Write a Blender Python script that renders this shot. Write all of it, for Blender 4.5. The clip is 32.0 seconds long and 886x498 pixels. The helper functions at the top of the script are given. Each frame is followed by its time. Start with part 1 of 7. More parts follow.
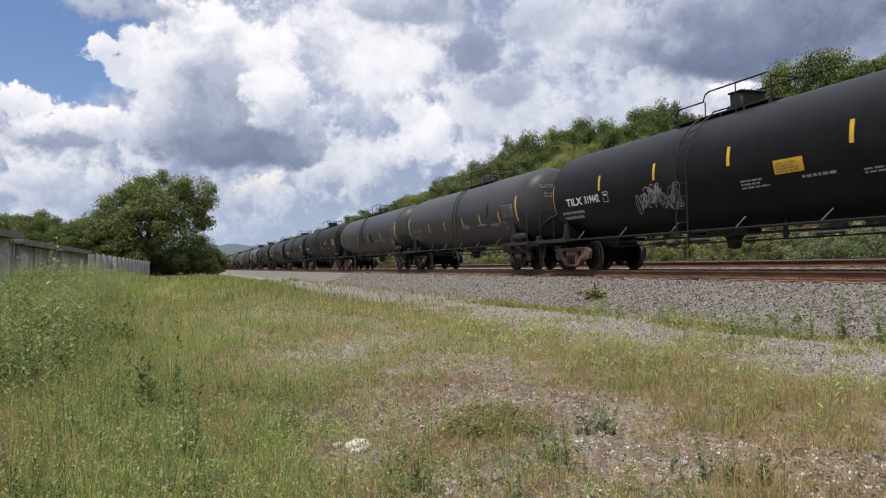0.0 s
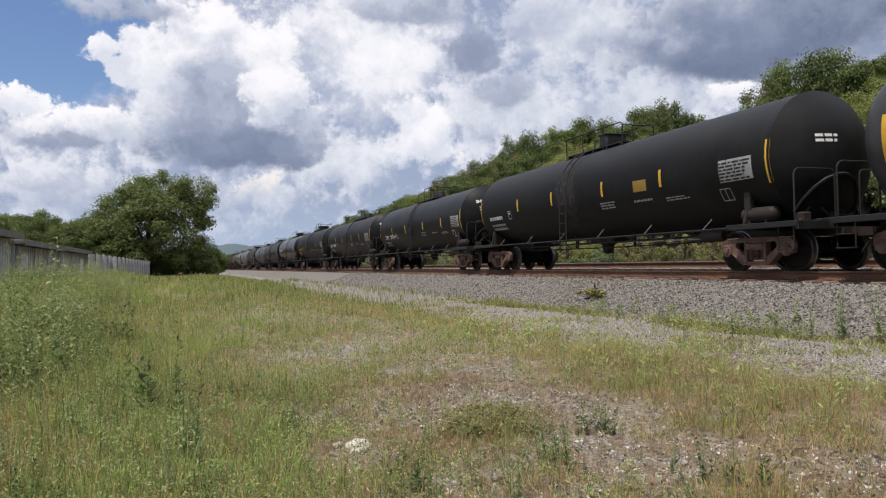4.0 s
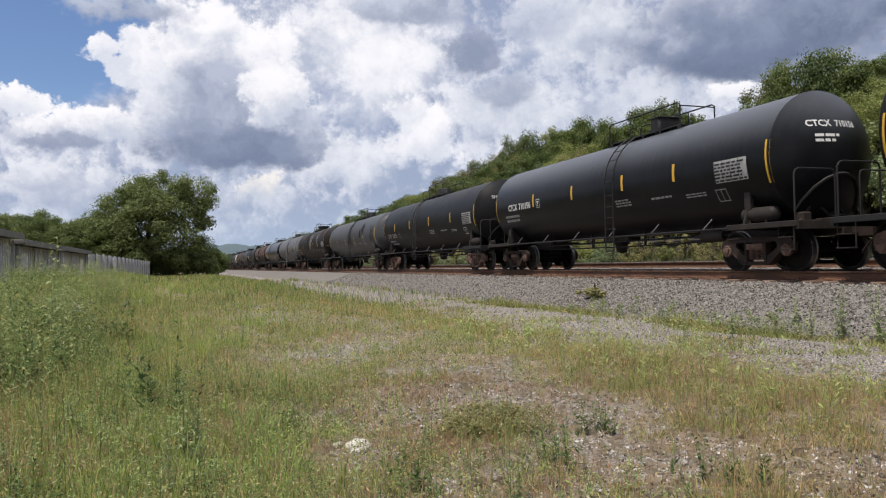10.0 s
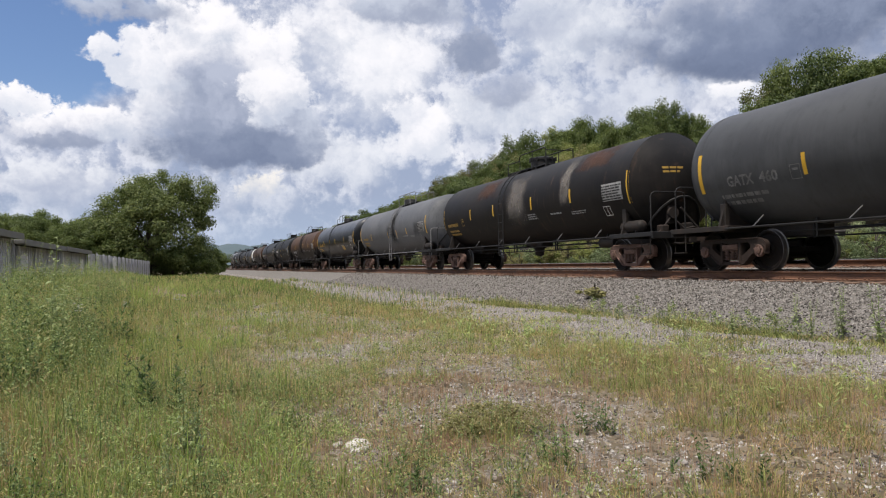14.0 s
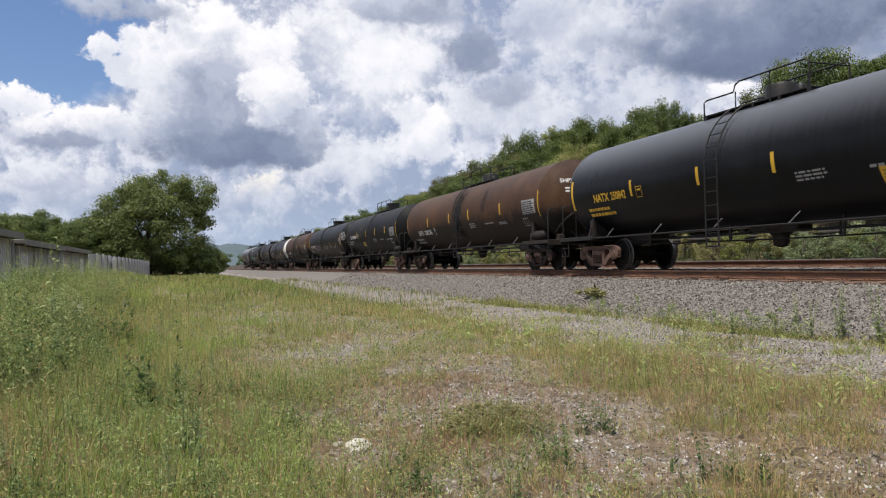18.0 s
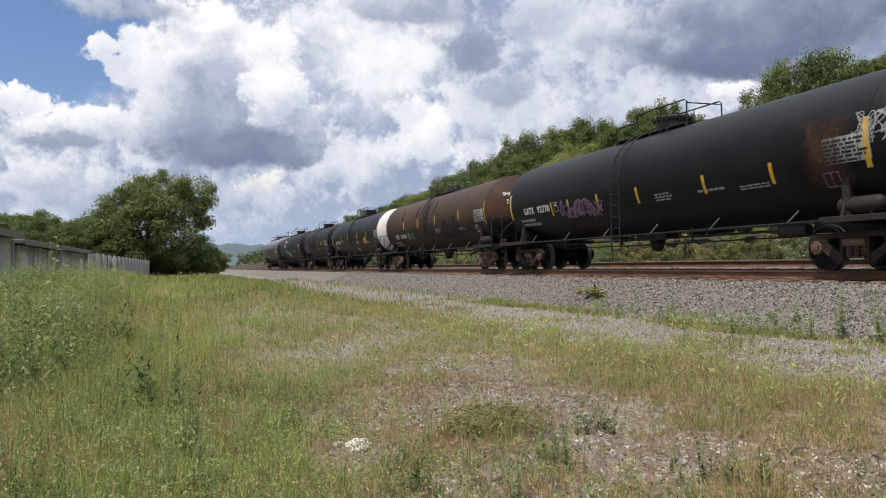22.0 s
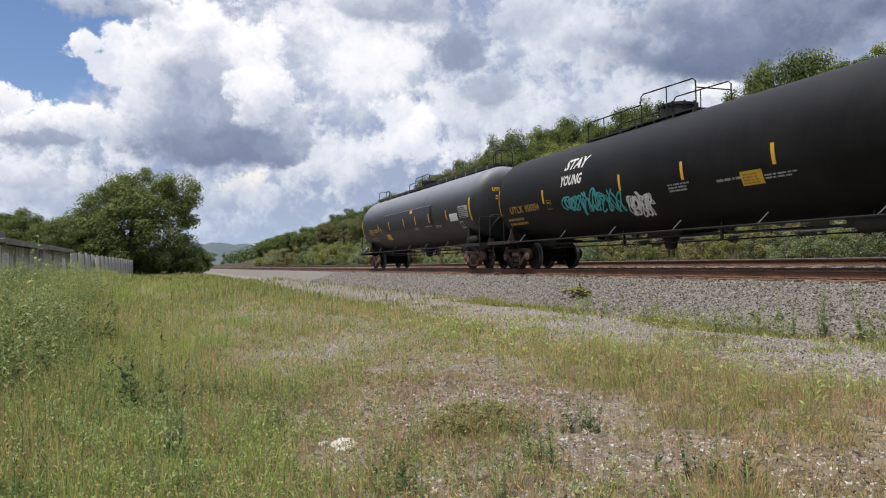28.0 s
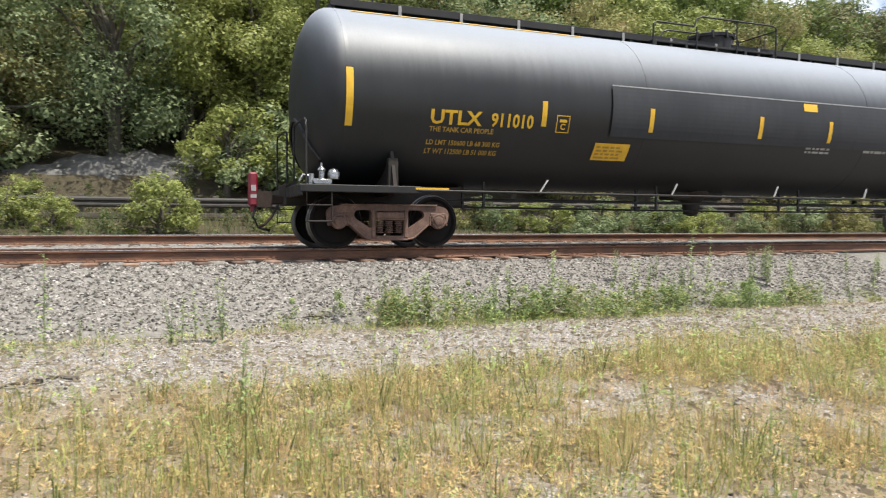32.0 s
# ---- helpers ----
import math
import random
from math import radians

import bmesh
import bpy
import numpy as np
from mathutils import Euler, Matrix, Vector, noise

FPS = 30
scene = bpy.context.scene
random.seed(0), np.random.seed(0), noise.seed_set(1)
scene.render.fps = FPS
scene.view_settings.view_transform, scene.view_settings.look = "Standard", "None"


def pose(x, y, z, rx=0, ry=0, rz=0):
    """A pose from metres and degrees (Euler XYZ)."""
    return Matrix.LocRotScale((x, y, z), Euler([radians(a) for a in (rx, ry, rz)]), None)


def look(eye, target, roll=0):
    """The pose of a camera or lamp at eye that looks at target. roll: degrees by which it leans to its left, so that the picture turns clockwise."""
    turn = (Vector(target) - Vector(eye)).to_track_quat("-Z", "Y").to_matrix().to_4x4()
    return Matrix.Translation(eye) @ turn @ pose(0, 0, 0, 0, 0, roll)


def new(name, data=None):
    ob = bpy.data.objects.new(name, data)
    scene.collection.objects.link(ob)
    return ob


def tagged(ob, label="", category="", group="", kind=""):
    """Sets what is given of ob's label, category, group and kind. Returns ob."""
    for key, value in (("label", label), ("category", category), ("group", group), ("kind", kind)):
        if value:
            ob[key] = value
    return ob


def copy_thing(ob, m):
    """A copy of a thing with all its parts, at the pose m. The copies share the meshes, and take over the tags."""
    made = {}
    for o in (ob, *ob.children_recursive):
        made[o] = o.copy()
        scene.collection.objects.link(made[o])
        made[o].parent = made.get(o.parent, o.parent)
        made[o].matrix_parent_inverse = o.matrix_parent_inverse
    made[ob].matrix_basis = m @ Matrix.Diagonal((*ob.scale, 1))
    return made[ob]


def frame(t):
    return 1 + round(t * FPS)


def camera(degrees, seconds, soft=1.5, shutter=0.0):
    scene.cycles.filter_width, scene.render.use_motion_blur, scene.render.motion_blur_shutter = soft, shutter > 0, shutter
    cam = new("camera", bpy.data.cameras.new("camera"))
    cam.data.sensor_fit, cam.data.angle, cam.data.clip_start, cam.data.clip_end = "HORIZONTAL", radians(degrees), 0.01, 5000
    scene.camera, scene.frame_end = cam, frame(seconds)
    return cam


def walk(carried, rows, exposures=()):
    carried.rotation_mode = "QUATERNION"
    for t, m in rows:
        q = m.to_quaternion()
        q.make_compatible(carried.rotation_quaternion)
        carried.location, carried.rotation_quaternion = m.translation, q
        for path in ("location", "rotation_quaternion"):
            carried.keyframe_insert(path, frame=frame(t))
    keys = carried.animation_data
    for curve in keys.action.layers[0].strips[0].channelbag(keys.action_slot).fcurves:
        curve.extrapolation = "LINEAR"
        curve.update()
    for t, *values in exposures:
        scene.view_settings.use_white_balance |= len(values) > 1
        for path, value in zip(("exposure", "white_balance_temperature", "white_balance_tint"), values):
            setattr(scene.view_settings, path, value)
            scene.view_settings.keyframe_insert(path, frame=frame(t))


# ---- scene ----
# ================= camera and its walk =================
EYE = (0.0, 0.0, 0.34)          # z = 0 is the top of the near rail
cam = camera(62.47, 32.0, 1.1, 0.05)


def stance(yaw, pitch, roll):
    return pose(*EYE, 90 + pitch, 0, -yaw) @ pose(0, 0, 0, 0, 0, roll)


PATH = [
    (0.0, stance(19.40, 1.10, -1.31)), (12.0, stance(19.40, 1.10, -1.31)), (22.0, stance(19.42, 1.06, -1.31)),
    (25.5, stance(19.58, 1.02, -1.31)), (27.5, stance(20.38, 0.98, -1.31)), (28.0, stance(20.53, 0.98, -1.31)),
    (28.5, stance(20.74, 0.97, -1.34)), (29.0, stance(21.36, 0.95, -1.37)), (29.5, stance(23.36, 0.87, -1.33)),
    (30.0, stance(28.88, 0.68, -1.24)), (30.5, stance(37.34, 0.36, -1.24)), (31.0, stance(56.36, -0.32, -0.98)),
    (31.2, stance(65.33, -0.68, -0.82)), (31.5, stance(79.85, -1.07, -0.53)), (31.8, stance(98.4, -1.46, -0.2)),
    (32.0, stance(111.8, -1.63, 0.02)),
]
walk(cam, PATH, exposures=((0.0, -0.03, 6500, 13), (28.0, 0.02, 6500, 12), (30.0, 0.07, 6500, 13), (31.0, 0.42, 6500, 11), (32.0, 0.88, 6500, 8)))

# ================= world, sun =================
SUN_AZ, SUN_EL = -125.0, 69.0    # degrees from the line of the track (minus: towards the field), and above the horizon


def srgb(r, g, b):
    return tuple((c / 12.92 if c <= 0.04045 else ((c + 0.055) / 1.055) ** 2.4) for c in (r / 255, g / 255, b / 255))


class Nodes:
    """Short ways to make and link nodes."""

    def __init__(self, tree):
        self.tree = tree
        tree.nodes.clear()

    def add(self, kind):
        return self.tree.nodes.new(kind)

    def link(self, a, b):
        self.tree.links.new(a, b)

    def put(self, socket, v):
        if isinstance(v, bpy.types.NodeSocket):
            self.link(v, socket)
        elif isinstance(v, (tuple, list)) and len(v) == 3 and socket.type == "RGBA":
            socket.default_value = (*v, 1)
        else:
            socket.default_value = v

    def math(self, op, a, b=0.0, c=0.0, clamp=False):
        n = self.add("ShaderNodeMath")
        n.operation, n.use_clamp = op, clamp
        for s, v in zip(n.inputs, (a, b, c)):
            self.put(s, v)
        return n.outputs[0]

    def vec(self, op, a, b=(0, 0, 0)):
        n = self.add("ShaderNodeVectorMath")
        n.operation = op
        self.put(n.inputs[0], a)
        self.put(n.inputs[1], b)
        return n

    def step(self, v, lo, hi, a=0.0, b=1.0):
        n = self.add("ShaderNodeMapRange")
        n.interpolation_type = "SMOOTHSTEP"
        for s, x in zip(n.inputs, (v, lo, hi, a, b)):
            self.put(s, x)
        return n.outputs[0]

    def mix(self, f, a, b, blend="MIX"):
        n = self.add("ShaderNodeMix")
        n.data_type, n.blend_type = "RGBA", blend
        self.put(n.inputs[0], f)
        self.put(n.inputs[6], a)
        self.put(n.inputs[7], b)
        return n.outputs[2]

    def noise(self, co, scale, detail=4.0, rough=0.55, distort=0.0):
        n = self.add("ShaderNodeTexNoise")
        self.put(n.inputs["Vector"], co)
        for k, v in (("Scale", scale), ("Detail", detail), ("Roughness", rough), ("Distortion", distort)):
            n.inputs[k].default_value = v
        return n

    def scaled(self, co, s):
        n = self.add("ShaderNodeMapping")
        self.put(n.inputs[0], co)
        n.inputs["Scale"].default_value = s
        return n.outputs[0]


def build_world():
    world = bpy.data.worlds.new("sky")
    scene.world = world
    world.use_nodes = True
    N = Nodes(world.node_tree)
    out = N.add("ShaderNodeOutputWorld")
    co = N.add("ShaderNodeTexCoord").outputs["Generated"]
    sky = N.add("ShaderNodeTexSky")
    sky.sky_type, sky.sun_disc = "NISHITA", False
    sky.sun_elevation, sky.sun_rotation = radians(SUN_EL), radians(SUN_AZ)
    sky.air_density, sky.dust_density = 1.0, 1.5
    sep = N.add("ShaderNodeSeparateXYZ")
    N.link(co, sep.inputs[0])
    x, y, z = sep.outputs
    az = N.math("MULTIPLY", N.math("ARCTAN2", x, y), 57.29578)
    el = N.math("MULTIPLY", N.math("ARCSINE", z), 57.29578)
    # heaped billows: round lobes at several sizes, lit from above and from the field's side
    def heap(at):
        v = N.add("ShaderNodeTexVoronoi")
        v.feature, v.normalize = "SMOOTH_F1", True
        N.put(v.inputs["Vector"], at)
        for k, q in (("Scale", 12.0), ("Detail", 3.0), ("Roughness", 0.58), ("Lacunarity", 2.3), ("Smoothness", 0.35)):
            v.inputs[k].default_value = q
        return N.math("SUBTRACT", 1.0, N.math("MULTIPLY", v.outputs["Distance"], 2.0))

    wisp = N.noise(N.scaled(co, (1, 1, 1.4)), 6.0, 7.0, 0.6)
    fine = N.noise(co, 42.0, 6.0, 0.65)
    bent = N.vec("ADD", co, N.vec("MULTIPLY", N.vec("SUBTRACT", fine.outputs[1], (0.5, 0.5, 0.5)).outputs[0], (0.034, 0.034, 0.034)).outputs[0]).outputs[0]
    here = heap(bent)
    there = heap(N.vec("ADD", bent, (-0.012, 0.006, 0.022)).outputs[0])
    relief = N.math("SUBTRACT", here, there)
    w1 = N.math("SUBTRACT", wisp.outputs[0], 0.5)
    w2 = N.math("SUBTRACT", fine.outputs[0], 0.5)
    sepc = N.add("ShaderNodeSeparateColor")
    N.link(wisp.outputs[1], sepc.inputs[0])
    azw = N.math("ADD", az, N.math("MULTIPLY", N.math("SUBTRACT", sepc.outputs[0], 0.5), 8.0))
    elw = N.math("ADD", el, N.math("MULTIPLY", N.math("SUBTRACT", sepc.outputs[1], 0.5), 6.0))
    fsep = N.add("ShaderNodeSeparateColor")
    N.link(N.noise(co, 19.0, 5.0, 0.6).outputs[1], fsep.inputs[0])
    azw = N.math("ADD", azw, N.math("MULTIPLY", N.math("SUBTRACT", fsep.outputs[0], 0.5), 3.0))
    elw = N.math("ADD", elw, N.math("MULTIPLY", N.math("SUBTRACT", fsep.outputs[1], 0.5), 2.4))
    lobes = N.math("SUBTRACT", here, 0.45)
    rim = N.math("ADD", N.math("ADD", N.math("MULTIPLY", lobes, 1.0), N.math("MULTIPLY", w1, 0.9)), N.math("MULTIPLY", w2, 0.55))
    blue = N.mix(1.0, sky.outputs[0], (0.094, 0.108, 0.13), "MULTIPLY")
    low = N.step(el, 0.0, 14.0)
    colour = N.mix(N.math("MULTIPLY", N.math("SUBTRACT", 1.0, low), 0.75), blue, srgb(176, 198, 224))
    # a thin bright veil over the whole sky but for one blue gap
    tone = N.mix(N.step(N.math("ADD", N.math("ADD", fine.outputs[0], N.math("MULTIPLY", w1, 1.2)), N.math("MULTIPLY", relief, 0.8)), 0.25, 0.75), srgb(160, 172, 197), srgb(230, 234, 243))
    hole = N.step(N.math("ADD", N.math("POWER", N.math("DIVIDE", N.math("SUBTRACT", azw, -9.8), 7.4), 2), N.math("POWER", N.math("DIVIDE", N.math("SUBTRACT", elw, 18.0), 6.8), 2)), 0.7, 1.2)
    veil = N.step(N.math("ADD", wisp.outputs[0], N.math("MULTIPLY", lobes, 0.25)), 0.35, 0.6, 0.84, 1.0)
    colour = N.mix(N.math("MULTIPLY", veil, hole), colour, tone)
    shine = N.math("ADD", N.math("ADD", N.math("MULTIPLY", w2, 0.4), N.math("MULTIPLY", w1, 1.3)), N.math("MULTIPLY", relief, 1.9))

    def cloud(colour, a, e, ra, re, top, bottom, soft=0.35, amount=1.0, billow=1.0):
        dx = N.math("DIVIDE", N.math("SUBTRACT", azw, a), ra)
        dy = N.math("DIVIDE", N.math("SUBTRACT", elw, e), re)
        r = N.math("SQRT", N.math("ADD", N.math("MULTIPLY", dx, dx), N.math("MULTIPLY", dy, dy)))
        inside = N.math("ADD", N.math("SUBTRACT", 1.0, r), N.math("MULTIPLY", rim, billow))
        mask = N.math("MULTIPLY", N.step(inside, 0.0, soft * 0.6), amount)
        lit = N.step(N.math("ADD", N.math("MULTIPLY", dy, 0.8), shine), -0.8, 0.8)
        return N.mix(mask, colour, N.mix(lit, bottom, top))

    for c in CLOUDS:
        colour = cloud(colour, *c)
    band = N.step(N.math("ADD", el, N.math("MULTIPLY", w2, 2.0)), 1.0, 6.5, 0.8, 0.0)
    colour = N.mix(band, colour, srgb(172, 190, 214))
    ground = N.step(z, -0.02, 0.0)
    colour = N.mix(ground, (0.09, 0.09, 0.06), colour)
    bg = N.add("ShaderNodeBackground")
    N.link(colour, bg.inputs[0])
    bg.inputs[1].default_value = 1.0
    N.link(bg.outputs[0], out.inputs[0])


WHITE, CREAM, SNOW, PALE = (1.0, 1.0, 1.02), srgb(250, 247, 240), srgb(236, 240, 246), srgb(222, 228, 238)
SOFT, MID, ASH = srgb(198, 207, 222), srgb(183, 192, 211), srgb(161, 171, 192)
DIM, SLATE, GLOOM = srgb(143, 155, 179), srgb(123, 136, 162), srgb(106, 119, 145)
# bearing, height, half width, half height (degrees), lit colour, shaded colour, rim softness, amount, billow
CLOUDS = [
    (68.0, 17.0, 22.5, 7.8, ASH, SLATE, 1.2, 0.95, 0.6),
    (62.0, 10.0, 12.0, 3.0, SNOW, MID, 1.2, 0.8, 0.9),
    (43.5, 16.0, 16.3, 4.7, DIM, SLATE, 1.2, 1, 0.4),
    (29.7, 17.0, 8.2, 4.8, SNOW, SOFT, 1.2, 0.95, 0.7),
    (13.8, 15.9, 9.2, 7.5, WHITE, SNOW, 1.4, 0.97, 0.6),
    (33.0, 11.7, 10.6, 2.6, PALE, MID, 1.2, 0.9, 0.8),
    (24.8, 11.3, 7.0, 2.6, SNOW, SOFT, 1, 0.9, 0.9),
    (41.9, 14.1, 8.5, 2.1, SLATE, GLOOM, 1.1, 0.95, 0.35),
    (34.4, 16.1, 5.5, 1.4, SOFT, ASH, 1.1, 0.8, 0.6),
    (48.6, 16.6, 6.5, 3.0, DIM, GLOOM, 1, 0.95, 0.35),
    (48.7, 12.9, 6.2, 1.5, ASH, DIM, 1.1, 0.8, 0.5),
    (16.8, 19.3, 5.3, 2.1, SOFT, ASH, 0.7, 0.95, 0.8),
    (26.7, 18.4, 4.8, 1.8, SOFT, MID, 1, 0.8, 0.8),
    (21.9, 16.0, 2.0, 2.3, ASH, DIM, 0.7, 0.95, 0.9),
    (24.4, 12.8, 2.6, 1.7, MID, ASH, 0.9, 0.85, 0.9),
    (28.6, 14.7, 3.0, 2.0, SNOW, SOFT, 0.9, 0.8, 1),
    (17.4, 10.2, 3.8, 3.1, WHITE, PALE, 0.6, 0.95, 1.1),
    (11.9, 8.1, 4.8, 3.1, SNOW, SOFT, 1, 0.9, 1),
    (41.6, 11.9, 2.1, 0.8, WHITE, SNOW, 0.8, 0.95, 0.9),
    (-9.1, 5.9, 6.9, 2.9, SNOW, MID, 1, 0.9, 1.1),
    (2.1, 4.9, 9.5, 2.3, PALE, MID, 1.2, 0.85, 1.1),
    (-7.9, 10.4, 5.2, 1.9, WHITE, MID, 0.45, 1, 1.1),
    (-11.1, 12.0, 1.6, 1.2, WHITE, PALE, 0.4, 1, 1),
    (-4.6, 10.6, 2.5, 1.6, WHITE, SOFT, 0.5, 0.95, 1.1),
    (-8.1, 9.2, 3.1, 0.7, ASH, DIM, 0.9, 0.8, 0.8),
    (2.0, 13.6, 7.6, 6.6, WHITE, SOFT, 0.4, 1, 0.9),
    (-3.3, 15.2, 2.4, 2.9, WHITE, PALE, 0.4, 0.95, 1),
    (3.0, 12.2, 6.2, 4.0, MID, DIM, 0.9, 0.95, 0.9),
    (0.2, 10.4, 3.9, 2.4, MID, DIM, 0.9, 0.85, 0.9),
    (7.2, 12.3, 3.2, 3.2, WHITE, SOFT, 0.5, 0.95, 1.1),
    (9.5, 10.2, 1.8, 2.4, SOFT, ASH, 0.5, 0.95, 1),
    (4.0, 9.0, 8.0, 1.9, DIM, SLATE, 0.8, 1, 0.7),
    (-3.8, 18.3, 4.7, 1.1, SOFT, ASH, 0.9, 0.9, 0.8),
    (4.8, 6.1, 2.5, 1.8, CREAM, SOFT, 0.5, 0.95, 1.2),
    (-10.3, 6.8, 2.7, 1.4, SNOW, MID, 0.7, 0.9, 1.2),
    (-5.9, 6.8, 2.7, 1.1, SNOW, MID, 0.8, 0.8, 1.2),
    (0.1, 6.5, 2.8, 1.1, MID, ASH, 1, 0.7, 1),
]
build_world()

sun = new("sun", bpy.data.lights.new("sun", "SUN"))
sun.data.energy, sun.data.angle, sun.data.color = 4.2, radians(0.6), (1.0, 0.935, 0.83)
sun.matrix_basis = look((0, 0, 60), Vector((0, 0, 60)) - Vector((math.sin(radians(SUN_AZ)) * math.cos(radians(SUN_EL)), math.cos(radians(SUN_AZ)) * math.cos(radians(SUN_EL)), math.sin(radians(SUN_EL)))))


# ================= mesh helpers =================
def fast_mesh(name, verts, faces, mats, smooth=False, index=None):
    """A mesh from arrays: verts (n, 3) and a list of face arrays, each (m, 3) or (m, 4)."""
    me = bpy.data.meshes.new(name)
    verts = np.asarray(verts, np.float32)
    loops = np.concatenate([np.asarray(f, np.int32).ravel() for f in faces])
    sizes = np.concatenate([np.full(len(f), np.shape(f)[1], np.int32) for f in faces])
    me.vertices.add(len(verts))
    me.vertices.foreach_set("co", verts.ravel())
    me.loops.add(len(loops))
    me.loops.foreach_set("vertex_index", loops)
    me.polygons.add(len(sizes))
    me.polygons.foreach_set("loop_start", np.concatenate([[0], np.cumsum(sizes)[:-1]]).astype(np.int32))
    if index is not None:
        me.polygons.foreach_set("material_index", np.asarray(index, np.int32))
    me.polygons.foreach_set("use_smooth", np.full(len(sizes), smooth))
    for m in mats if isinstance(mats, (list, tuple)) else [mats]:
        me.materials.append(m)
    me.update(calc_edges=True)
    me.validate()
    return me


class Geo:
    """Collects verts and faces of one part."""

    def __init__(self):
        self.v, self.f, self.m, self.slot = [], [], [], 0

    def face(self, idx):
        self.f.append(tuple(idx))
        self.m.append(self.slot)

    def box(self, x0, x1, y0, y1, z0, z1, c=0.0, m=None):
        """A box with chamfered edges of width c."""
        c = min(c, (x1 - x0) / 2.2, (y1 - y0) / 2.2, (z1 - z0) / 2.2)
        n = len(self.v)
        bm = bmesh.new()
        bmesh.ops.create_cube(bm, size=1.0)
        for v in bm.verts:
            v.co = Vector(((x0, x1)[v.co.x > 0], (y0, y1)[v.co.y > 0], (z0, z1)[v.co.z > 0]))
        if c > 0:
            bmesh.ops.bevel(bm, geom=list(bm.edges), offset=c, segments=1, affect="EDGES")
        bm.verts.index_update()
        for v in bm.verts:
            self.v.append(tuple(m @ v.co) if m else tuple(v.co))
        for f in bm.faces:
            self.face([n + v.index for v in f.verts])
        bm.free()
        return self

    def beam(self, a, b, w, h, c=0.01):
        """A bar from a to b, w wide and h high."""
        a, b = Vector(a), Vector(b)
        d = b - a
        m = Matrix.Translation((a + b) / 2) @ d.to_track_quat("Y", "Z").to_matrix().to_4x4()
        return self.box(-w / 2, w / 2, -d.length / 2, d.length / 2, -h / 2, h / 2, c, m)

    def tube(self, path, r, n=8, r1=None, caps=True):
        path = [Vector(p) for p in path]
        rings = []
        up = Vector((0.13, 0.31, 0.94))
        for i, p in enumerate(path):
            d = (path[min(i + 1, len(path) - 1)] - path[max(i - 1, 0)]).normalized()
            s = d.cross(up)
            if s.length < 0.05:
                s = d.cross(Vector((1, 0, 0)))
            s.normalize()
            t = s.cross(d)
            rr = r if r1 is None else r + (r1 - r) * i / max(len(path) - 1, 1)
            ring = []
            for k in range(n):
                a = 2 * math.pi * k / n
                ring.append(len(self.v))
                self.v.append(tuple(p + (s * math.cos(a) + t * math.sin(a)) * rr))
            rings.append(ring)
        for A, B in zip(rings, rings[1:]):
            for k in range(n):
                self.face((A[k], B[k], B[(k + 1) % n], A[(k + 1) % n]))
        if caps:
            self.face(rings[0])
            self.face(rings[-1][::-1])
        return self

    def lathe(self, profile, n, axis, at=(0, 0, 0)):
        """Turns (along, radius) about an axis through at."""
        rings = []
        for s, r in profile:
            ring = []
            for k in range(n if r > 1e-6 else 1):
                a = 2 * math.pi * k / n
                p, q = r * math.cos(a), r * math.sin(a)
                c = {"x": (s, p, q), "y": (q, s, p), "z": (p, q, s)}[axis]
                ring.append(len(self.v))
                self.v.append((c[0] + at[0], c[1] + at[1], c[2] + at[2]))
            rings.append(ring)
        for A, B in zip(rings, rings[1:]):
            for k in range(n):
                if len(A) == 1 and len(B) == 1:
                    break
                q = [A[k % len(A)], A[(k + 1) % len(A)], B[(k + 1) % len(B)], B[k % len(B)]]
                q = [v for i, v in enumerate(q) if v not in q[:i]]
                self.face(q[::-1])
        return self

    def prism(self, poly, axis, a, b):
        """A polygon drawn across an axis, from a to b along it."""
        n = len(poly)
        o = len(self.v)
        for s in (a, b):
            for p, q in poly:
                self.v.append({"x": (s, p, q), "y": (p, s, q), "z": (p, q, s)}[axis])
        self.face(range(o, o + n))
        self.face(range(o + 2 * n - 1, o + n - 1, -1))
        for k in range(n):
            j = (k + 1) % n
            self.face((o + k, o + n + k, o + n + j, o + j))
        return self

    def mesh(self, name, mats, smooth=False):
        me = bpy.data.meshes.new(name)
        me.from_pydata(self.v, [], self.f)
        for m in mats if isinstance(mats, (list, tuple)) else [mats]:
            me.materials.append(m)
        me.polygons.foreach_set("material_index", self.m)
        bm = bmesh.new()
        bm.from_mesh(me)
        bmesh.ops.recalc_face_normals(bm, faces=bm.faces)
        for f in bm.faces:
            f.smooth = smooth
        if smooth:
            for e in bm.edges:
                if len(e.link_faces) == 2 and e.calc_face_angle(0) > 0.7:
                    e.smooth = False
        bm.to_mesh(me)
        bm.free()
        return me


def part(name, mesh, parent, label="", at=None):
    ob = new(name, mesh)
    ob.parent = parent
    if at is not None:
        ob.matrix_basis = at if isinstance(at, Matrix) else Matrix.Translation(at)
    return tagged(ob, label)


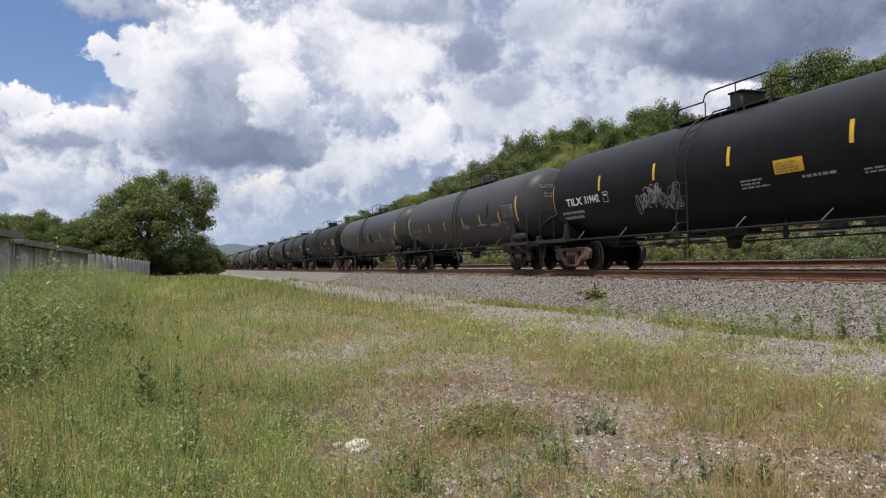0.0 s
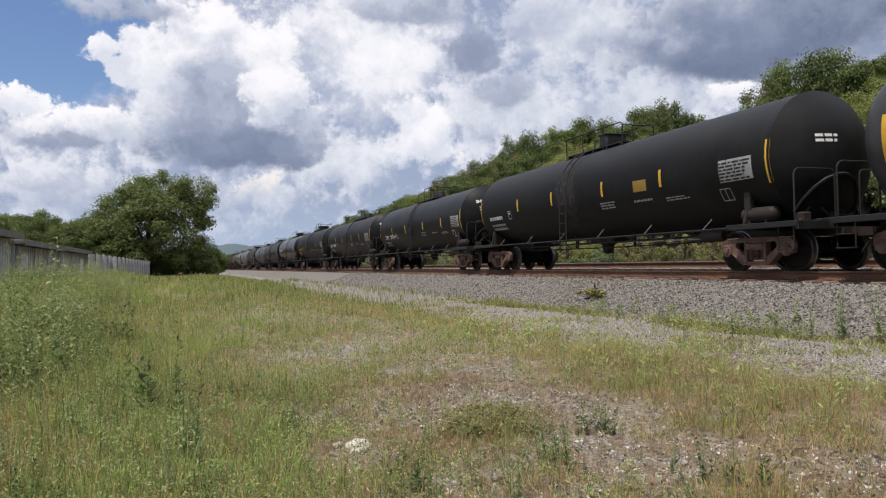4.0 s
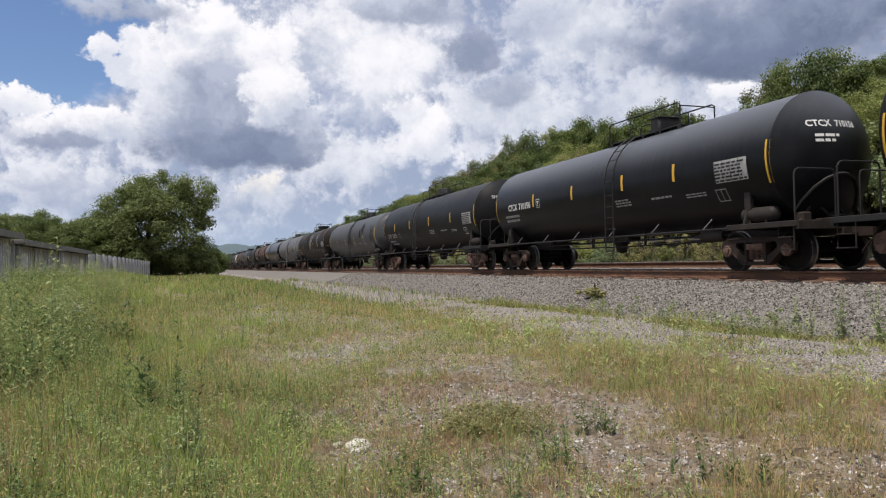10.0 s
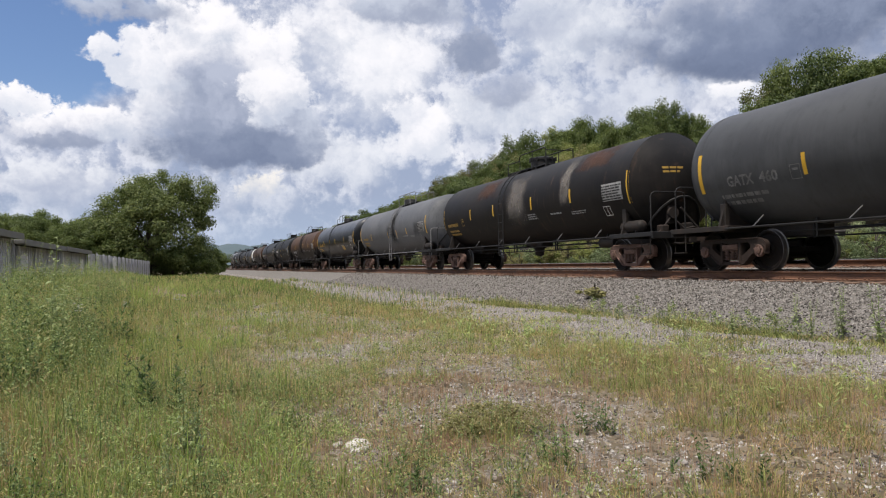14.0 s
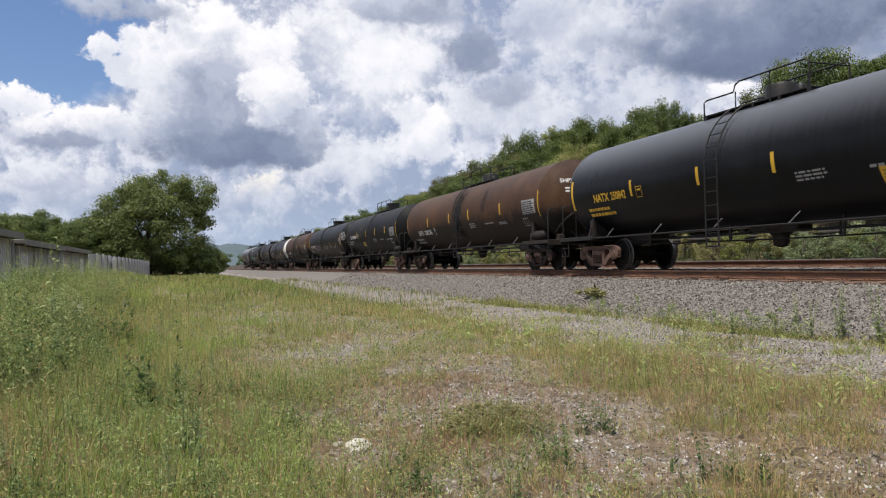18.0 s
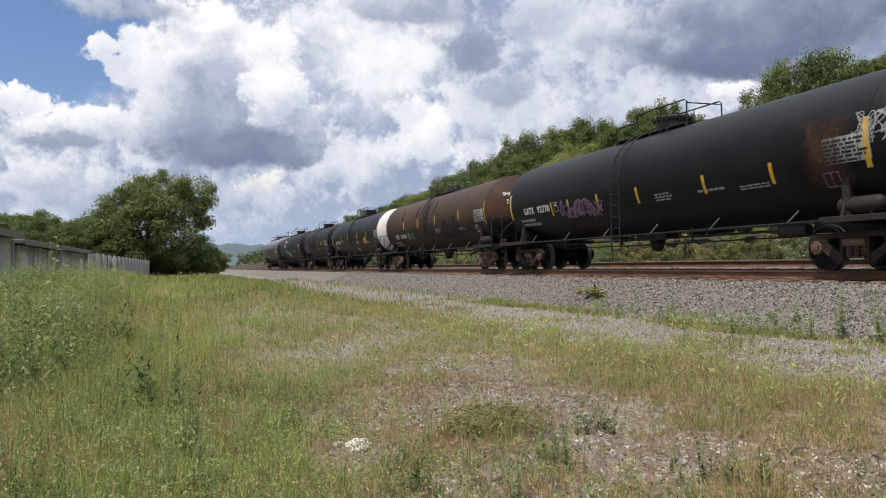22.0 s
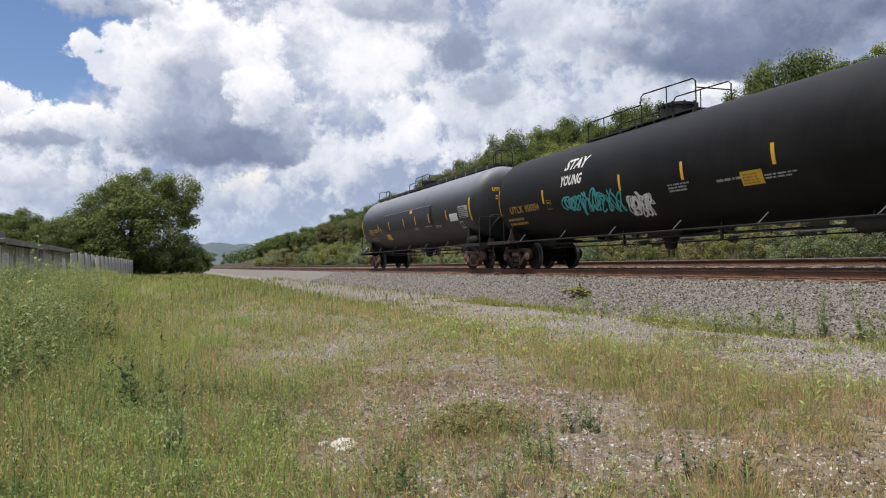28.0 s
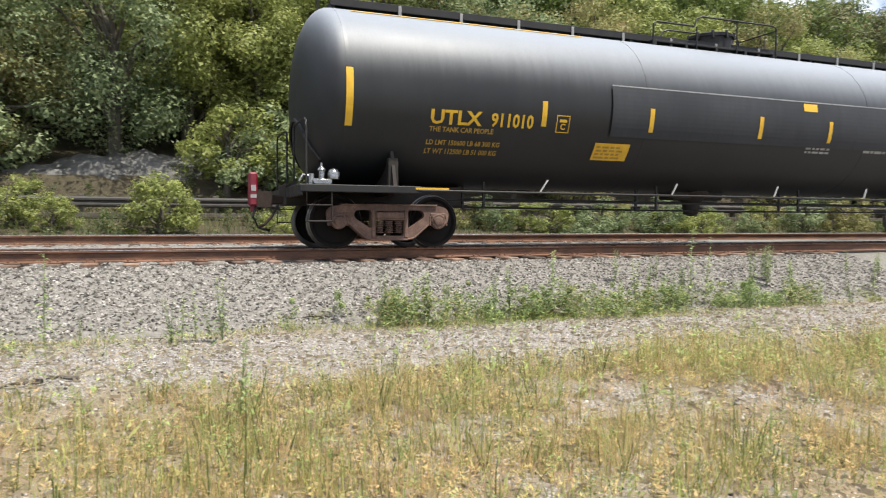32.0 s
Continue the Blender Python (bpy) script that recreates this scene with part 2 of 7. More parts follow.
# ================= materials =================
def material(name, colours, scale=4.0, rough=(0.55, 0.8), metal=0.0, bump=0.2, fine=40.0, stretch=(1, 1, 1), island=0.0, objects=0.0, spec=0.5, world_co=False):
    """Two to four colours mixed by a coarse and a fine noise, with relief from both."""
    mt = bpy.data.materials.new(name)
    mt.use_nodes = True
    N = Nodes(mt.node_tree)
    out, b = N.add("ShaderNodeOutputMaterial"), N.add("ShaderNodeBsdfPrincipled")
    N.link(b.outputs[0], out.inputs[0])
    co = N.add("ShaderNodeNewGeometry").outputs["Position"] if world_co else N.add("ShaderNodeTexCoord").outputs["Object"]
    co = N.scaled(co, stretch)
    coarse, grain = N.noise(co, scale, 5.0), N.noise(co, fine, 4.0, 0.6)
    f = N.math("ADD", N.math("MULTIPLY", coarse.outputs[0], 0.65), N.math("MULTIPLY", grain.outputs[0], 0.35))
    if island:
        r = N.add("ShaderNodeNewGeometry").outputs["Random Per Island"]
        f = N.math("ADD", f, N.math("MULTIPLY", N.math("SUBTRACT", r, 0.5), island))
    if objects:
        r = N.add("ShaderNodeObjectInfo").outputs["Random"]
        f = N.math("ADD", f, N.math("MULTIPLY", N.math("SUBTRACT", r, 0.5), objects))
    ramp = N.add("ShaderNodeValToRGB")
    N.link(f, ramp.inputs[0])
    e = ramp.color_ramp.elements
    while len(e) < len(colours):
        e.new(0.5)
    for i, c in enumerate(colours):
        e[i].position = 0.28 + 0.44 * i / max(len(colours) - 1, 1)
        e[i].color = (*c, 1)
    N.link(ramp.outputs[0], b.inputs["Base Color"])
    N.link(N.step(f, 0.3, 0.7, rough[0], rough[1]), b.inputs["Roughness"])
    b.inputs["Metallic"].default_value = metal
    b.inputs["Specular IOR Level"].default_value = spec
    bp = N.add("ShaderNodeBump")
    bp.inputs["Strength"].default_value = bump
    bp.inputs["Distance"].default_value = 0.01
    N.link(f, bp.inputs["Height"])
    N.link(bp.outputs[0], b.inputs["Normal"])
    return mt


def leaf_material(name, dark, light, dry=None, size=0.5, dry_from=0.6, thin=0.35):
    """Leaves and blades: a colour by leaf, drifting over the plant, that lets light through."""
    mt = bpy.data.materials.new(name)
    mt.use_nodes = True
    N = Nodes(mt.node_tree)
    out, mixn = N.add("ShaderNodeOutputMaterial"), N.add("ShaderNodeMixShader")
    b, t = N.add("ShaderNodeBsdfPrincipled"), N.add("ShaderNodeBsdfTranslucent")
    geo = N.add("ShaderNodeNewGeometry")
    drift = N.noise(geo.outputs["Position"], size, 4.0, 0.6)
    r = geo.outputs["Random Per Island"]
    o = N.add("ShaderNodeObjectInfo").outputs["Random"]
    f = N.math("ADD", N.math("MULTIPLY", r, 0.65), N.math("ADD", N.math("MULTIPLY", drift.outputs[0], 0.6), N.math("MULTIPLY", o, 0.3)))
    colour = N.mix(N.step(f, 0.3, 1.15), dark, light)
    if dry:
        patch = N.noise(geo.outputs["Position"], size * 1.7, 5.0, 0.6)
        g = N.math("ADD", patch.outputs[0], N.math("MULTIPLY", N.math("SUBTRACT", r, 0.5), 0.5))
        colour = N.mix(N.step(g, dry_from - 0.1, dry_from + 0.1), colour, dry)
    N.link(colour, b.inputs["Base Color"])
    b.inputs["Roughness"].default_value = 0.55
    b.inputs["Specular IOR Level"].default_value = 0.35
    N.link(colour, t.inputs[0])
    mixn.inputs[0].default_value = thin
    N.link(b.outputs[0], mixn.inputs[1])
    N.link(t.outputs[0], mixn.inputs[2])
    N.link(mixn.outputs[0], out.inputs[0])
    return mt


def tank_paint(name, paint, faded, rust=None, amount=0.0, gloss=0.45, soot=0.5, belly=None, top_sheen=0.09, spec=0.13):
    """Old enamel on a tank: chalky patches, streaks that run down, a sky sheen painted on the top, rust blooms."""
    mt = bpy.data.materials.new(name)
    mt.use_nodes = True
    N = Nodes(mt.node_tree)
    out, b = N.add("ShaderNodeOutputMaterial"), N.add("ShaderNodeBsdfPrincipled")
    N.link(b.outputs[0], out.inputs[0])
    co = N.add("ShaderNodeTexCoord").outputs["Object"]
    patch = N.noise(co, 0.7, 5.0, 0.6)
    streak = N.noise(N.scaled(co, (1.0, 3.5, 0.25)), 2.2, 5.0, 0.65)
    grain = N.noise(co, 60.0, 3.0, 0.6)
    f = N.math("ADD", N.math("MULTIPLY", patch.outputs[0], 0.75), N.math("MULTIPLY", streak.outputs[0], 0.25))
    colour = N.mix(N.step(f, 0.38, 0.66), paint, faded)
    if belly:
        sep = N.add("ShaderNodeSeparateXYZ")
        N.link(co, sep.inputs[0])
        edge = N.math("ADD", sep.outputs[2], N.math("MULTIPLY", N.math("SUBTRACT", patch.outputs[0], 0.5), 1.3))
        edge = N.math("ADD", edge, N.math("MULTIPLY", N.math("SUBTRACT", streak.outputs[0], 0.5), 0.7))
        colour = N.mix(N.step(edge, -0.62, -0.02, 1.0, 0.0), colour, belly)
    if rust:
        g = N.math("ADD", N.math("MULTIPLY", streak.outputs[0], 0.55), N.math("MULTIPLY", N.noise(co, 1.6, 6.0, 0.65).outputs[0], 0.45))
        colour = N.mix(N.step(g, 0.72 - 0.4 * amount, 0.86 - 0.4 * amount), colour, rust)
    dirt = N.step(N.noise(N.scaled(co, (1, 1, 0.5)), 5.0, 6.0, 0.7).outputs[0], 0.5, 0.75, 0.0, soot)
    colour = N.mix(dirt, colour, (0.018, 0.017, 0.016))
    # Sky sheen put into the colour: upward faces turn pale blue-grey.
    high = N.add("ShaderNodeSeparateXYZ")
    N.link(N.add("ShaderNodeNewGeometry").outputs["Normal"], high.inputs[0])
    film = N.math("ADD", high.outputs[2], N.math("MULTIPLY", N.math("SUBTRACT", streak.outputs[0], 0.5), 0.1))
    film = N.math("MULTIPLY", N.step(film, 0.08, 0.85), N.step(grain.outputs[0], 0.2, 0.6, top_sheen * 0.7, top_sheen))
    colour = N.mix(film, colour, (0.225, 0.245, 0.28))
    N.link(colour, b.inputs["Base Color"])
    rg = N.math("ADD", N.math("MULTIPLY", f, 0.35), N.math("MULTIPLY", grain.outputs[0], 0.15))
    N.link(N.math("ADD", rg, gloss - 0.25), b.inputs["Roughness"])
    b.inputs["Specular IOR Level"].default_value = spec
    bp = N.add("ShaderNodeBump")
    bp.inputs["Strength"].default_value = 0.12
    bp.inputs["Distance"].default_value = 0.008
    N.link(N.math("ADD", patch.outputs[0], N.math("MULTIPLY", grain.outputs[0], 0.06)), bp.inputs["Height"])
    N.link(bp.outputs[0], b.inputs["Normal"])
    return mt


def film_material(name, colour, strength, run=0.3, ragged=1.1):
    """A thin stain, thick in its middle and broken at its rim, that runs downwards."""
    mt = bpy.data.materials.new(name)
    mt.use_nodes = True
    N = Nodes(mt.node_tree)
    out, mixn = N.add("ShaderNodeOutputMaterial"), N.add("ShaderNodeMixShader")
    b, clear = N.add("ShaderNodeBsdfPrincipled"), N.add("ShaderNodeBsdfTransparent")
    tc = N.add("ShaderNodeTexCoord")
    sep = N.add("ShaderNodeSeparateXYZ")
    N.link(tc.outputs["Generated"], sep.inputs[0])
    dy = N.math("MULTIPLY", N.math("SUBTRACT", sep.outputs[1], 0.5), 2.0)
    dz = N.math("MULTIPLY", N.math("SUBTRACT", sep.outputs[2], 0.5), 2.0)
    reach = N.math("MAXIMUM", N.math("ABSOLUTE", dy), N.math("ABSOLUTE", dz))
    if ragged < 0.5:
        reach = N.math("SQRT", N.math("ADD", N.math("MULTIPLY", dy, dy), N.math("MULTIPLY", dz, dz)))
    fall = N.math("SUBTRACT", 1.0, reach)
    drip = N.noise(N.scaled(tc.outputs["Object"], (1, 1, run)), 7.0, 4.0, 0.6)
    blot = N.noise(tc.outputs["Object"], 3.0, 5.0, 0.6)
    n = N.math("ADD", N.math("SUBTRACT", drip.outputs[0], 0.5), N.math("SUBTRACT", blot.outputs[0], 0.5))
    a = N.step(N.math("ADD", fall, N.math("MULTIPLY", n, ragged)), 0.0, 0.85 if ragged > 0.5 else 0.4, 0.0, strength)
    a = N.math("MULTIPLY", a, N.step(fall, 0.0, 0.35))
    b.inputs["Base Color"].default_value = (*colour, 1)
    b.inputs["Roughness"].default_value = 0.85
    N.link(a, mixn.inputs[0])
    N.link(clear.outputs[0], mixn.inputs[1])
    N.link(b.outputs[0], mixn.inputs[2])
    N.link(mixn.outputs[0], out.inputs[0])
    return mt


F_SOOT = film_material("soot_film", (0.014, 0.013, 0.013), 0.85)
F_SMOKE = film_material("thin_soot_film", (0.02, 0.019, 0.018), 0.4)
F_DISC = film_material("round_soot_film", (0.014, 0.013, 0.013), 0.9, 1.0, 0.25)
F_GREY = film_material("grey_dust_film", (0.10, 0.093, 0.085), 0.3)
F_RUST = film_material("rust_film", (0.085, 0.036, 0.02), 0.6)
F_PALE = film_material("pale_drip_film", (0.22, 0.20, 0.18), 0.6)
M_BLACK = material("black_steel", [(0.009, 0.009, 0.010), (0.022, 0.021, 0.020)], 3, (0.45, 0.7), 0, 0.1, spec=0.35)
M_FRAME = material("grimy_steel", [(0.012, 0.011, 0.010), (0.03, 0.025, 0.022), (0.055, 0.036, 0.026)], 3, (0.55, 0.85), 0, 0.2, spec=0.25)
M_CAST = material("rusty_casting", [(0.035, 0.021, 0.017), (0.115, 0.066, 0.05), (0.24, 0.15, 0.115)], 4, (0.7, 0.9), 0, 0.35)
M_CASTD = material("dark_casting", [(0.011, 0.009, 0.008), (0.03, 0.021, 0.017), (0.06, 0.038, 0.029)], 4, (0.65, 0.9), 0, 0.35, spec=0.25)
M_WHEEL = material("wheel_plate", [(0.005, 0.0045, 0.004), (0.010, 0.008, 0.007), (0.020, 0.014, 0.011)], 5, (0.6, 0.85), 0, 0.2, spec=0.15)
M_TREAD = material("worn_tread", [(0.09, 0.085, 0.08), (0.2, 0.19, 0.18)], 8, (0.3, 0.45), 0.8, 0.05)
M_PIPE = material("grey_pipe", [(0.10, 0.10, 0.10), (0.20, 0.20, 0.20), (0.27, 0.26, 0.25)], 6, (0.4, 0.6), 0.2, 0.05)
M_BARE = material("bright_fitting", [(0.16, 0.16, 0.165), (0.42, 0.42, 0.42)], 10, (0.2, 0.4), 0.85, 0.1)
M_YELLOW = material("yellow_film", [(0.50, 0.28, 0.015), (0.72, 0.44, 0.03)], 6, (0.35, 0.55), 0, 0.03)
M_FADEY = material("faded_yellow", [(0.22, 0.13, 0.02), (0.42, 0.26, 0.04)], 6, (0.5, 0.7), 0, 0.03)
M_WHITE = material("white_lettering", [(0.50, 0.50, 0.48), (0.78, 0.78, 0.76)], 6, (0.5, 0.7), 0, 0.03)
M_GREYL = material("grey_lettering", [(0.20, 0.20, 0.20), (0.36, 0.36, 0.35)], 6, (0.5, 0.7), 0, 0.03)
M_FAINT = material("worn_lettering", [(0.06, 0.06, 0.06), (0.12, 0.12, 0.118), (0.26, 0.26, 0.255)], 5, (0.5, 0.7), 0, 0.03)
M_PANEL = material("stencil_panel", [(0.26, 0.26, 0.25), (0.44, 0.44, 0.43)], 6, (0.5, 0.7), 0, 0.03)
M_TEAL = material("teal_spray", [(0.02, 0.22, 0.22), (0.06, 0.42, 0.40)], 6, (0.5, 0.7), 0, 0.02)
M_DULLTEAL = material("dull_teal_spray", [(0.03, 0.09, 0.065), (0.06, 0.16, 0.12)], 6, (0.5, 0.7), 0, 0.02)
M_MAUVE = material("mauve_spray", [(0.10, 0.05, 0.10), (0.22, 0.14, 0.22)], 6, (0.5, 0.7), 0, 0.02)
M_RED = material("red_housing", [(0.12, 0.006, 0.015), (0.20, 0.012, 0.03)], 6, (0.4, 0.6), 0, 0.05)
M_RAIL = material("rusty_rail", [(0.035, 0.018, 0.012), (0.11, 0.052, 0.03), (0.22, 0.11, 0.062)], 5, (0.65, 0.9), 0, 0.25, 40, (1, 0.3, 1))
M_RAILTOP = material("polished_railhead", [(0.25, 0.24, 0.23), (0.42, 0.41, 0.40)], 8, (0.22, 0.35), 0.9, 0.02)
M_TIE = material("weathered_tie", [(0.05, 0.035, 0.027), (0.14, 0.085, 0.058), (0.25, 0.165, 0.12)], 3, (0.8, 0.95), 0, 0.6, 30, (0.3, 3, 1), objects=0.4)
M_STONE = material("limestone_ballast", [(0.085, 0.076, 0.067), (0.16, 0.144, 0.127), (0.225, 0.204, 0.182), (0.38, 0.352, 0.32)], 6, (0.85, 0.95), 0, 0.4, 50, (1, 1, 1), 0.8, world_co=True)
M_GRAVEL = material("lane_gravel", [(0.07, 0.06, 0.052), (0.20, 0.178, 0.155), (0.38, 0.35, 0.32), (0.54, 0.51, 0.475)], 6, (0.85, 0.95), 0, 0.4, 50, (1, 1, 1), 1.0, world_co=True)
M_BED = material("ballast_bed", [(0.07, 0.064, 0.058), (0.16, 0.148, 0.133), (0.27, 0.25, 0.226)], 18, (0.9, 0.98), 0, 1.0, 34, world_co=True)
M_PALE = material("pale_rock", [(0.38, 0.35, 0.31), (0.58, 0.55, 0.5), (0.70, 0.68, 0.64)], 7, (0.8, 0.95), 0, 0.6, 40)
M_BARK = material("bark", [(0.03, 0.025, 0.02), (0.09, 0.075, 0.06), (0.17, 0.15, 0.12)], 5, (0.85, 0.95), 0, 0.8, 25, (2, 2, 0.4))
M_SHED = material("grey_sheet_metal", [(0.28, 0.285, 0.305), (0.40, 0.405, 0.43), (0.50, 0.505, 0.53)], 1.2, (0.45, 0.65), 0.1, 0.05, 20, (1, 1, 0.3))
M_SHEDROOF = material("shed_roof", [(0.10, 0.10, 0.095), (0.20, 0.20, 0.19)], 2, (0.6, 0.8), 0.1, 0.1)
M_TRIM = material("white_trim", [(0.5, 0.5, 0.48), (0.68, 0.68, 0.66)], 4, (0.5, 0.7), 0, 0.05)
M_POST = material("timber_post", [(0.06, 0.05, 0.04), (0.14, 0.12, 0.10)], 5, (0.85, 0.95), 0, 0.4)
# Distance haze is mixed into this base colour, hence the blue-grey.
M_FAR = material("haze_tinted_hill", [(0.065, 0.10, 0.115), (0.10, 0.135, 0.15)], 0.05, (0.95, 1), 0, 0.0, 0.5)

L_GRASS = leaf_material("meadow_grass", (0.09, 0.115, 0.034), (0.60, 0.64, 0.21), (0.56, 0.44, 0.22), 0.55, 0.66, 0.45)
L_DRY = leaf_material("drying_grass", (0.26, 0.215, 0.075), (0.74, 0.66, 0.27), (0.60, 0.42, 0.21), 0.7, 0.50, 0.4)
L_TALL = leaf_material("tall_weeds", (0.09, 0.145, 0.045), (0.42, 0.51, 0.17), (0.46, 0.40, 0.18), 0.5, 0.68, 0.4)
L_HERB = leaf_material("grey_green_herbs", (0.07, 0.12, 0.036), (0.42, 0.51, 0.19), (0.44, 0.38, 0.17), 0.6, 0.70, 0.4)
L_VERGE = leaf_material("verge_weeds", (0.045, 0.075, 0.02), (0.16, 0.195, 0.065), (0.24, 0.21, 0.10), 0.5, 0.68, 0.4)
L_WEED = leaf_material("dark_weed_leaves", (0.035, 0.07, 0.018), (0.17, 0.25, 0.075), None, 0.6, 0.6, 0.4)
L_STRAW = leaf_material("straw_litter", (0.22, 0.18, 0.12), (0.46, 0.39, 0.29), None, 1.0, 0.6, 0.2)
L_LUSH = leaf_material("lush_grass", (0.055, 0.10, 0.024), (0.43, 0.55, 0.145), (0.52, 0.40, 0.19), 0.6, 0.64, 0.45)
L_RUSTY = leaf_material("reddish_stems", (0.20, 0.12, 0.07), (0.54, 0.36, 0.235), None, 1.0, 0.6, 0.3)
L_TREE = leaf_material("oak_leaves", (0.038, 0.068, 0.017), (0.145, 0.185, 0.047), None, 0.35, 0.6, 0.35)
L_MIX = leaf_material("maple_leaves", (0.05, 0.085, 0.02), (0.175, 0.22, 0.06), None, 0.35, 0.6, 0.4)
L_FIELD = leaf_material("field_tree_leaves", (0.06, 0.092, 0.026), (0.22, 0.262, 0.083), None, 0.4, 0.6, 0.4)
L_LIGHT = leaf_material("light_leaves", (0.145, 0.18, 0.042), (0.34, 0.365, 0.115), None, 0.45, 0.6, 0.4)
L_OLIVE = leaf_material("olive_leaves", (0.15, 0.155, 0.048), (0.35, 0.33, 0.135), (0.32, 0.24, 0.14), 0.4, 0.70, 0.35)
L_DARKOLIVE = leaf_material("dark_olive_leaves", (0.065, 0.08, 0.024), (0.19, 0.195, 0.075), (0.24, 0.18, 0.11), 0.4, 0.72, 0.35)
L_GREY = leaf_material("greyish_leaves", (0.115, 0.165, 0.07), (0.30, 0.35, 0.18), None, 0.4, 0.6, 0.4)
L_FAR = leaf_material("far_leaves", (0.045, 0.075, 0.028), (0.11, 0.155, 0.05), None, 0.08, 0.6, 0.25)


def soil_material():
    """Trodden stony soil: pale gravel where wheels ran along the line, brown litter and thatch between, leaf mould on the hill."""
    mt = bpy.data.materials.new("stony_soil")
    mt.use_nodes = True
    N = Nodes(mt.node_tree)
    out, b = N.add("ShaderNodeOutputMaterial"), N.add("ShaderNodeBsdfPrincipled")
    N.link(b.outputs[0], out.inputs[0])
    co = N.add("ShaderNodeNewGeometry").outputs["Position"]
    sep = N.add("ShaderNodeSeparateXYZ")
    N.link(co, sep.inputs[0])
    big, mid, fine = N.noise(co, 0.5, 5, 0.6), N.noise(co, 4.0, 5, 0.65), N.noise(co, 38.0, 4, 0.7)
    vor = N.add("ShaderNodeTexVoronoi")
    N.link(co, vor.inputs["Vector"])
    vor.inputs["Scale"].default_value = 55.0
    flake = N.add("ShaderNodeSeparateColor")
    N.link(vor.outputs["Color"], flake.inputs[0])
    pebble = N.mix(N.step(flake.outputs[0], 0.1, 1.0), (0.15, 0.13, 0.11), (0.56, 0.52, 0.48))
    pebble = N.mix(N.step(vor.outputs["Distance"], 0.25, 0.6, 0.0, 0.55), pebble, (0.07, 0.06, 0.05))
    pebble = N.mix(N.math("MULTIPLY", fine.outputs[0], 0.4), pebble, (0.27, 0.25, 0.235))
    litter = N.mix(mid.outputs[0], (0.15, 0.115, 0.075), (0.36, 0.27, 0.185))
    litter = N.mix(N.step(fine.outputs[0], 0.45, 0.65), litter, (0.10, 0.105, 0.04))
    x = N.math("ADD", sep.outputs[0], N.math("MULTIPLY", N.math("SUBTRACT", big.outputs[0], 0.5), 2.6))
    lane = N.math("MULTIPLY", N.step(x, 5.4, 6.6), N.step(x, 8.7, 9.3, 1.0, 0.0))
    bald = N.step(N.math("ADD", N.math("MULTIPLY", big.outputs[0], 0.6), N.math("MULTIPLY", mid.outputs[0], 0.4)), 0.47, 0.57)
    bald = N.math("MULTIPLY", bald, N.step(x, -1.5, 1.5))
    stony = N.math("MAXIMUM", lane, N.math("MULTIPLY", bald, 0.85))
    mould = N.mix(mid.outputs[0], (0.035, 0.028, 0.018), (0.10, 0.085, 0.055))
    colour = N.mix(stony, litter, pebble)
    colour = N.mix(N.step(sep.outputs[0], 19.0, 21.0), colour, mould)
    N.link(colour, b.inputs["Base Color"])
    b.inputs["Roughness"].default_value = 0.95
    b.inputs["Specular IOR Level"].default_value = 0.2
    bp = N.add("ShaderNodeBump")
    bp.inputs["Strength"].default_value = 0.7
    bp.inputs["Distance"].default_value = 0.03
    N.link(N.math("ADD", N.math("MULTIPLY", vor.outputs["Distance"], -0.5), fine.outputs[0]), bp.inputs["Height"])
    N.link(bp.outputs[0], b.inputs["Normal"])
    return mt


M_SOIL = soil_material()


# ================= the ground, the ballast, the track =================
TRACK_X, TRACK2_X, TRACK2_Z = 13.01, 17.25, 0.19
GAUGE = 0.7525                   # rail centre from track centre
PROFILE_X = [-500, -40, 3, 8.8, 9.25, 11.25, 14.75, 15.25, 19.0, 20.0, 22.0, 25.0, 26.2, 34, 60, 110, 220, 900]
PROFILE_Z = [-1.6, -1.1, -0.98, -0.93, -0.93, -0.40, -0.40, -0.2, -0.18, -0.52, 0.25, 0.55, 1.9, 4.6, 12.5, 21, 24, 24]


def height(x, y):
    """The ground's height at x, y (arrays or numbers)."""
    x, y = np.asarray(x, float), np.asarray(y, float)
    z = np.interp(x, PROFILE_X, PROFILE_Z)
    hill = np.clip((x - 22) / 6, 0, 1)
    fade = np.interp(y, [-200, -90, 230, 420], [0.5, 1, 1, 0.25])
    z = np.where(x > 22, 0.25 + (z - 0.25) * fade, z)
    z = z + hill * 0.5 * np.sin(x * 0.31 + y * 0.17) * np.sin(y * 0.11 + 1.3)
    z = z + 0.6 * np.exp(-((x + 3.4) / 1.7) ** 2) * np.clip((y - 4.5) / 5, 0, 1) * np.clip((70 - y) / 25, 0, 1)
    rise = np.clip((y - 7.0) / 17.0, 0, 1)
    z = z + 0.42 * rise * rise * (3 - 2 * rise) * np.clip((5.6 - x) / 3.0, 0, 1) * np.clip((200 - y) / 60, 0, 1) * np.clip((x + 30) / 12, 0, 1)
    low = np.clip((9.0 - x) / 1.0, 0, 1)
    z = z + low * (0.035 * np.sin(x * 1.7 + 0.6 * y) * np.sin(y * 1.3 - 0.4 * x) + 0.02 * np.sin(3.9 * x + 1) * np.sin(3.3 * y))
    return z


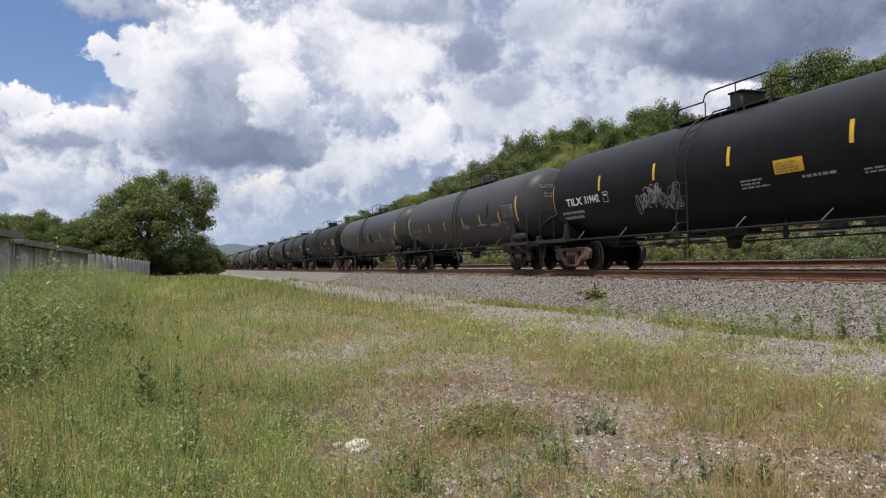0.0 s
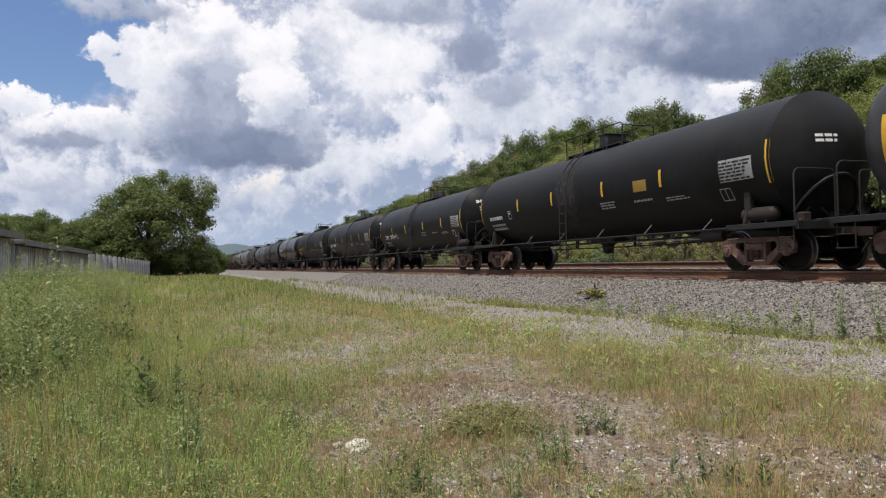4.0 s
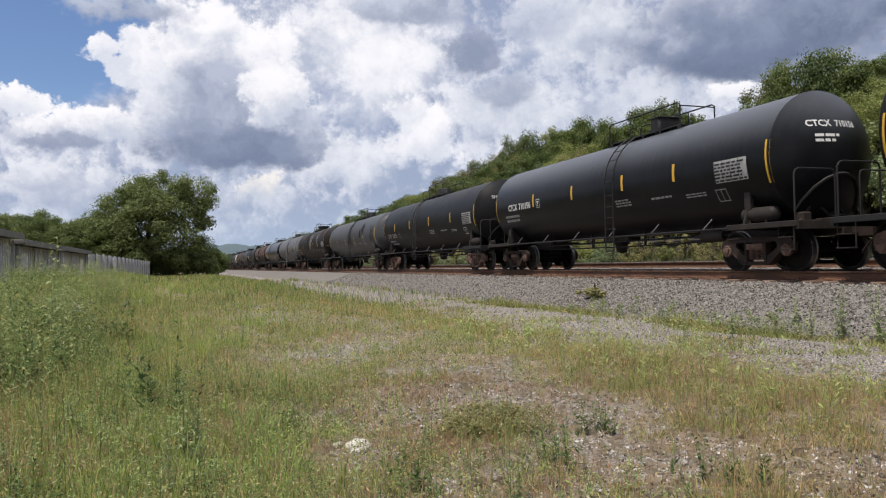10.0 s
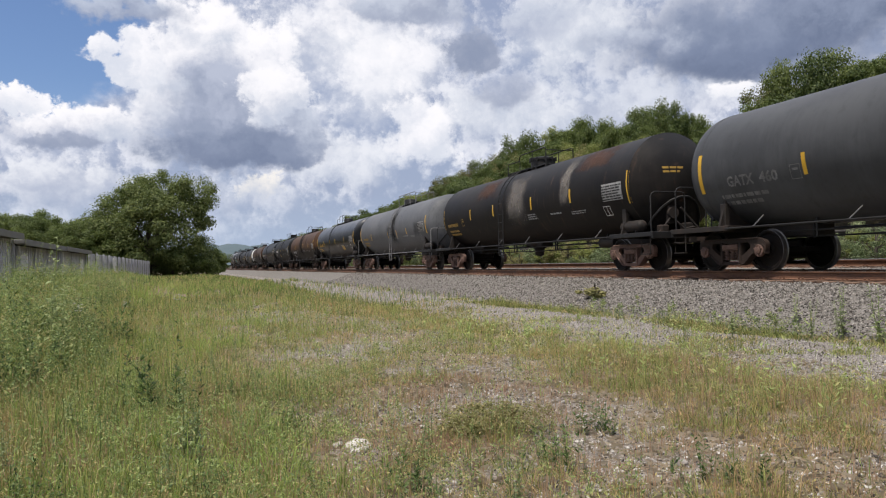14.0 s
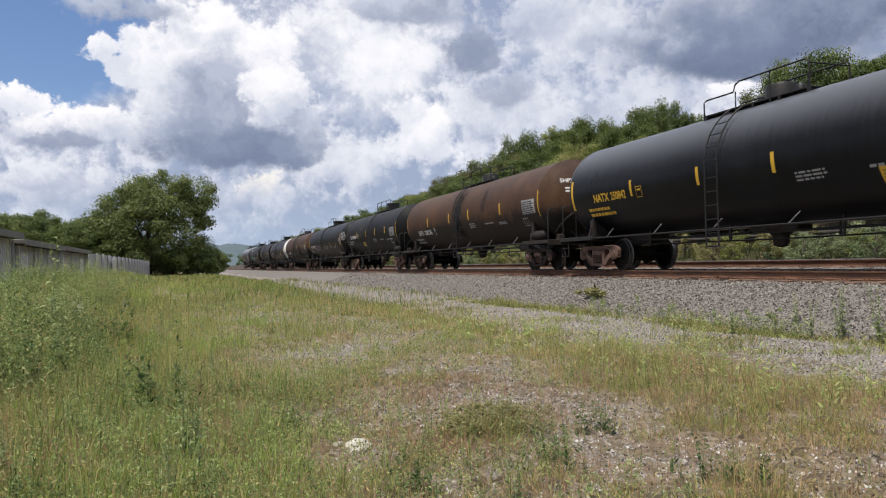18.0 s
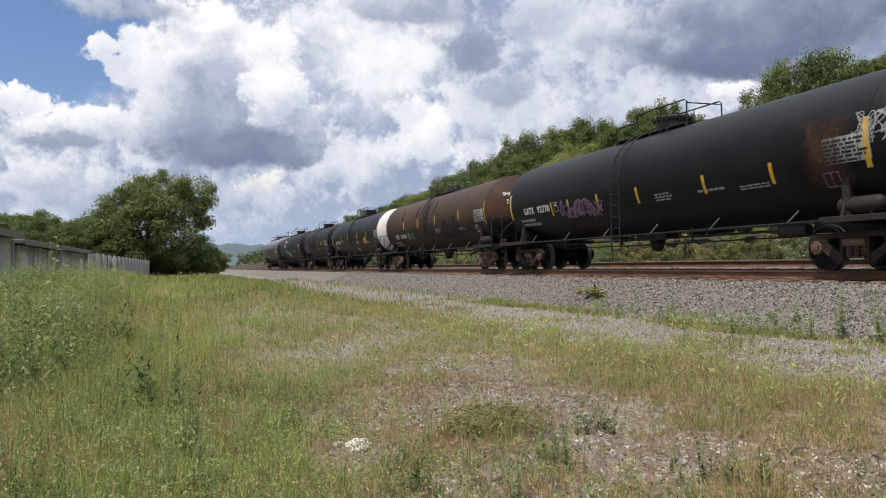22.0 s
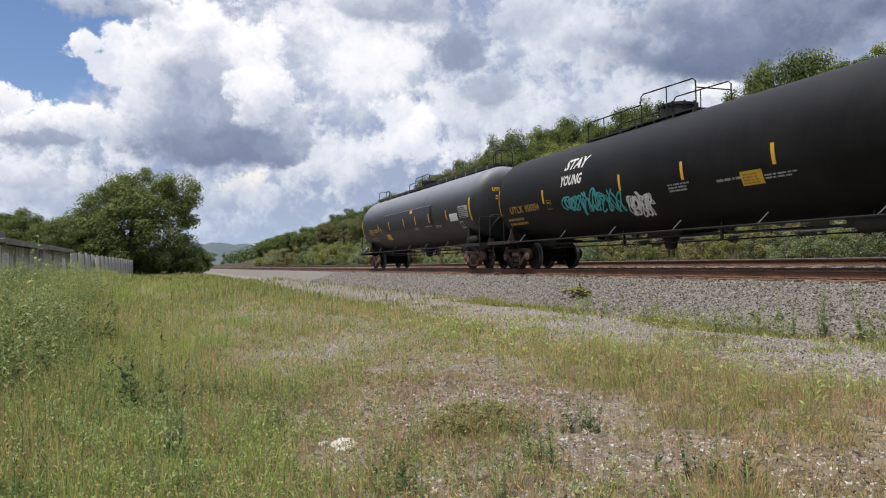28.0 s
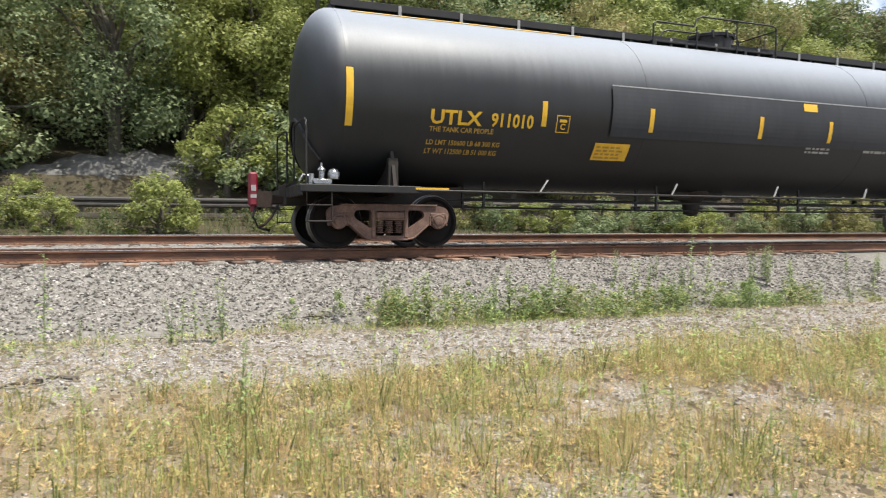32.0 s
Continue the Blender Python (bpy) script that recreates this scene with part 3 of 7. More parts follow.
def grid_sheet(name, xs, ys, mat, z_of):
    X, Y = np.meshgrid(xs, ys)
    Z = z_of(X, Y)
    n, m = len(ys), len(xs)
    i = np.arange(n * m).reshape(n, m)
    quads = np.stack([i[:-1, :-1], i[:-1, 1:], i[1:, 1:], i[1:, :-1]], -1).reshape(-1, 4)
    return fast_mesh(name, np.stack([X, Y, Z], -1).reshape(-1, 3), [quads], mat, True)


def span(*stretches):
    """Joined even steps: (from, to, step), ..."""
    return np.unique(np.concatenate([np.append(np.arange(a, b, s), b) for a, b, s in stretches]).round(4))


ground_x = span((-900, -60, 60), (-60, -12, 4), (-12, 9.2, 0.2), (9.2, 9.3, 0.05), (9.3, 26, 0.35), (26, 60, 2), (60, 220, 12), (220, 900, 80))
ground_y = span((-700, -60, 40), (-60, -14, 3), (-14, 26, 0.25), (26, 90, 2), (90, 300, 12), (300, 2400, 150))
tagged(new("ground", grid_sheet("ground", ground_x, ground_y, M_SOIL, height)), "stony soil with thin grass, rising to a wooded hill", "ground", kind="structure")


def ballast_height(x, y):
    z = np.interp(x, [8.9, 9.3, 11.3, 14.7, 15.3, 19.0, 19.9], [-1.0, -0.85, -0.245, -0.235, -0.03, -0.01, -0.47])
    lump = 0.03 * np.sin(x * 9.1 + np.sin(y * 5.3)) * np.sin(y * 8.7 + np.sin(x * 7.1)) + 0.02 * np.sin(x * 23 + y * 3) * np.sin(y * 19 - x * 5)
    toe = 0.12 * np.sin(y * 0.9) * np.sin(y * 0.37 + 1) * np.clip((9.8 - x) / 0.8, 0, 1)
    return z + lump * 0.7 - np.abs(toe) * 0.6


tagged(new("ballast_bed", grid_sheet("ballast_bed", span((8.9, 19.9, 0.1)), span((-80, -14, 2), (-14, 45, 0.12), (45, 120, 1), (120, 700, 20)), M_BED, ballast_height)),
       "grey crushed-stone ballast under the two tracks", "ballast", kind="structure")


def rail_mesh(y0, y1):
    g = Geo()
    prof = [(-0.07, -0.18), (0.07, -0.18), (0.07, -0.168), (0.012, -0.15), (0.009, -0.05), (0.036, -0.036), (0.036, -0.006), (0.028, 0.0), (-0.028, 0.0), (-0.036, -0.006), (-0.036, -0.036), (-0.009, -0.05), (-0.012, -0.15), (-0.07, -0.168)]
    ys = [y0 + (y1 - y0) * i / 60 for i in range(61)]
    n = len(prof)
    for y in ys:
        for p, q in prof:
            g.v.append((p, y, q))
    for i in range(60):
        for k in range(n):
            g.slot = 1 if k in (6, 7, 8) else 0
            g.face((i * n + k, (i + 1) * n + k, (i + 1) * n + (k + 1) % n, i * n + (k + 1) % n))
    return g.mesh("rail", [M_RAIL, M_RAILTOP])


RAIL = rail_mesh(-80, 620)
tie_g = Geo().box(-1.3, 1.3, -0.115, 0.115, -0.36, -0.183, 0.015)
TIE = tie_g.mesh("tie", M_TIE)
plate_g = Geo()
for sx in (-1, 1):
    plate_g.box(sx * GAUGE - 0.19, sx * GAUGE + 0.19, -0.095, 0.095, -0.183, -0.168, 0.004)
    for dx in (-0.10, 0.10):
        plate_g.box(sx * GAUGE + dx - 0.014, sx * GAUGE + dx + 0.014, -0.07, -0.035, -0.17, -0.135, 0.004)
        plate_g.box(sx * GAUGE + dx - 0.014, sx * GAUGE + dx + 0.014, 0.03, 0.065, -0.17, -0.135, 0.004)
PLATE = plate_g.mesh("tie_plate", M_RAIL)


def build_track(cx, z, label, y0, y1):
    track = tagged(new("railway_track"), label, "railway track", "parallel tracks", "structure")
    track.location = (cx, 0, z)
    for sx in (-1, 1):
        part("rail", RAIL, track, "rusty steel rail with a worn bright head", (sx * GAUGE, 0, 0))
    y = y0
    while y < y1:
        w = random.uniform(-0.03, 0.03)
        tie = part("tie", TIE, track, "", pose(w, y + random.uniform(-0.03, 0.03), random.uniform(-0.008, 0.004), 0, 0, random.uniform(-1.2, 1.2)))
        part("tie_plate", PLATE, tie, "", (-w, 0, -tie.location.z))
        y += 0.53
    g = Geo()
    while y < 300:
        g.box(-1.3, 1.3, y - 0.115, y + 0.115, -0.36, -0.183)
        y += 0.53
    tagged(part("far_ties", g.mesh("far_ties", M_TIE), track), kind="stuff")


build_track(TRACK_X, 0.0, "running track with rusty rails on timber ties", -14, 60)
build_track(TRACK2_X, TRACK2_Z, "empty second track behind the train, rusty rails on ties", -14, 45)


def scatter_stones(name, pts, size, mat, label, z_of, sink=0.3):
    """Broken stones lying at the given places."""
    n = len(pts)
    base = np.array([(1, 0, 0), (-1, 0, 0), (0, 1, 0), (0, -1, 0), (0, 0, 1), (0, 0, -1)], float)
    tris = np.array([(0, 2, 4), (2, 1, 4), (1, 3, 4), (3, 0, 4), (2, 0, 5), (1, 2, 5), (3, 1, 5), (0, 3, 5)])
    rng = np.random.default_rng(len(name) * 7 + n)
    v = base[None] * rng.uniform(0.55, 1.15, (n, 6, 1)) + rng.normal(0, 0.22, (n, 6, 3))
    q = rng.normal(size=(n, 4))
    q /= np.linalg.norm(q, axis=1, keepdims=True)
    w, x, y, z = q.T
    R = np.stack([1 - 2 * (y * y + z * z), 2 * (x * y - z * w), 2 * (x * z + y * w), 2 * (x * y + z * w), 1 - 2 * (x * x + z * z), 2 * (y * z - x * w), 2 * (x * z - y * w), 2 * (y * z + x * w), 1 - 2 * (x * x + y * y)], -1).reshape(n, 3, 3)
    s = (size[0] + (size[1] - size[0]) * rng.random(n) ** 2)[:, None, None]
    v = np.einsum("nij,nkj->nki", R, v * np.array([1.15, 1.0, 0.8])) * s
    v[:, :, 0] += pts[:, 0, None]
    v[:, :, 1] += pts[:, 1, None]
    v[:, :, 2] += (z_of(pts[:, 0], pts[:, 1]) + s[:, 0, 0] * sink)[:, None]
    f = (np.arange(n)[:, None, None] * 6 + tris[None]).reshape(-1, 3)
    ob = new(name, fast_mesh(name, v.reshape(-1, 3), [f], mat))
    return tagged(ob, label, "stones", kind="stuff")


rng = np.random.default_rng(5)


def spread(n, x0, x1, y0, y1, power=1.0):
    """Random places, denser towards y0 when power is above one."""
    return np.stack([rng.uniform(x0, x1, n), y0 + (y1 - y0) * rng.random(n) ** power], -1)


scatter_stones("ballast_stones", np.concatenate([spread(62000, 9.2, 11.72, -14, 17), spread(34000, 9.2, 11.72, 17, 52, 1.5), spread(5000, 11.72, 12.1, -14, 30), spread(5000, 12.4, 13.7, -14, 30), spread(4000, 14.2, 16.3, -14, 30)]),
               (0.012, 0.029), M_STONE, "loose grey limestone ballast on the shoulder of the track", ballast_height)


# ================= the tank train =================
LETTERS = {}


def text_shape(body, bold=0.028):
    """Flat outline of a word, one unit high: (verts, faces, width)."""
    if body not in LETTERS:
        cu = bpy.data.curves.new("word", "FONT")
        cu.body, cu.size, cu.resolution_u, cu.offset = body, 1.0, 2, bold
        ob = bpy.data.objects.new("word", cu)
        me = ob.to_mesh()
        v = np.array([p.co[:2] for p in me.vertices])
        f = [tuple(p.vertices) for p in me.polygons]
        ob.to_mesh_clear()
        bpy.data.objects.remove(ob)
        bpy.data.curves.remove(cu)
        v -= v.min(0)
        v /= v[:, 1].max()
        LETTERS[body] = (v, f, v[:, 0].max())
    return LETTERS[body]


class Tank:
    """One car's tank: radius, axis height, half length of the straight shell, depth of the heads."""

    knuckle = 2.35              # how squarely the heads turn into the shell

    def __init__(self, r, zc, half, head=0.6, dish=False):
        self.r, self.zc, self.half, self.head, self.dish = r, zc, half, head, dish

    def bulge(self, q):
        """How far a head stands out (share of its depth) at q of its radius."""
        return 1 - q * q if self.dish else (1 - q ** self.knuckle) ** (1 / self.knuckle)

    def side(self, u, v, y0, z0, lift=0.004):
        """A point of the near side, u to the right (forwards) of y0 and v above z0; it bends with the head past the shell's end."""
        z = z0 + v
        y = y0 - u
        r = self.r
        over = abs(y) - self.half
        if over > 0:
            out = over / self.head
            r = self.r * (math.sqrt(max(1 - out, 0.003)) if self.dish else max(1 - out ** self.knuckle, 0.003) ** (1 / self.knuckle))
        x = -math.sqrt(max((r + lift) ** 2 - (z - self.zc) ** 2, 0.01))
        return (x, y, z - self.zc)

    def front(self, u, v, x0, z0, lift=0.006):
        x, z = x0 + u, z0 + v - self.zc
        return (x, -(self.half + self.head * self.bulge(min(math.hypot(x, z) / self.r, 0.99)) + lift), z)


def decal_word(tank, body, y0, z0, h, stretch=1.0, front=False, slant=0.0):
    v, f, w = text_shape(body)
    g = Geo()
    put = tank.front if front else tank.side
    g.v = [put((p[0] + slant * p[1]) * h * stretch, p[1] * h, y0, z0, 0.010) for p in v]
    for q in f:
        g.face(q)
    return g, w * h * stretch


def patch(g, tank, y0, z0, w, h, lift=0.004, front=False, n=None):
    """A sheet of film or paint on the tank: its left lower corner at y0, z0."""
    ny, nz = max(1, int(w / 0.25)) if n is None else n, max(2, int(h / 0.08))
    o = len(g.v)
    put = tank.front if front else tank.side
    for j in range(nz + 1):
        for i in range(ny + 1):
            g.v.append(put(w * i / ny, h * j / nz, y0, z0, lift))
    for j in range(nz):
        for i in range(ny):
            a = o + j * (ny + 1) + i
            g.face((a, a + 1, a + ny + 2, a + ny + 1))
    return g


def bars(g, tank, y0, z0, w, h, rows, seed, front=False, lift=0.004):
    """Lines of small print that cannot be read."""
    r = random.Random(seed)
    step = h / rows
    for j in range(rows):
        x = 0.0
        end = w * r.uniform(0.75, 1.0)
        while x < end - 0.03:
            b = min(r.uniform(0.06, 0.22), end - x)
            patch(g, tank, y0 + (x if front else -x), z0 + (rows - 1 - j) * step, b, step * 0.55, lift, front, 1)
            x += b + 0.035
    return g


def scribble(tank, y0, z0, w, h, seed, width=0.035, strokes=6):
    """Looping spray strokes across a stretch of the tank."""
    r = random.Random(seed)
    g = Geo()
    for s in range(strokes):
        cx, cz = w * (s + 0.5) / strokes + r.uniform(-0.1, 0.1), h * r.uniform(0.3, 0.7)
        a, b, ph, k = w / strokes * r.uniform(0.5, 1.0), h * r.uniform(0.25, 0.5), r.uniform(0, 6.3), r.choice((1, 2, 3))
        turns = r.uniform(0.7, 1.6)
        pts = [(cx + a * math.cos(ph + 6.283 * turns * i / 26) + 0.10 * math.sin(k * i / 3), cz + b * math.sin(k * ph + 6.283 * turns * i / 26 * (1 + 0.3 * k))) for i in range(27)]
        o = len(g.v)
        for i, (u, v) in enumerate(pts):
            du, dv = (pts[min(i + 1, 26)][0] - pts[max(i - 1, 0)][0], pts[min(i + 1, 26)][1] - pts[max(i - 1, 0)][1])
            q = math.hypot(du, dv) or 1
            for sg in (-1, 1):
                g.v.append(tank.side(u - sg * dv / q * width / 2, v + sg * du / q * width / 2, y0, z0, 0.006))
        for i in range(26):
            g.face((o + 2 * i, o + 2 * i + 1, o + 2 * i + 3, o + 2 * i + 2))
    return g


# ---- bogie pieces, shared by all cars ----
WHEEL_R, AXLE = 0.457, 0.889


def wheelset_mesh():
    g = Geo()
    for s in (-1, 1):
        prof = [(0.0, 0.0), (0.0, 0.11), (-0.02, 0.13), (0.03, 0.17), (0.035, 0.36), (-0.005, 0.40), (-0.005, 0.447)]
        rim = [(-0.005, 0.447), (0.0, WHEEL_R - 0.003), (0.085, WHEEL_R), (0.10, 0.462), (0.112, 0.483), (0.125, 0.483), (0.135, 0.47), (0.135, 0.40)]
        back = [(0.135, 0.40), (0.10, 0.37), (0.10, 0.17), (0.14, 0.13), (0.14, 0.08)]
        for slot, pr in ((0, prof), (1, rim), (0, back)):
            g.slot = slot
            g.lathe([(s * (GAUGE + 0.06 - a), r) for a, r in pr], 40, "x")
    g.slot = 0
    g.lathe([(-0.95, 0.0), (-0.95, 0.075), (-0.7, 0.08), (0.0, 0.085), (0.7, 0.08), (0.95, 0.075), (0.95, 0.0)], 16, "x")
    return g.mesh("wheelset", [M_WHEEL, M_TREAD], True)


def rounded(loop, r, n=4):
    """The loop with every corner rounded."""
    out, m = [], len(loop)
    for i in range(m):
        a, b, c = Vector(loop[i - 1]), Vector(loop[i]), Vector(loop[(i + 1) % m])
        p, q = b + (a - b).normalized() * min(r, (a - b).length * 0.45), b + (c - b).normalized() * min(r, (c - b).length * 0.45)
        out += [tuple(p * (1 - t) ** 2 + b * 2 * t * (1 - t) + q * t * t) for t in (k / n for k in range(n + 1))]
    return out


def pierced(g, outer, holes, x0, x1):
    """A plate across x with real openings through it."""
    bm = bmesh.new()
    edges = []
    for loop in [outer] + holes:
        vs = [bm.verts.new((0, y, z)) for y, z in loop]
        edges += [bm.edges.new((vs[k - 1], vs[k])) for k in range(len(vs))]
    bmesh.ops.triangle_fill(bm, use_beauty=True, edges=edges)
    bm.verts.index_update()
    o, n = len(g.v), len(bm.verts)
    for x in (x0, x1):
        g.v += [(x, v.co.y, v.co.z) for v in bm.verts]
    for f in bm.faces:
        k = [v.index for v in f.verts]
        g.face([o + q for q in k])
        g.face([o + n + q for q in reversed(k)])
    for e in bm.edges:
        if len(e.link_faces) == 1:
            a, b = (v.index for v in e.verts)
            g.face((o + a, o + b, o + n + b, o + n + a))
    bm.free()
    return g


def sideframe_mesh(mat):
    """A cast frame: arched over both axle boxes, two rounded windows and a spring pocket through it."""
    g = Geo()
    half = [(0.42, 0.74), (0.84, 0.735), (1.02, 0.70), (1.09, 0.62), (1.07, 0.44), (1.01, 0.42), (1.0, 0.54), (0.74, 0.54), (0.72, 0.40), (0.44, 0.16), (0.32, 0.13)]
    outer = rounded(half + [(-y, z) for y, z in reversed(half)], 0.05, 3)
    holes = [rounded([(s * 0.32, 0.32), (s * 0.32, 0.65), (s * 0.60, 0.65), (s * 0.64, 0.53)], 0.07, 3) for s in (-1, 1)]
    holes.append(rounded([(-0.25, 0.21), (-0.25, 0.63), (0.25, 0.63), (0.25, 0.21)], 0.04, 3))
    pierced(g, outer, holes, -0.06, 0.06)
    # raised flanges
    for lo, hi in (([(-0.86, 0.735), (0.86, 0.735)], 0.028), ([(-0.70, 0.40), (-0.44, 0.175), (-0.32, 0.145), (0.32, 0.145), (0.44, 0.175), (0.70, 0.40)], 0.028)):
        for a, b in zip(lo, lo[1:]):
            g.beam((0, *a), (0, *b), 0.19, hi)
    for s in (-1, 1):
        g.box(-0.09, 0.09, s * 0.29 - 0.035, s * 0.29 + 0.035, 0.17, 0.66, 0.015)
        g.box(-0.075, 0.075, s * AXLE - 0.15, s * AXLE + 0.15, 0.535, 0.60, 0.01)
        g.box(-0.07, 0.07, s * AXLE - 0.17, s * AXLE - 0.13, 0.38, 0.56, 0.01).box(-0.07, 0.07, s * AXLE + 0.13, s * AXLE + 0.17, 0.38, 0.56, 0.01)
    return g.mesh("side_frame", mat)


def springs_mesh():
    g = Geo()
    for k in (-0.17, 0.0, 0.17):
        prof = []
        for i in range(6):
            z = 0.255 + i * 0.037
            prof += [(z, 0.045), (z + 0.006, 0.07), (z + 0.014, 0.074), (z + 0.022, 0.07), (z + 0.028, 0.045)]
        g.lathe(prof, 12, "z", (0, k, 0))
    g.box(-0.09, 0.09, -0.26, 0.26, 0.475, 0.50, 0.006)
    g.box(-0.11, 0.11, -0.25, 0.25, 0.50, 0.615, 0.02)
    return g.mesh("spring_nest", M_CAST)


def cap_mesh():
    g = Geo().lathe([(0.0, 0.135), (-0.06, 0.135), (-0.075, 0.12), (-0.075, 0.085), (-0.10, 0.08), (-0.115, 0.05), (-0.115, 0.0)], 20, "x")
    for k in range(3):
        a = 2.094 * k + 0.5
        g.lathe([(-0.07, 0.022), (-0.10, 0.022), (-0.10, 0.0)], 6, "x", (0, 0.10 * math.cos(a), 0.10 * math.sin(a)))
    g.box(-0.03, 0.09, -0.13, 0.13, 0.06, 0.15, 0.015)
    return g.mesh("axle_bearing", M_CAST, True)


WHEELSET, SPRINGS, CAP = wheelset_mesh(), springs_mesh(), cap_mesh()
FRAMES = [sideframe_mesh(M_CAST), sideframe_mesh(M_CASTD)]
bol = Geo().box(-0.95, 0.95, -0.2, 0.2, 0.50, 0.70, 0.03).box(-0.35, 0.35, -0.25, 0.25, 0.66, 0.82, 0.03)
bol.tube([(-0.95, 0.45, 0.33), (0.95, 0.45, 0.33)], 0.05, 8).tube([(-0.95, -0.45, 0.33), (0.95, -0.45, 0.33)], 0.05, 8)
for sx in (-0.7525, 0.7525):
    for sy in (-1, 1):
        bol.box(sx - 0.05, sx + 0.05, sy * 0.40 - 0.025, sy * 0.40 + 0.025, 0.27, 0.48, 0.01)
BOLSTER = bol.mesh("bogie", M_FRAME)
SPINNING = []


def add_bogie(car, y, tone, turn):
    bogie = part("bogie", BOLSTER, car, "cast steel bogie with two wheelsets", (0, y, 0))
    for s in (-1, 1):
        m = Matrix.Translation((s * 1.0, 0, 0)) @ (pose(0, 0, 0, 0, 0, 180) if s < 0 else Matrix())
        part("side_frame", FRAMES[tone], bogie, ("rust-brown" if tone == 0 else "dark grimy") + " cast side frame", m)
        part("spring_nest", SPRINGS, bogie, "stack of rusty coil springs", (s * 1.0, 0, 0))
        for a in (-AXLE, AXLE):
            part("axle_bearing", CAP, bogie, "", pose(s * 1.02, a, WHEEL_R, 0, 0, 0 if s < 0 else 180))
    for a in (-AXLE, AXLE):
        w = part("wheelset", WHEELSET, bogie, "dark wheels with worn bright treads on one axle")
        w.matrix_parent_inverse = Matrix.Translation((0, a, WHEEL_R))
        SPINNING.append(w)


# ---- shared end gear ----
def coupler_mesh():
    g = Geo().box(-0.09, 0.09, -0.5, 0.12, 0.76, 0.92, 0.02)
    g.prism([(-0.16, 0.10), (0.14, 0.10), (0.17, 0.26), (0.11, 0.36), (0.05, 0.30), (0.02, 0.22), (-0.06, 0.22), (-0.10, 0.36), (-0.17, 0.37)], "z", 0.70, 0.98)
    g.tube([(0.05, 0.30, 0.66), (0.05, 0.30, 1.02)], 0.035, 8)
    g.tube([(-0.12, 0.0, 0.74), (-0.25, 0.12, 0.55), (-0.26, 0.25, 0.40), (-0.18, 0.33, 0.36)], 0.025, 8)
    return g.mesh("coupler", M_CASTD)


COUPLER = coupler_mesh()


def rung_mesh():
    return Geo().tube([(0, -0.21, 0), (0, 0.21, 0)], 0.012, 6).mesh("rung", M_BLACK)


SLAT = Geo().box(-0.10, 0.10, -1.66, 1.66, -0.02, 0.015, 0.004).mesh("slat", M_BLACK)
RUNG, RUNG_PIPE = rung_mesh(), Geo().tube([(0, -0.21, 0), (0, 0.21, 0)], 0.012, 6).mesh("rung", M_PIPE)
BRACKET = Geo().beam((0, 0, 0), (0.10, -0.22, 0.24), 0.035, 0.02, 0.004).mesh("rail_bracket", M_PIPE)
STEP = Geo().tube([(0, -0.2, 0.98), (0, -0.2, 0.45), (0, 0.2, 0.45), (0, 0.2, 0.98)], 0.016, 6).box(-0.05, 0.05, -0.2, 0.2, 0.44, 0.465, 0.004).box(-0.05, 0.05, -0.2, 0.2, 0.70, 0.72, 0.004).mesh("sill_step", M_FRAME)
RESERVOIR = Geo().lathe([(-0.50, 0.0), (-0.49, 0.09), (-0.44, 0.15), (-0.38, 0.17), (0.38, 0.17), (0.44, 0.15), (0.49, 0.09), (0.50, 0.0)], 20, "y").box(-0.12, 0.12, -0.3, -0.24, -0.22, -0.1).box(-0.12, 0.12, 0.24, 0.3, -0.22, -0.1).mesh("air_reservoir", M_FRAME, True)
gear = Geo()
gear.lathe([(-0.05, 0.0), (-0.05, 0.16), (0.05, 0.16), (0.05, 0.0)], 18, "y", (-0.35, 0.1, 0.55))
gear.box(-0.45, -0.25, 0.14, 0.3, 0.25, 0.75, 0.02).beam((-0.35, 0.1, 0.5), (-0.85, 0.05, 0.0), 0.05, 0.05).beam((-0.1, 0.1, 0.7), (0.55, 0.05, 0.0), 0.06, 0.06)
gear.tube([(-0.3, 0.0, 0.3), (-0.1, -0.05, 0.1), (0.2, -0.05, 0.15), (0.5, 0.0, 0.05)], 0.03, 8).box(0.0, 0.3, 0.05, 0.3, 0.0, 0.28, 0.03).box(-0.8, -0.55, 0.0, 0.25, 0.0, 0.22, 0.03)
BRAKE_GEAR = gear.mesh("brake_gear", M_FRAME)
valve = Geo().box(-0.10, 0.10, -0.16, 0.16, 0.0, 0.10, 0.02).lathe([(0.10, 0.0), (0.10, 0.05), (0.22, 0.05), (0.24, 0.07), (0.27, 0.06), (0.30, 0.02), (0.36, 0.015), (0.36, 0.0)], 12, "z").lathe([(0.10, 0.09), (0.2, 0.10), (0.26, 0.06), (0.28, 0.0)], 14, "z", (0, -0.2, 0)).lathe([(0.0, 0.05), (0.18, 0.05), (0.18, 0.0)], 10, "z", (0, 0.17, 0)).tube([(0, 0.17, 0.14), (0, 0.3, 0.16), (0, 0.36, 0.05)], 0.022, 8)
BRAKE_VALVE = valve.mesh("brake_valve", M_BARE, True)


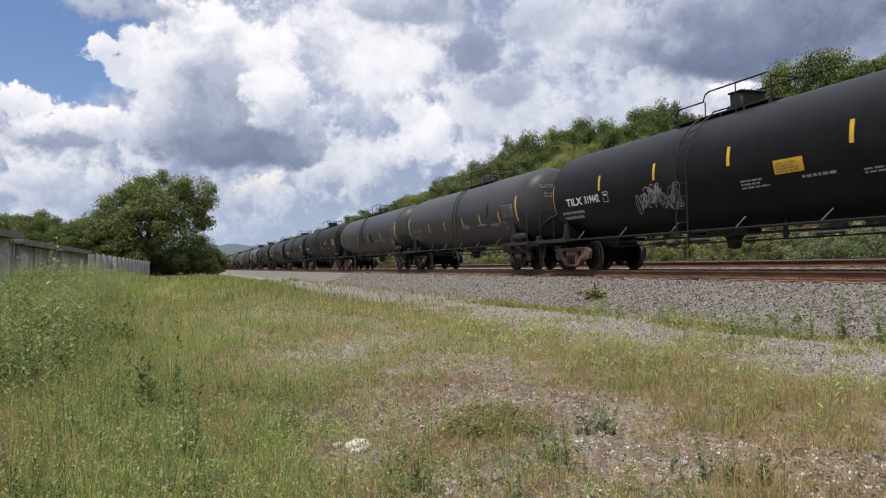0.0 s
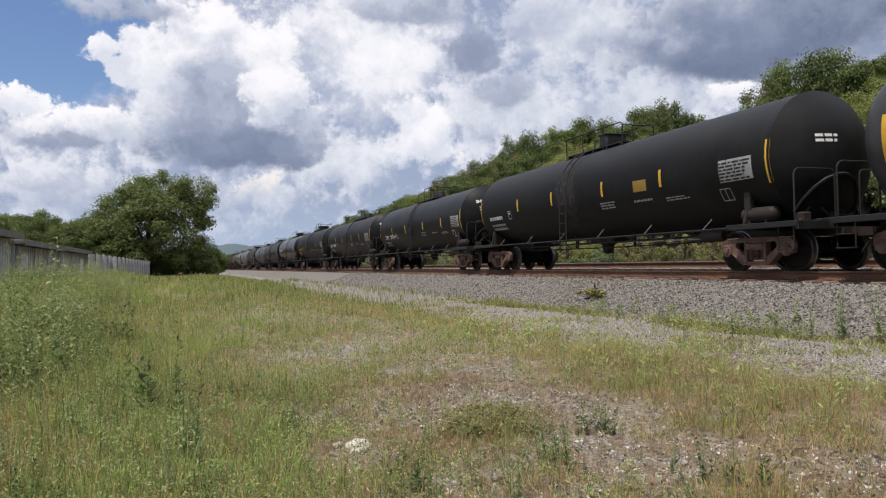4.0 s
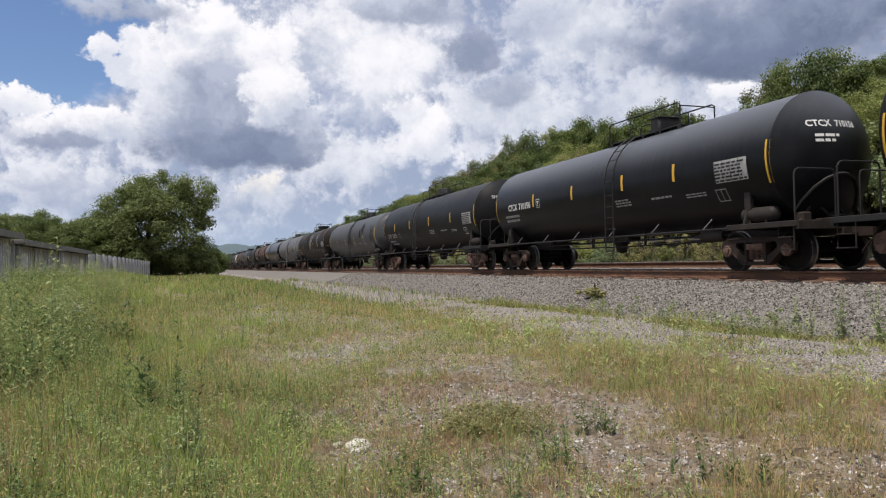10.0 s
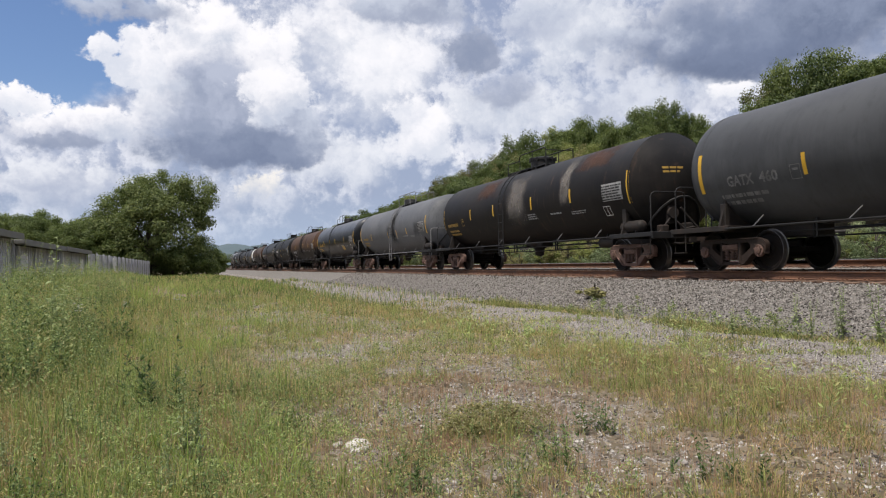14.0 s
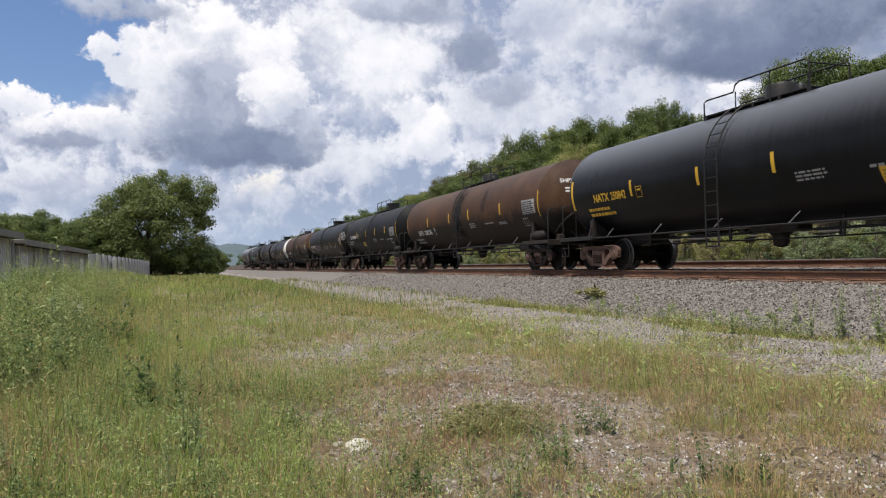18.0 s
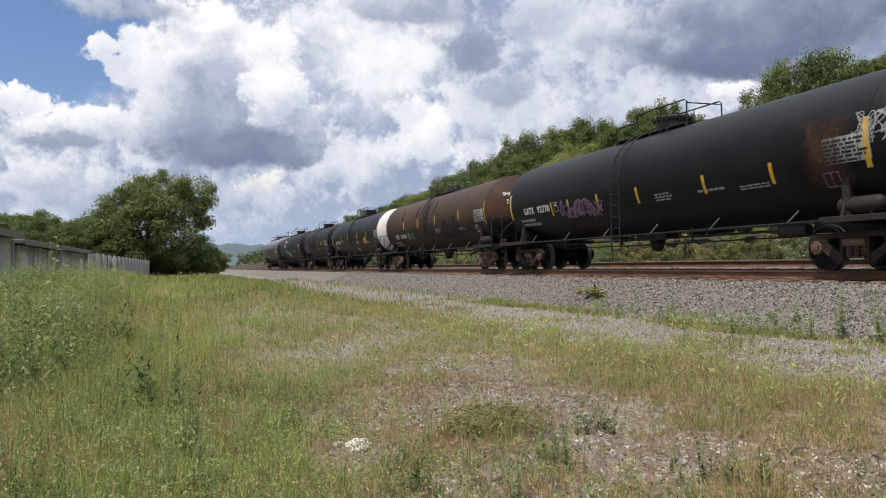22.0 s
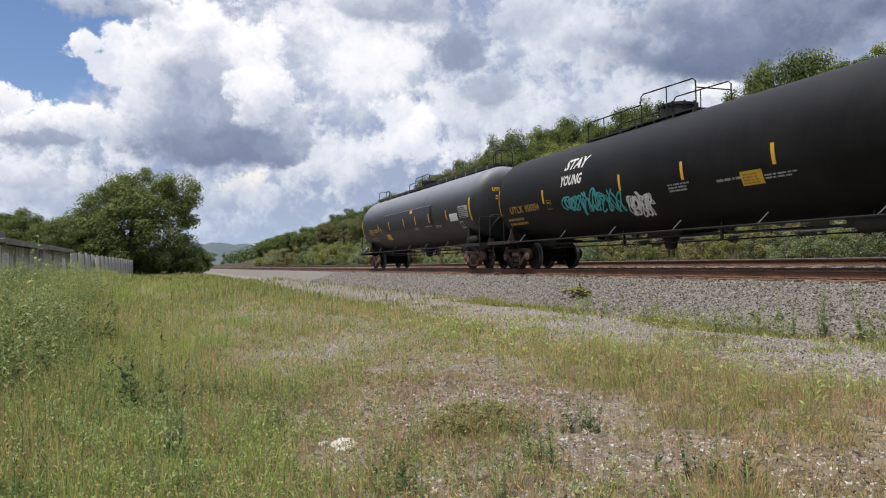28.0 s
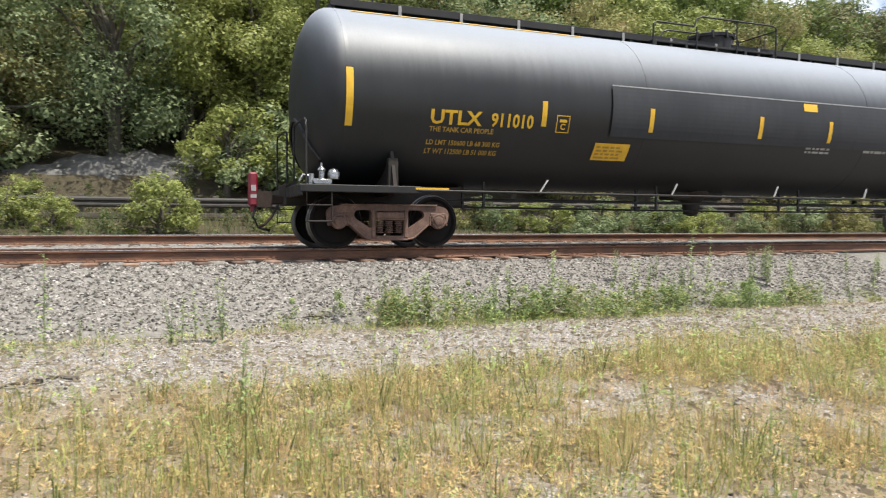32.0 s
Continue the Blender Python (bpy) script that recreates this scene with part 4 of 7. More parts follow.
def manway_mesh(style, mat):
    g = Geo()
    if style == "round":
        g.lathe([(-0.2, 0.46), (0.30, 0.46), (0.30, 0.50), (0.36, 0.50), (0.38, 0.46), (0.42, 0.30), (0.43, 0.0)], 28, "z")
        for k in range(10):
            a = 0.628 * k
            g.box(0.50 * math.cos(a) - 0.025, 0.50 * math.cos(a) + 0.025, 0.50 * math.sin(a) - 0.025, 0.50 * math.sin(a) + 0.025, 0.24, 0.40, 0.006)
    elif style == "box":
        g.box(-0.38, 0.38, -0.22, 0.22, -0.2, 0.44, 0.05).box(-0.4, 0.4, -0.24, 0.24, 0.41, 0.46, 0.015)
        g.lathe([(0.0, 0.12), (0.16, 0.12), (0.2, 0.08), (0.21, 0.0)], 14, "z", (-0.1, 0.45, 0.0))
    else:
        g.lathe([(-0.2, 0.36), (0.32, 0.36), (0.37, 0.33), (0.40, 0.2), (0.41, 0.0)], 26, "z")
        g.box(-0.05, 0.05, 0.3, 0.5, 0.15, 0.38, 0.02)
        g.lathe([(0.0, 0.12), (0.22, 0.12), (0.27, 0.08), (0.28, 0.0)], 12, "z", (-0.15, -0.7, -0.05))
        g.lathe([(0.0, 0.09), (0.30, 0.09), (0.34, 0.05), (0.35, 0.0)], 12, "z", (0.15, 0.78, -0.05))
    return g.mesh("manway_housing", mat, True)


MANWAYS = {(s, k): manway_mesh(s, m) for s in ("round", "box", "drum") for k, m in (("black", M_BLACK), ("grey", M_BLACK))}
CACHE = {}


def cached(key, make):
    if key not in CACHE:
        CACHE[key] = make()
    return CACHE[key]


def shell_mesh(t, mat, white_front=None):
    g = Geo()
    prof = []
    bow = [(math.cos(math.pi / 2 * k / 13) ** (2 / t.knuckle), math.sin(math.pi / 2 * k / 13) ** (2 / t.knuckle)) for k in range(14)]
    bow[-1] = (0.0, 1.0)
    if t.dish:
        bow = [(1 - (k / 10) ** 2, k / 10) for k in range(11)]
    prof += [(-(t.half + t.head * c), t.r * s) for c, s in bow]
    prof += [(-t.half + 2 * t.half * i / 24, t.r) for i in range(1, 24)]
    prof += [(t.half + t.head * c, t.r * s) for c, s in reversed(bow)]
    g.lathe(prof, 72, "y")
    mats = [mat]
    me = None
    if white_front:
        mats.append(white_front)
        for i, f in enumerate(g.f):
            if sum(g.v[v][1] for v in f) / len(f) < -t.half - 0.005:
                g.m[i] = 1
    me = g.mesh("tank", mats, True)
    if t.dish:
        ys = np.empty(len(me.vertices) * 3)
        me.vertices.foreach_get("co", ys)
        rim = np.abs(np.abs(ys.reshape(-1, 3)[:, 1]) - t.half) < 0.002
        ends = np.empty(len(me.edges) * 2, dtype=np.int32)
        me.edges.foreach_get("vertices", ends)
        ends = ends.reshape(-1, 2)
        fold = me.attributes.new("sharp_edge", "BOOLEAN", "EDGE")
        fold.data.foreach_set("value", rim[ends[:, 0]] & rim[ends[:, 1]])
    return me


def tank_car(front_c, rear_c, paint, label, mark="", second="", ink=None, r=1.41, zc=2.60, tone=0, stripes=(4.4, 1.75, -1.4, -4.2), style="round", fence="half", ladder=True,
             pale=False, sz=-0.2, mz=-0.62, ly=0.75, my=2.0, wide=0.98, lift=0.004, panel=True, placards=(), white_front=None, end_mark=True, seed=1, head=0.57, fit=None, box_y=None, dish=True, z0=None, brackets=None, ends=1.15, tp=None, dome=None):
    """A tank car between two couplings (metres along the train). Its near side is -x and it runs towards -y."""
    L = rear_c - front_c
    h = L / 2
    ink = ink or M_WHITE
    car = tagged(new("tank_car"), label, "tank car", "cars of the tank train")
    car["along"] = (front_c + rear_c) / 2
    if z0 is None:
        z0, zc, r = zc, zc - 0.15, r + 0.03
    t = Tank(r, zc, h - ends, head, dish)
    t.z0 = z0
    steel = M_PIPE if pale else M_BLACK
    tank = part("tank", shell_mesh(t, paint, white_front), car, at=(0, 0, zc))
    # jacket bands
    for i, y in enumerate((-t.half + 0.03, -t.half / 3, t.half / 3, t.half - 0.03)):
        band = cached(("band", r), lambda: Geo().lathe([(-0.03, r - 0.01), (-0.03, r + 0.004), (0.03, r + 0.004), (0.03, r - 0.01)], 72, "y").mesh("jacket_band", M_BLACK, True))
        if seed % 3 == 0 or i in (0, 3):
            b = part("jacket_band", band.copy(), tank, at=(0, y, 0))
            b.data.materials[0] = paint
    # reflective strips
    for y in stripes:
        part("reflective_strip", patch(Geo(), t, y + 0.05, z0 + sz - 0.22, 0.10, 0.44, lift if -5.3 < y < 3.4 else 0.004).mesh("reflective_strip", M_YELLOW), tank, "yellow reflective strip")
    for s in (-1, 1):
        part("reflective_strip", patch(Geo(), t, s * (t.half - 0.05) + 0.06, z0 - 0.72, 0.12, 0.92, 0.006).mesh("reflective_strip", M_YELLOW), tank, "long yellow reflective strip at the end")
    # lettering
    y = h - my
    w = 0.0
    for k, word in enumerate(mark.split()):
        if fit:
            wide = (fit[k][0] - fit[k][1]) / (0.24 * text_shape(word)[2])
            w = y - fit[k][0]
        g, ww = decal_word(t, word, y - w, z0 + mz, 0.24, wide)
        part("car_number" if k else "reporting_mark", g.mesh("car_mark", ink), tank, "painted car mark")
        w += ww + 0.16
    if not mark or mark == "FURX":
        tagged(part("car_number", bars(Geo(), t, y - w, z0 + mz, 1.5 - w, 0.24, 1, seed).mesh("car_number", ink), tank, "worn painted car number"), kind="stuff")
        w = 1.6
    if second:
        part("slogan", decal_word(t, second, y, z0 - 0.74, 0.085)[0].mesh("slogan", M_FADEY), tank, "small painted slogan")
    else:
        for k in range(2):
            tagged(part("weight_line", bars(Geo(), t, y, z0 + mz - 0.24 - 0.15 * k, 1.45, 0.15, 1, seed + 5 + k).mesh("weight_line", M_GREYL if ink == M_WHITE else ink), tank, "line of small weight lettering"), kind="stuff")
    g = Geo()
    by = y - w - 0.18 if box_y is None else box_y
    for st in stripes:
        if box_y is None and by - 0.34 < st < by + 0.16:
            by = st - 0.22
    for a, b, cw, ch in ((0, 0, 0.27, 0.015), (0, 0.285, 0.27, 0.015), (0, 0, 0.015, 0.3), (0.255, 0, 0.015, 0.3), (0.06, 0.18, 0.15, 0.05)):
        patch(g, t, by - a, z0 + mz - 0.03 + b, cw, ch, n=1)
    box = part("clearance_box", g.mesh("clearance_box", ink), tank, "small painted box")
    if seed in (8, 21):
        part("letter", decal_word(t, "C", by - 0.08, z0 + mz + 0.02, 0.11)[0].mesh("letter", ink), box, "painted letter")
    ty = -h + 2.7 if tp is None else tp
    if panel:
        plate = part("test_panel", patch(Geo(), t, ty, z0 - 0.57, 1.06, 0.5, 0.005).mesh("test_panel", M_FAINT if ink == M_FAINT else M_GREYL if pale else M_PANEL), tank, "pale tabular test stencil")
        g = bars(Geo(), t, ty - 0.02, z0 - 0.55, 1.02, 0.46, 6, seed + 11, lift=0.009)
        for k in range(5):
            patch(g, t, ty - 0.262 * k, z0 - 0.57, 0.014, 0.5, lift=0.009, n=1)
        tagged(part("print", g.mesh("print", M_BLACK), plate, "dark print of the test stencil"), kind="stuff")
    for k, (sy, sv, sw, sh, sn) in enumerate(((-1.2, -0.78, 0.8, 0.22, 3), (-2.9, -0.72, 1.0, 0.10, 1), (-4.3, -0.80, 0.9, 0.12, 2))):
        tagged(part("side_stencil", bars(Geo(), t, sy, z0 + sv, sw, sh, sn, seed + 2 + k).mesh("side_stencil", M_GREYL), tank, "faint row of small stencilling"), kind="stuff")
    g = Geo()
    for a, b, cw, ch in ((0, 0, 0.36, 0.02), (0, 0.26, 0.36, 0.02), (0, 0, 0.02, 0.28), (0.17, 0, 0.02, 0.28), (0.34, 0, 0.02, 0.28)):
        patch(g, t, ty + 0.1 - a, z0 - 0.98 + b, cw, ch, n=1)
    part("repair_box", g.mesh("repair_box", M_WHITE if seed % 2 else M_GREYL), tank, "small white framed stencil")
    for py, pz, pw, ph, mt in placards:
        pl = part("placard", patch(Geo(), t, py, z0 + pz, pw, ph, 0.012).mesh("placard", mt), tank, "yellow notice plate")
        tagged(part("print", bars(Geo(), t, py - 0.05, z0 + pz + 0.03, pw - 0.1, ph - 0.06, 4, seed + 7, lift=0.016).mesh("print", M_FADEY), tank, "dark print on the notice plate"), kind="stuff")
    if end_mark:
        w = 0.0
        for word in mark.split():
            g, ww = decal_word(t, word, -0.75 + w, z0 + 0.42, 0.15, 1.0, True)
            part("end_mark", g.mesh("end_mark", ink), tank, "painted car mark on the tank head")
            w += ww + 0.1
        for k in range(2):
            tagged(part("end_print", bars(Geo(), t, -0.62, z0 + 0.20 - 0.11 * k, 0.62, 0.11, 1, seed + 9 + k, True, 0.006).mesh("end_print", ink), tank, "small print on the tank head"), kind="stuff")
    for s in (-1, 1):
        arch = [t.front(0.86 * math.cos(a), -1.42 + 1.0 * math.sin(a), 0, zc, 0.02) for a in (0.25, 0.5, 0.8, 1.1, 1.4, 1.57, 1.75, 2.05, 2.35, 2.65, 2.9)]
        part("head_brace", Geo().tube([(x, -s * y, z) for x, y, z in arch], 0.035, 6).mesh("head_brace", M_BLACK, True), tank, "dark arched brace across the tank head")
    # underframe
    tc = h - 2.02
    for s in (-1, 1):
        sill = cached("sill", lambda: Geo().box(-0.33, 0.33, -1.65, 1.65, 0.74, 1.08, 0.02).box(-0.45, 0.45, -1.65, 1.65, 1.06, 1.10, 0.01).mesh("draft_sill", M_FRAME))
        part("draft_sill", sill, car, "", pose(0, s * (tc - 0.0), 0))
        hz = zc - math.sqrt(r * r - 1.0)
        cradle = cached(("cradle", r, zc, s), lambda: Geo().prism([(-1.38, 0.90), (1.38, 0.90), (1.38, 1.02), (1.18, zc - math.sqrt(r * r - 1.18 ** 2) + 0.02), (1.0, hz + 0.03), (0.5, zc - math.sqrt(r * r - 0.25) + 0.03), (-0.5, zc - math.sqrt(r * r - 0.25) + 0.03), (-1.0, hz + 0.03), (-1.18, zc - math.sqrt(r * r - 1.18 ** 2) + 0.02), (-1.38, 1.02)], "y", -0.03, 0.03).box(-1.26, -1.14, -0.09, 0.09, 0.95, zc - math.sqrt(r * r - 1.26 ** 2) - 0.09 - 0.13 * s, 0.01).box(1.14, 1.26, -0.09, 0.09, 0.95, zc - math.sqrt(r * r - 1.26 ** 2) - 0.09 - 0.13 * s, 0.01).mesh("body_bolster", M_FRAME))
        part("body_bolster", cradle, car, "upright saddle plate over the bogie", (0, s * tc, 0))
        deck = cached("deck", lambda: Geo().box(-1.48, 1.48, -0.42, 1.62, 1.0, 1.035, 0.006).box(-1.5, -1.44, -0.42, 1.62, 0.92, 1.04, 0.01).box(1.44, 1.5, -0.42, 1.62, 0.92, 1.04, 0.01).box(-1.48, 1.48, 1.56, 1.64, 0.86, 1.04, 0.01).mesh("end_platform", M_BLACK))
        deck_grey = cached("deck_grey", lambda: Geo().box(-1.48, 1.48, -0.42, 1.62, 1.0, 1.035, 0.006).box(-1.5, -1.44, -0.42, 1.62, 0.92, 1.04, 0.01).box(1.44, 1.5, -0.42, 1.62, 0.92, 1.04, 0.01).box(-1.48, 1.48, 1.56, 1.64, 0.86, 1.04, 0.01).mesh("end_platform", M_FRAME))
        part("end_platform", deck_grey if tone else deck, car, "", pose(0, s * tc, 0, 0, 0, 0 if s > 0 else 180))
        for sx in (-1, 1):
            rail = cached(("endrail", pale, sx), lambda: Geo().tube([(sx * 1.42, 1.5, 1.02), (sx * 1.42, 1.5, 1.98), (sx * 1.38, 1.5, 2.06), (sx * 1.30, 1.5, 2.1), (sx * 0.45, 1.5, 2.1), (sx * 0.37, 1.5, 2.07), (sx * 0.34, 1.5, 1.98), (sx * 0.34, 1.5, 1.02)], 0.019, 8).mesh("end_handrail", steel, True))
            part("end_handrail", rail, car, "bent pipe handrail across the car end", pose(0, s * tc, 0, 0, 0, 0 if s > 0 else 180))
        part("coupler", COUPLER, car, "knuckle coupler with an air hose", pose(0, s * (h - 0.28), 0, 0, 0, 0 if s > 0 else 180))
        for sx in (-1, 1):
            part("sill_step", STEP, car, "", (sx * 1.46, s * (tc + 1.3), 0))
        add_bogie(car, s * tc, tone, s)
    part("brake_gear", BRAKE_GEAR, car, "brake levers and air valves on the end platform", (0, -tc - 1.1, 1.03))
    part("air_reservoir", RESERVOIR, car, "", (-1.12, -tc - 0.25, 1.24))
    # side rod, hangers, brake lines
    for s in (-1, 1):
        rod = cached(("rod", round(tc, 2), pale), lambda: Geo().tube([(0, -tc + 0.35, 0.97), (0, tc - 0.35, 0.97)], 0.022, 8).mesh("side_rod", M_PIPE if pale else M_BLACK, True))
        part("side_rod", rod, car, "thin pipe along the tank's lower side", (s * 1.5, 0, 0))
    for y in brackets or [-tc + 1.2 + (2 * tc - 2.4) * k / 5 for k in range(6)]:
        part("rail_bracket", BRACKET, car, "", (-1.5, y, 0.97))
    line = Geo()
    for k, (x, z) in enumerate(((-0.55, 0.86), (-0.3, 0.74))):
        line.tube([(x, -tc + 0.8, z), (x, 0, z - 0.03 * k), (x, tc - 0.8, z)], 0.02, 6)
    for k in range(4):
        y = -tc + 2.0 + (2 * tc - 4.0) * k / 3
        line.box(-0.57, -0.53, y - 0.02, y + 0.02, 0.72, zc - r + 0.12)
        line.box(-0.32, -0.28, y + 0.3, y + 0.34, 0.70, zc - r + 0.12)
    part("brake_line", line.mesh("brake_line", M_BLACK), car, "brake rods and air pipe under the tank")
    part("outlet_saddle", cached(("outlet", r, zc), lambda: Geo().lathe([(zc - r + 0.15, 0.42), (zc - r - 0.05, 0.36), (zc - r - 0.22, 0.2), (zc - r - 0.45, 0.16), (zc - r - 0.5, 0.0)], 20, "z").box(-0.25, 0.25, -0.7, 0.7, zc - r - 0.14, zc - r + 0.1, 0.04).mesh("outlet_saddle", M_FRAME)), car, "bottom outlet under the middle of the tank", (0, 0.6, 0))
    part("brake_cylinder", cached("bcyl", lambda: Geo().lathe([(-0.45, 0.0), (-0.45, 0.12), (-0.05, 0.16), (0.3, 0.16), (0.34, 0.05), (0.7, 0.04), (0.7, 0.0)], 16, "y").mesh("brake_cylinder", M_FRAME, True)), car, "", (-0.55, -tc + 2.0, 0.86))
    # top gear
    top = zc + r
    g = Geo()
    fy = ly - 0.28
    for y in (-1.6, -0.8, 0, 0.8, 1.6):
        g.box(-0.56, 0.56, y - 0.03, y + 0.03, -0.14, -0.02)
    g.box(-0.03, 0.03, -1.6, 1.6, -0.2, -0.05)
    plat = part("top_platform", g.mesh("top_platform", M_BLACK), car, "steel grating platform on top of the tank", (0, fy, top))
    for x in (-0.44, -0.22, 0.0, 0.22, 0.44):
        part("slat", SLAT, plat, "", (x, 0, 0))
    part("manway_housing", MANWAYS[style, "grey" if tone else "black"], car, "bolted manway dome", (0, ly - 0.6 if dome is None else dome, top))
    rod_mat = M_PIPE if pale else M_BLACK
    posts = []
    for x in (-0.56, 0.56):
        if fence == "half":
            bent = [(x, 1.22, top - 0.12), (x, 1.22, top + 0.33), (x, 1.16, top + 0.38), (x, 0.45, top + 0.38), (x, 0.40, top + 0.54), (x, 0.30, top + 0.60), (x, -1.15, top + 0.60), (x, -1.22, top + 0.54), (x, -1.22, top - 0.12)]
            posts += [(x, 0.4, 0.38), (x, -0.4, 0.60)]
        elif fence == "full":
            bent = [(x, 1.25, top - 0.12), (x, 1.25, top + 0.53), (x, 1.18, top + 0.59), (x, -1.18, top + 0.59), (x, -1.25, top + 0.53), (x, -1.25, top - 0.12)]
            posts += [(x, 0.45, 0.59), (x, -0.45, 0.59)]
        else:
            bent = [(x, 3.1, top - 0.15), (x, 3.1, top + 0.45), (x, 3.0, top + 0.52), (x, 0.35, top + 0.52), (x, 0.30, top + 0.75), (x, 0.2, top + 0.80), (x, -1.85, top + 0.74), (x, -1.95, top + 0.66), (x, -1.95, top - 0.12)]
            posts += [(x, 2.2, 0.52), (x, 1.3, 0.52), (x, 0.3, 0.52), (x, -0.8, 0.76)]
        long = 1.0 if fence == "long" else 1.36
        if fence == "long":
            fy = 0.7
        bent = [(bx, by2 * long + fy, bz) for bx, by2, bz in bent]
        part("guard_rail", Geo().tube(bent, 0.02, 6).mesh("guard_rail", rod_mat, True), car, "bent pipe guard rail beside the manway")
    for x, y, z in posts:
        part("rail_post", Geo().tube([(x, y * long + fy, top - 0.12), (x, y * long + fy, top + z)], 0.016, 6).mesh("rail_post", rod_mat), car)
    part("cross_rail", Geo().tube([(-0.56, bent[-2][1], top + 0.5), (0.56, bent[-2][1], top + 0.5)], 0.016, 6).mesh("cross_rail", rod_mat), car)
    if fence == "long":
        part("catwalk", Geo().box(-0.56, 0.56, 1.62, 3.85, top - 0.06, top - 0.02, 0.004).mesh("catwalk", M_BLACK), car, "steel catwalk behind the manway")
    if ladder:
        g = Geo()
        path = [(-r - 0.13, 0.58)] + [(-r - 0.13, z) for z in (1.2, zc - 0.3)] + [(-(r + 0.13) * math.cos(a), zc + (r + 0.13) * math.sin(a)) for a in (0.1, 0.3, 0.5, 0.7, 0.9, 1.05)]
        for s in (-0.21, 0.21):
            g.tube([(x, s, z) for x, z in path], 0.02, 6)
        g.tube([(-r - 0.13, -0.21, 0.58), (-r - 0.13, 0.21, 0.58)], 0.02, 6)
        lad = part("ladder", g.mesh("ladder", M_PIPE if pale else M_BLACK, True), car, "steel side ladder bent over the tank", (0, ly, 0))
        for k in range(5):
            part("rung", RUNG_PIPE if pale else RUNG, lad, "", (-r - 0.13, 0, 0.88 + 0.32 * k))
        for k in range(5):
            a = 0.08 + 0.2 * k
            part("rung", RUNG_PIPE if pale else RUNG, lad, "", (-(r + 0.13) * math.cos(a), 0, zc + (r + 0.13) * math.sin(a)))
    return car, tank, t


CARS = []


def make_train():
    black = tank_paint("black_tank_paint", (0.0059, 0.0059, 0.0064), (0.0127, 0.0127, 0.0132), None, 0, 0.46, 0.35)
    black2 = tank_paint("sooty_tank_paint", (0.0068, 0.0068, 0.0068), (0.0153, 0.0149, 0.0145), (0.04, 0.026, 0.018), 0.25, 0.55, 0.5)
    black3 = tank_paint("satin_tank_paint", (0.0059, 0.0064, 0.0076), (0.0119, 0.0127, 0.0145), None, 0, 0.33, 0.15, top_sheen=0.42)
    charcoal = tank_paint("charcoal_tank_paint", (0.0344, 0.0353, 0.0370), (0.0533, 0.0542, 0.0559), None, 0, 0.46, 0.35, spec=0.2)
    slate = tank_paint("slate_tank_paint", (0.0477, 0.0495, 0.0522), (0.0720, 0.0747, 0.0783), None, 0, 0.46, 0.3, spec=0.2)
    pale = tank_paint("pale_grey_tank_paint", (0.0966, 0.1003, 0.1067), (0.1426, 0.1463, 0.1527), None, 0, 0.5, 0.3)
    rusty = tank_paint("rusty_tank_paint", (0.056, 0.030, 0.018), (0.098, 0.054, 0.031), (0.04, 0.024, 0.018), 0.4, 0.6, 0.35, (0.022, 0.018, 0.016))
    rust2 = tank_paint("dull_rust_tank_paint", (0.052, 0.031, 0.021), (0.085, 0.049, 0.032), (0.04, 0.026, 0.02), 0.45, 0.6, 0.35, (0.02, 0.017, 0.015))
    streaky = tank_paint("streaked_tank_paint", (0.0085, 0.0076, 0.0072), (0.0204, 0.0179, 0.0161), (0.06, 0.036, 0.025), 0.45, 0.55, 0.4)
    # The last car carries the painted sky sheen at full strength.
    tail = tank_paint("sheen_black_tank_paint", (0.011, 0.012, 0.0135), (0.017, 0.018, 0.020), None, 0, 0.50, 0.12, top_sheen=1.0, spec=0.4)
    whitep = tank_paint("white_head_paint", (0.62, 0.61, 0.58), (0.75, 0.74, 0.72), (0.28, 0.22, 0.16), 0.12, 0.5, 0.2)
    yel = ((-2.4, -0.56, 0.64, 0.27, M_YELLOW),)
    fy = ((-3.0, -0.45, 0.6, 0.3, M_FADEY),)

    def put(*a, **k):
        CARS.append(tank_car(*a, **k))
        return CARS[-1]

    put(5.3, 23.25, black, "matte black tank car with white marks and yellow strips", "TILX 319442", placards=((-2.24, -0.58, 0.77, 0.29, M_YELLOW),), style="box", fence="half", seed=1, stripes=(4.56, 1.88, -0.91, -4.16), sz=0.0, mz=-0.55, ly=0.6, fit=((6.58, 5.58), (5.45, 4.60)), box_y=4.40, ends=1.5)
    graffiti(0, ((2.75, -1.0, 1.8, 0.62, 31, 0.022, 16, M_GREYL),))
    put(23.25, 39.95, charcoal, "faded charcoal tank car with a soot smear", "GATX 84664", ink=M_FAINT, tone=1, style="drum", seed=2, dish=False, pale=False, r=1.38, zc=2.58, sz=-0.49, stripes=(3.49, 1.21, -1.22, -3.26, -5.24), ly=-0.65, ends=1.42, head=0.82, tp=-5.55)
    put(39.95, 58.57, charcoal, "faded charcoal tank car with a dark round stain", "GATX 455", ink=M_FAINT, tone=0, style="drum", seed=3, dish=False, r=1.38, zc=2.58, sz=-0.46, stripes=(5.09, 2.13, -0.9, -4.22), fit=((6.75, 5.9), (5.8, 5.25)), mz=-0.67, ly=0.6, ends=1.48, head=0.85)
    put(58.57, 76.76, black2, "sooty black tank car with a faded notice plate", "", placards=fy, seed=4, fence="full", style="box")
